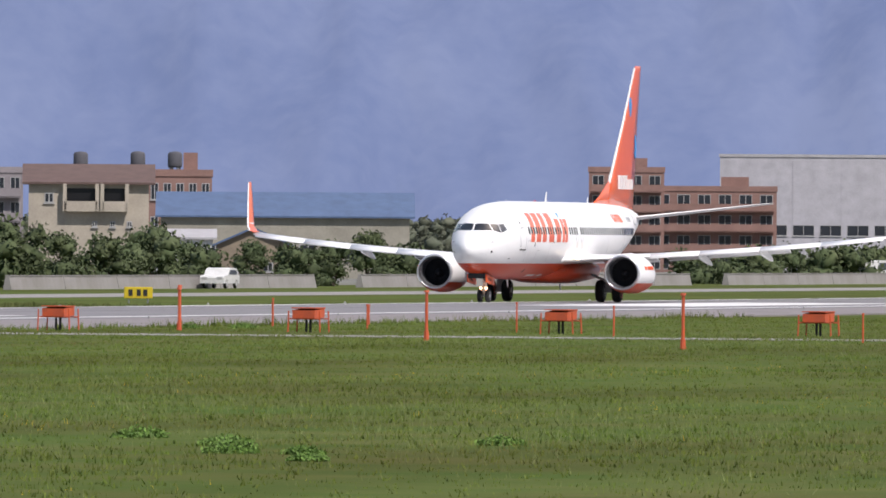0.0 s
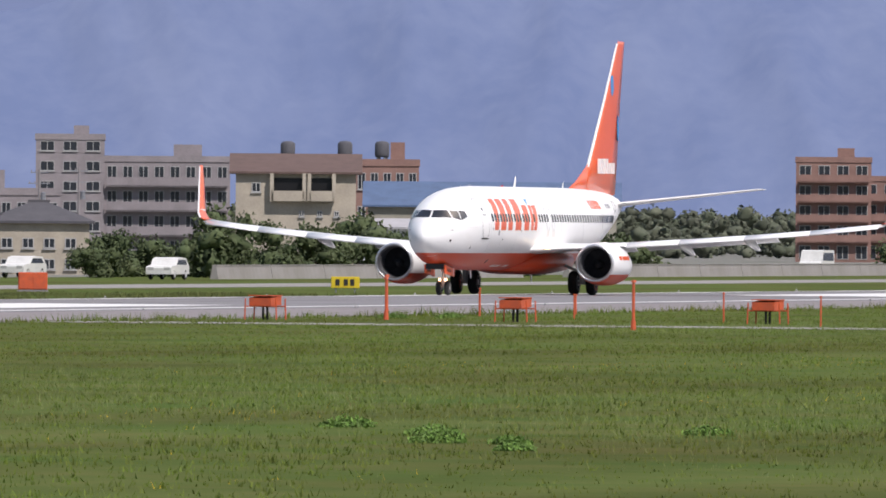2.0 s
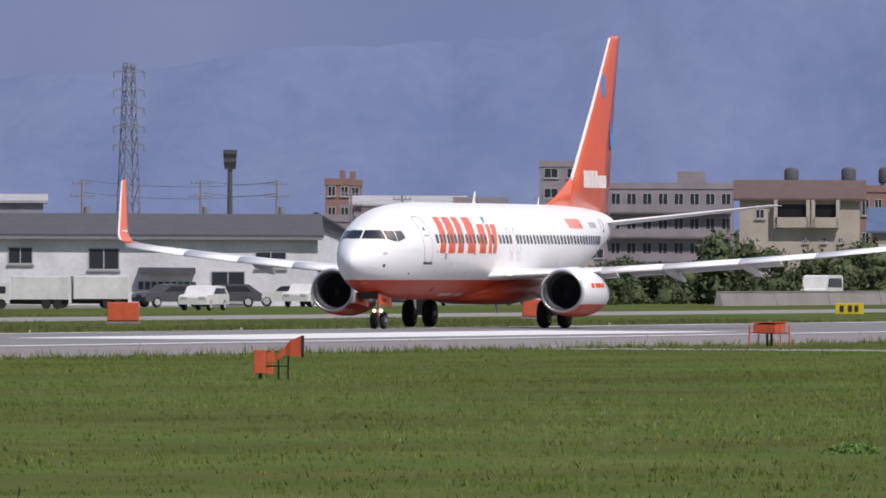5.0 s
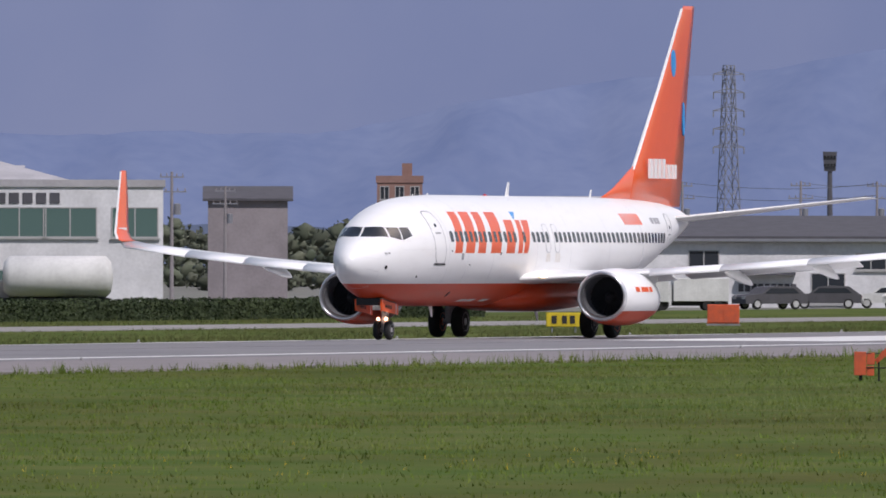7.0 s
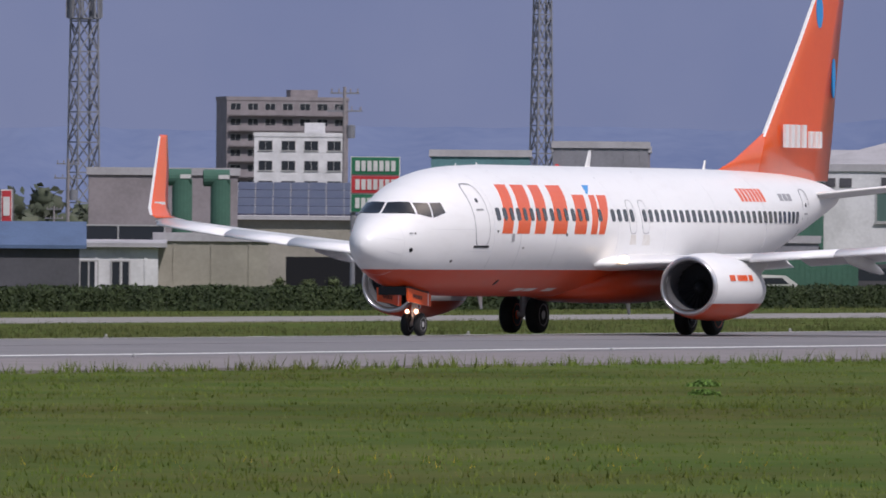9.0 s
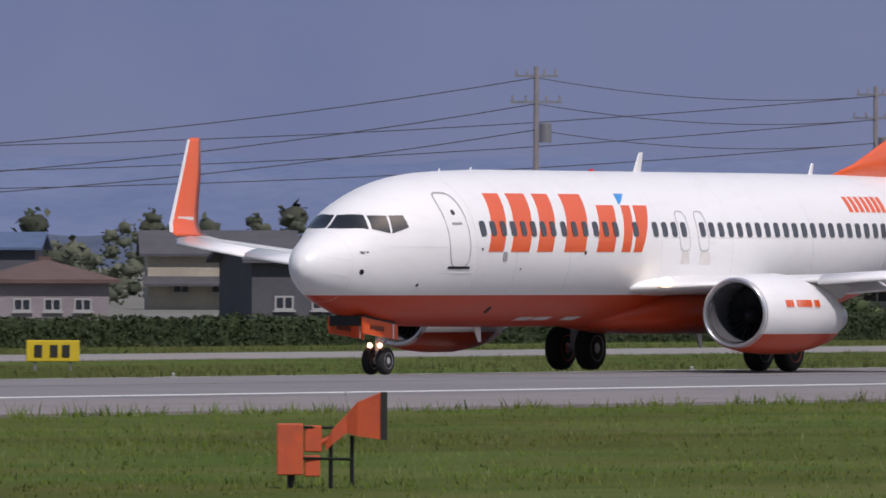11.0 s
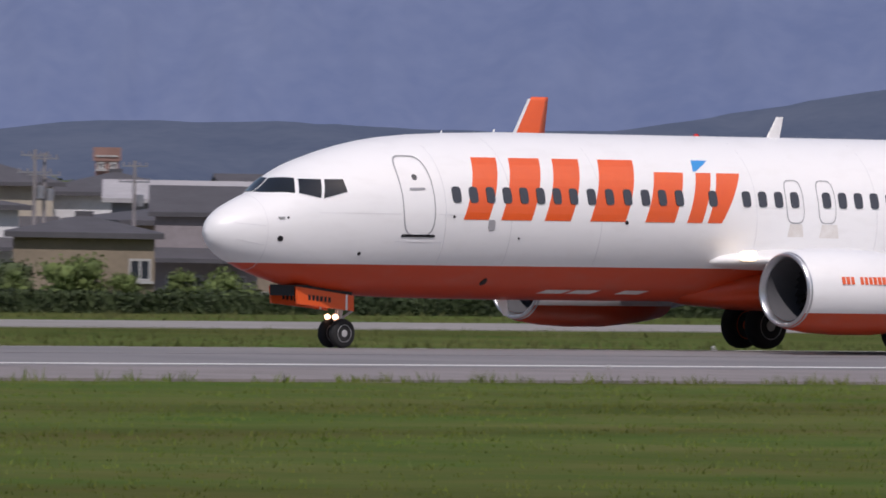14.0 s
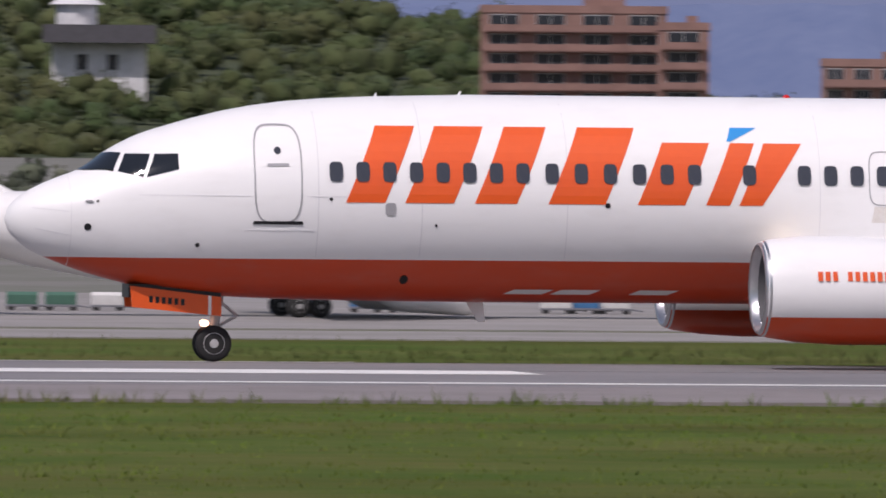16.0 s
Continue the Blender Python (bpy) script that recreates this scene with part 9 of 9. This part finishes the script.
def guidance_sign(x, y, rz):
    root = tagged(empty("guidance_sign", pose(x, y, BASE, 0, 0, rz)), "yellow airfield direction sign with black marks", "sign")
    part("board", box(-0.75, 0.75, -0.1, 0.1, 0.25, 0.85, 0.02), M_YELLOW, root)
    for u in (-0.42, 0.02, 0.36):
        part("lettering_bar", box(u - 0.11, u + 0.11, -0.125, -0.1, 0.38, 0.72), M_BLACK, root)
    for u in (-0.5, 0.5):
        part("leg", tube((u, 0, 0), (u, 0, 0.26), 0.04, 0.04, 8), M_STEEL, root)


def visibility_meter(x, y, rz, s):
    """Runway visibility sensor: cabinet, support rack and a hooded horn."""
    root = tagged(empty("visibility_sensor", pose(x, y, -0.06, 0, 0, rz)), "orange visibility sensor with a cabinet and hooded horn", "sensor", "visibility sensors by the runway")
    root.scale = (s, s, s)
    cab = part("cabinet", box(-0.72, -0.32, -0.2, 0.2, 0.2, 0.98, 0.015), M_SAFETY, root)
    part("cabinet_foot", tube((-0.5, 0, 0), (-0.5, 0, 0.2), 0.06, 0.06, 8), M_DARKMETAL, cab)
    part("side_box", box(-0.30, -0.04, -0.14, 0.14, 0.55, 0.95, 0.015), M_SAFETY, root)
    part("lower_box", box(-0.30, -0.06, -0.12, 0.12, 0.18, 0.5, 0.015), M_SAFETY, root)
    for z in (0.46, 0.93):
        part("rail", tube((-0.45, -0.16, z), (0.42, -0.05, z - 0.02), 0.022, 0.022, 6), M_DARKMETAL, root)
    for u in (0.1, 0.42):
        part("leg", tube((u, 0, 0), (u, 0, 0.8), 0.035, 0.03, 8), M_DARKMETAL, root)
    horn = part("horn", loft([[(u, s * math.cos(a), z + s * math.sin(a)) for a in [math.pi / 4 + 2 * math.pi * k / 4 for k in range(4)]] for u, z, s in ((0.02, 0.62, 0.08), (0.12, 0.78, 0.16), (0.34, 0.98, 0.2), (0.5, 1.05, 0.36), (0.85, 1.1, 0.5))]), M_SAFETY, root)
    part("hood_rim", box(0.85, 0.95, -0.38, 0.38, 0.74, 1.46), M_BLACK, horn)
    part("glass", box(0.82, 0.86, -0.30, 0.30, 0.82, 1.38), M_GLASS, horn)
    part("bracket", tube((0.1, 0, 0.78), (-0.2, 0, 0.6), 0.04, 0.04, 8), M_SAFETY, root)


def beacon_lamp(x, y, rz):
    root = tagged(empty("runway_guard_lamp", pose(x, y, -0.06, 0, 0, rz)), "round glass lamp on a weathered orange stand", "lamp")
    part("stand", loft([[(-0.2, -0.16, 0), (0.2, -0.16, 0), (0.2, 0.16, 0), (-0.2, 0.16, 0)], [(-0.14, -0.12, 0.42), (0.14, -0.12, 0.42), (0.14, 0.12, 0.42), (-0.14, 0.12, 0.42)]]), M_SAFETY, root)
    part("yoke", box(-0.24, 0.24, -0.04, 0.04, 0.42, 0.5), M_SAFETY, root)
    part("lamp_body", lathe([(-0.16, 0.03), (-0.16, 0.22), (-0.1, 0.25), (0.1, 0.22), (0.2, 0.1), (0.22, 0.02)], (0, 0, 0.72), 20, "y"), M_STEEL, root, "", True)
    part("lens", lathe([(-0.2, 0.02), (-0.19, 0.12), (-0.162, 0.21)], (0, 0, 0.72), 20, "y"), M_WINGREEN, root, "", True)


def orange_cabinet(x, y, rz):
    root = tagged(empty("equipment_cabinet", pose(x, y, BASE, 0, 0, rz)), "bright orange equipment cabinet on the far grass", "cabinet")
    part("body", box(-0.75, 0.75, -0.4, 0.4, 0.1, 1.0, 0.02), M_SAFETY, root)
    part("door", box(-0.7, -0.02, -0.43, -0.4, 0.16, 0.94), M_SAFETY, root)
    part("door", box(0.02, 0.7, -0.43, -0.4, 0.16, 0.94), M_SAFETY, root)
    part("plinth", box(-0.8, 0.8, -0.45, 0.45, 0, 0.1), M_POLE, root)


def edge_light(x, y, z):
    root = tagged(empty("edge_light", pose(x, y, z)), "small white runway edge light on a pale base", "light", "runway edge lights")
    root.scale = (0.7, 0.7, 0.7)
    part("base", lathe([(0, 0.16), (0.04, 0.16), (0.07, 0.08), (0.07, 0.01)], (0, 0, 0), 14, "z"), M_POLE, root)
    part("globe", lathe([(0.07, 0.06), (0.13, 0.07), (0.17, 0.06), (0.2, 0.03), (0.205, 0.01)], (0, 0, 0), 14, "z"), M_FRAME, root, "", True)


def weed(x, y, r, seed):
    rng = np.random.default_rng(seed)
    root = tagged(empty("weed_clump", pose(x, y, -0.07)), "leafy fresh green weed clump in the grass", "weeds", "weed clumps")
    n = 480
    a, q = rng.uniform(0, 2 * math.pi, n), np.sqrt(rng.random(n))
    pts = np.stack([r * 1.3 * q * np.cos(a), r * 1.3 * q * np.sin(a), r * 0.6 * rng.random(n) * (1.1 - q * 0.7)], 1)
    lv = leaf_mesh("leaves", pts, rng.uniform(0.02, 0.05, n), M_WEED, seed)
    lv.parent = root
    part("stem", tube((0, 0, 0), (0, 0, r * 0.6), 0.02, 0.01, 5), M_WEED, root)


M_WEED = material("weed_leaves", (0.10, 0.19, 0.03), 0.8, second=(0.14, 0.23, 0.045), scale=3, amount=0.7, island=0.4)
M_FLOWER = material("yellow_flowers", (0.45, 0.33, 0.02), 0.8, island=0.4)
papi_unit(446.0, -37.7)
papi_unit(446.0, -46.3)
papi_unit(446.0, -54.9)
papi_unit(446.0, -63.6)
stake(450.5, -40.7, 1.37, True)
stake(412.0, -58.5, 1.47, True)
stake(384.1, -72.7, 1.54, True)
stake(461.0, -38.0, 1.42, True)
stake(475.3, -37.7, 0.94, False)
stake(463.2, -44.1, 0.80, False)
stake(452.0, -52.0, 0.95, False)
stake(435.8, -59.0, 0.93, False)
stake(478.0, -37.0, 0.77, False)
stake(490.0, -37.6, 0.67, False)
stake(414.6, -71.6, 0.86, False)
guidance_sign(706.9, 28.0, -72)
guidance_sign(558.6, 28.0, -65)
guidance_sign(321.4, 32.0, -55)
visibility_meter(315.7, -60.5, -73, 0.72)
visibility_meter(142.4, -78.3, -60, 0.85)
beacon_lamp(15.5, -82.8, -10)
orange_cabinet(688.9, 40.0, -73)
orange_cabinet(618.5, 40.0, -73)
weed(194.9, -107.7, 0.33, 408)
weed(187.8, -110.6, 0.24, 540)
weed(202.5, -104.4, 0.34, 250)
weed(460.0, -38.5, 0.43, 290)
weed(462.0, -40.0, 0.41, 405)
weed(188.4, -109.4, 0.32, 1140)
weed(182.1, -112.1, 0.23, 1275)
weed(258.1, -54.9, 0.28, 405)
weed(243.8, -60.6, 0.24, 1250)
weed(198.2, -111.0, 0.29, 1140)
for k in range(26):
    edge_light(28 + 30.0 * k, -24.6, -0.03)
    edge_light(43 + 30.0 * k, 23.2, -0.42)

# concrete barrier, guard rails, service path
tagged(strip("service_path", 424.0, 431.0, [(-84, -0.045), (-36, -0.045)], M_CONCRETE, "pale gravel service path through the grass", 0.05, 4), kind="structure")
for k in range(60):
    bx0 = 620 + k * 14.0
    if bx0 < 880 or k % 9 == 7:
        continue
    bar = tagged(empty("road_barrier", pose(bx0, 84.0, BASE)), "pale weathered concrete road barrier section", "barrier", "road barrier sections")
    part("wall", loft([[(u, -0.3, 0), (u, 0.3, 0), (u, 0.12, 0.9), (u, -0.12, 0.9)] for u in (0.05, 13.9)]), M_CONCRETE, bar)
    for j in range(3):
        part("coping", box(0.1 + j * 4.6, 4.55 + j * 4.6, -0.16, 0.16, 0.9, 0.97), M_CONCRETE, bar)


def guard_rail(x0, x1, y):
    root = tagged(empty("guard_rail", pose(x0, y, BASE)), "low pale grey steel guard rail by the taxiway", "rail")
    part("beam", box(0, x1 - x0, -0.04, 0.04, 0.22, 0.34), R_METAL, root)
    n = int((x1 - x0) / 2)
    for k in range(n + 1):
        u = k * (x1 - x0) / n
        part("post", box(u - 0.05, u + 0.05, 0.04, 0.14, 0, 0.30), R_METAL, root)


guard_rail(99, 128, 72)
guard_rail(249, 264, 72)


M_TOWN = material("town_ground", (0.19, 0.18, 0.17), 0.95, second=(0.11, 0.12, 0.085), scale=0.06, amount=0.9, fine=0.7)
tagged(strip("town_ground", -700.0, 3200.0, [(99.0, -0.325), (2140.0, -0.325)], M_TOWN, "grey-brown yards and streets of the town", 0.02, 60), kind="structure")
tagged(strip("apron", -60.0, 64.0, [(64.5, -0.30), (132.0, -0.30)], M_CONCRETE, "pale weathered concrete apron beyond the taxiway", 0.05, 4), kind="structure")

# ---- grass: blades in tufts over the field beside the runway ----
def grass(name, n, xr, yr, hr, wr, mat, label, seed, blades=4, keep=None, base=-0.07):
    rng = np.random.default_rng(seed)
    x, y = rng.uniform(*xr, n), rng.uniform(*yr, n)
    # the field is a wedge that widens away from the runway's far end
    lim = np.interp(x, [-20, 60, 200, 560], [-118, -122, -124, -112])
    dens = 0.5 + 0.5 * np.sin(x * 0.11 + 2.2 * np.sin(y * 0.13)) * np.sin(y * 0.37 + 1.7 * np.sin(x * 0.05))
    ok = (y > lim) & (rng.random(n) < (0.35 + 0.65 * dens if keep is None else keep(x, y)))
    x, y = x[ok], y[ok]
    m = len(x)
    h = rng.uniform(*hr, m) * (0.75 + 0.5 * dens[ok])
    c = np.repeat(np.stack([x, y, np.full(m, base)], 1), blades, 0)
    h = np.repeat(h, blades) * rng.uniform(0.6, 1.15, m * blades)
    a = rng.uniform(0, 2 * math.pi, m * blades)
    o = rng.normal(0, 0.07, (m * blades, 2))
    lean = rng.normal(0, 0.35, (m * blades, 2)) * h[:, None]
    w = rng.uniform(*wr, m * blades)
    c[:, :2] += o
    d = np.stack([np.cos(a) * w, np.sin(a) * w, np.zeros(m * blades)], 1)
    tip = c + np.concatenate([lean, h[:, None]], 1)
    vs = np.stack([c - d, c + d, tip], 1).reshape(-1, 3)
    fs = np.arange(len(vs)).reshape(-1, 3)
    return tagged(raw_mesh(name, vs, fs, mat), label, "grass", kind="stuff")


grass("grass_tufts", 190000, (-25, 560), (-124, -35.2), (0.04, 0.11), (0.008, 0.018), M_BLADE, "uneven green grass tufts across the field", 11)
grass("tall_weeds", 7000, (-25, 560), (-37.2, -34.8), (0.12, 0.34), (0.010, 0.024), M_BLADE, "taller weeds along the runway's edge", 12, 5, lambda x, y: 0.35 + 0.3 * np.sin(x * 0.9) * np.sin(x * 0.23))
grass("dry_stalks", 26000, (-25, 560), (-124, -36), (0.06, 0.12), (0.006, 0.012), M_DRY, "reddish dry grass stalks in patches", 13, 3, lambda x, y: np.clip(np.sin(x * 0.07 + y * 0.11) * np.sin(y * 0.21 - x * 0.03) * 1.4 - 0.25, 0, 1))
# Seed heads thicken with x; their pale colour adds brightness to the far field.
grass("seed_heads", 100000, (-25, 560), (-124, -50), (0.07, 0.15), (0.005, 0.010), M_SEED, "pale seed heads above the grass, denser to brighten the far field", 14, 2, lambda x, y: np.clip(np.sin(x * 0.05 - y * 0.09) * 0.8 + 0.25, 0.08, 1) * np.clip((x - 90) / 120, 0.06, 1))
grass("yellow_flowers", 3500, (150, 400), (-116, -80), (0.06, 0.11), (0.006, 0.010), M_FLOWER, "small yellow flowers in the grass", 15, 2, lambda x, y: np.clip(np.sin(x * 0.04 + y * 0.2) - 0.4, 0.02, 1))
grass("far_grass", 50000, (-30, 700), (23.5, 48.5), (0.10, 0.24), (0.012, 0.03), M_FARBLADE, "dull green grass strip beyond the runway", 16, 3, None, -0.42)
grass("verge_grass", 15000, (66, 700), (62, 77), (0.10, 0.24), (0.012, 0.03), M_FARBLADE, "grass verge below the hedge", 17, 3, None, -0.35)


# road traffic beyond the field
ROAD_CAR = car(937.0, 82.5, 0, M_SIGNWHITE, "white car driving on the perimeter road")
ROAD_VAN = car(1195.0, 89.2, 0, M_SIGNWHITE, "white van driving on the perimeter road", True)


# ---- what moves ----
def motions():
    walk(JET, [
    (0.0, pose(663.746, 0, 0)),
    (1.0, pose(640.024, 0, 0)),
    (2.0, pose(614.053, 0, 0)),
    (3.0, pose(585.834, 0, 0)),
    (4.0, pose(555.367, 0, 0)),
    (5.0, pose(522.651, 0, 0)),
    (6.0, pose(487.687, 0, 0)),
    (7.0, pose(450.474, 0, 0)),
    (8.0, pose(411.013, 0, 0)),
    (9.0, pose(369.303, 0, 0)),
    (10.0, pose(325.345, 0, 0)),
    (11.0, pose(279.139, 0, 0)),
    (12.0, pose(230.684, 0, 0)),
    (13.0, pose(179.981, 0, 0)),
    (14.0, pose(127.029, 0, 0)),
    (15.0, pose(71.829, 0, 0)),
    (16.0, pose(14.381, 0, 0)),
    ])
    walk(ROAD_CAR, [(t, pose(937.0 - 34.0 * t, 82.5, BASE + 0.02)) for t in (0, 4, 8, 12, 16)])
    walk(ROAD_VAN, [(t, pose(1195.0 - 52.5 * t, 89.2, BASE + 0.02)) for t in (0, 4, 8, 12, 16)])


motions()
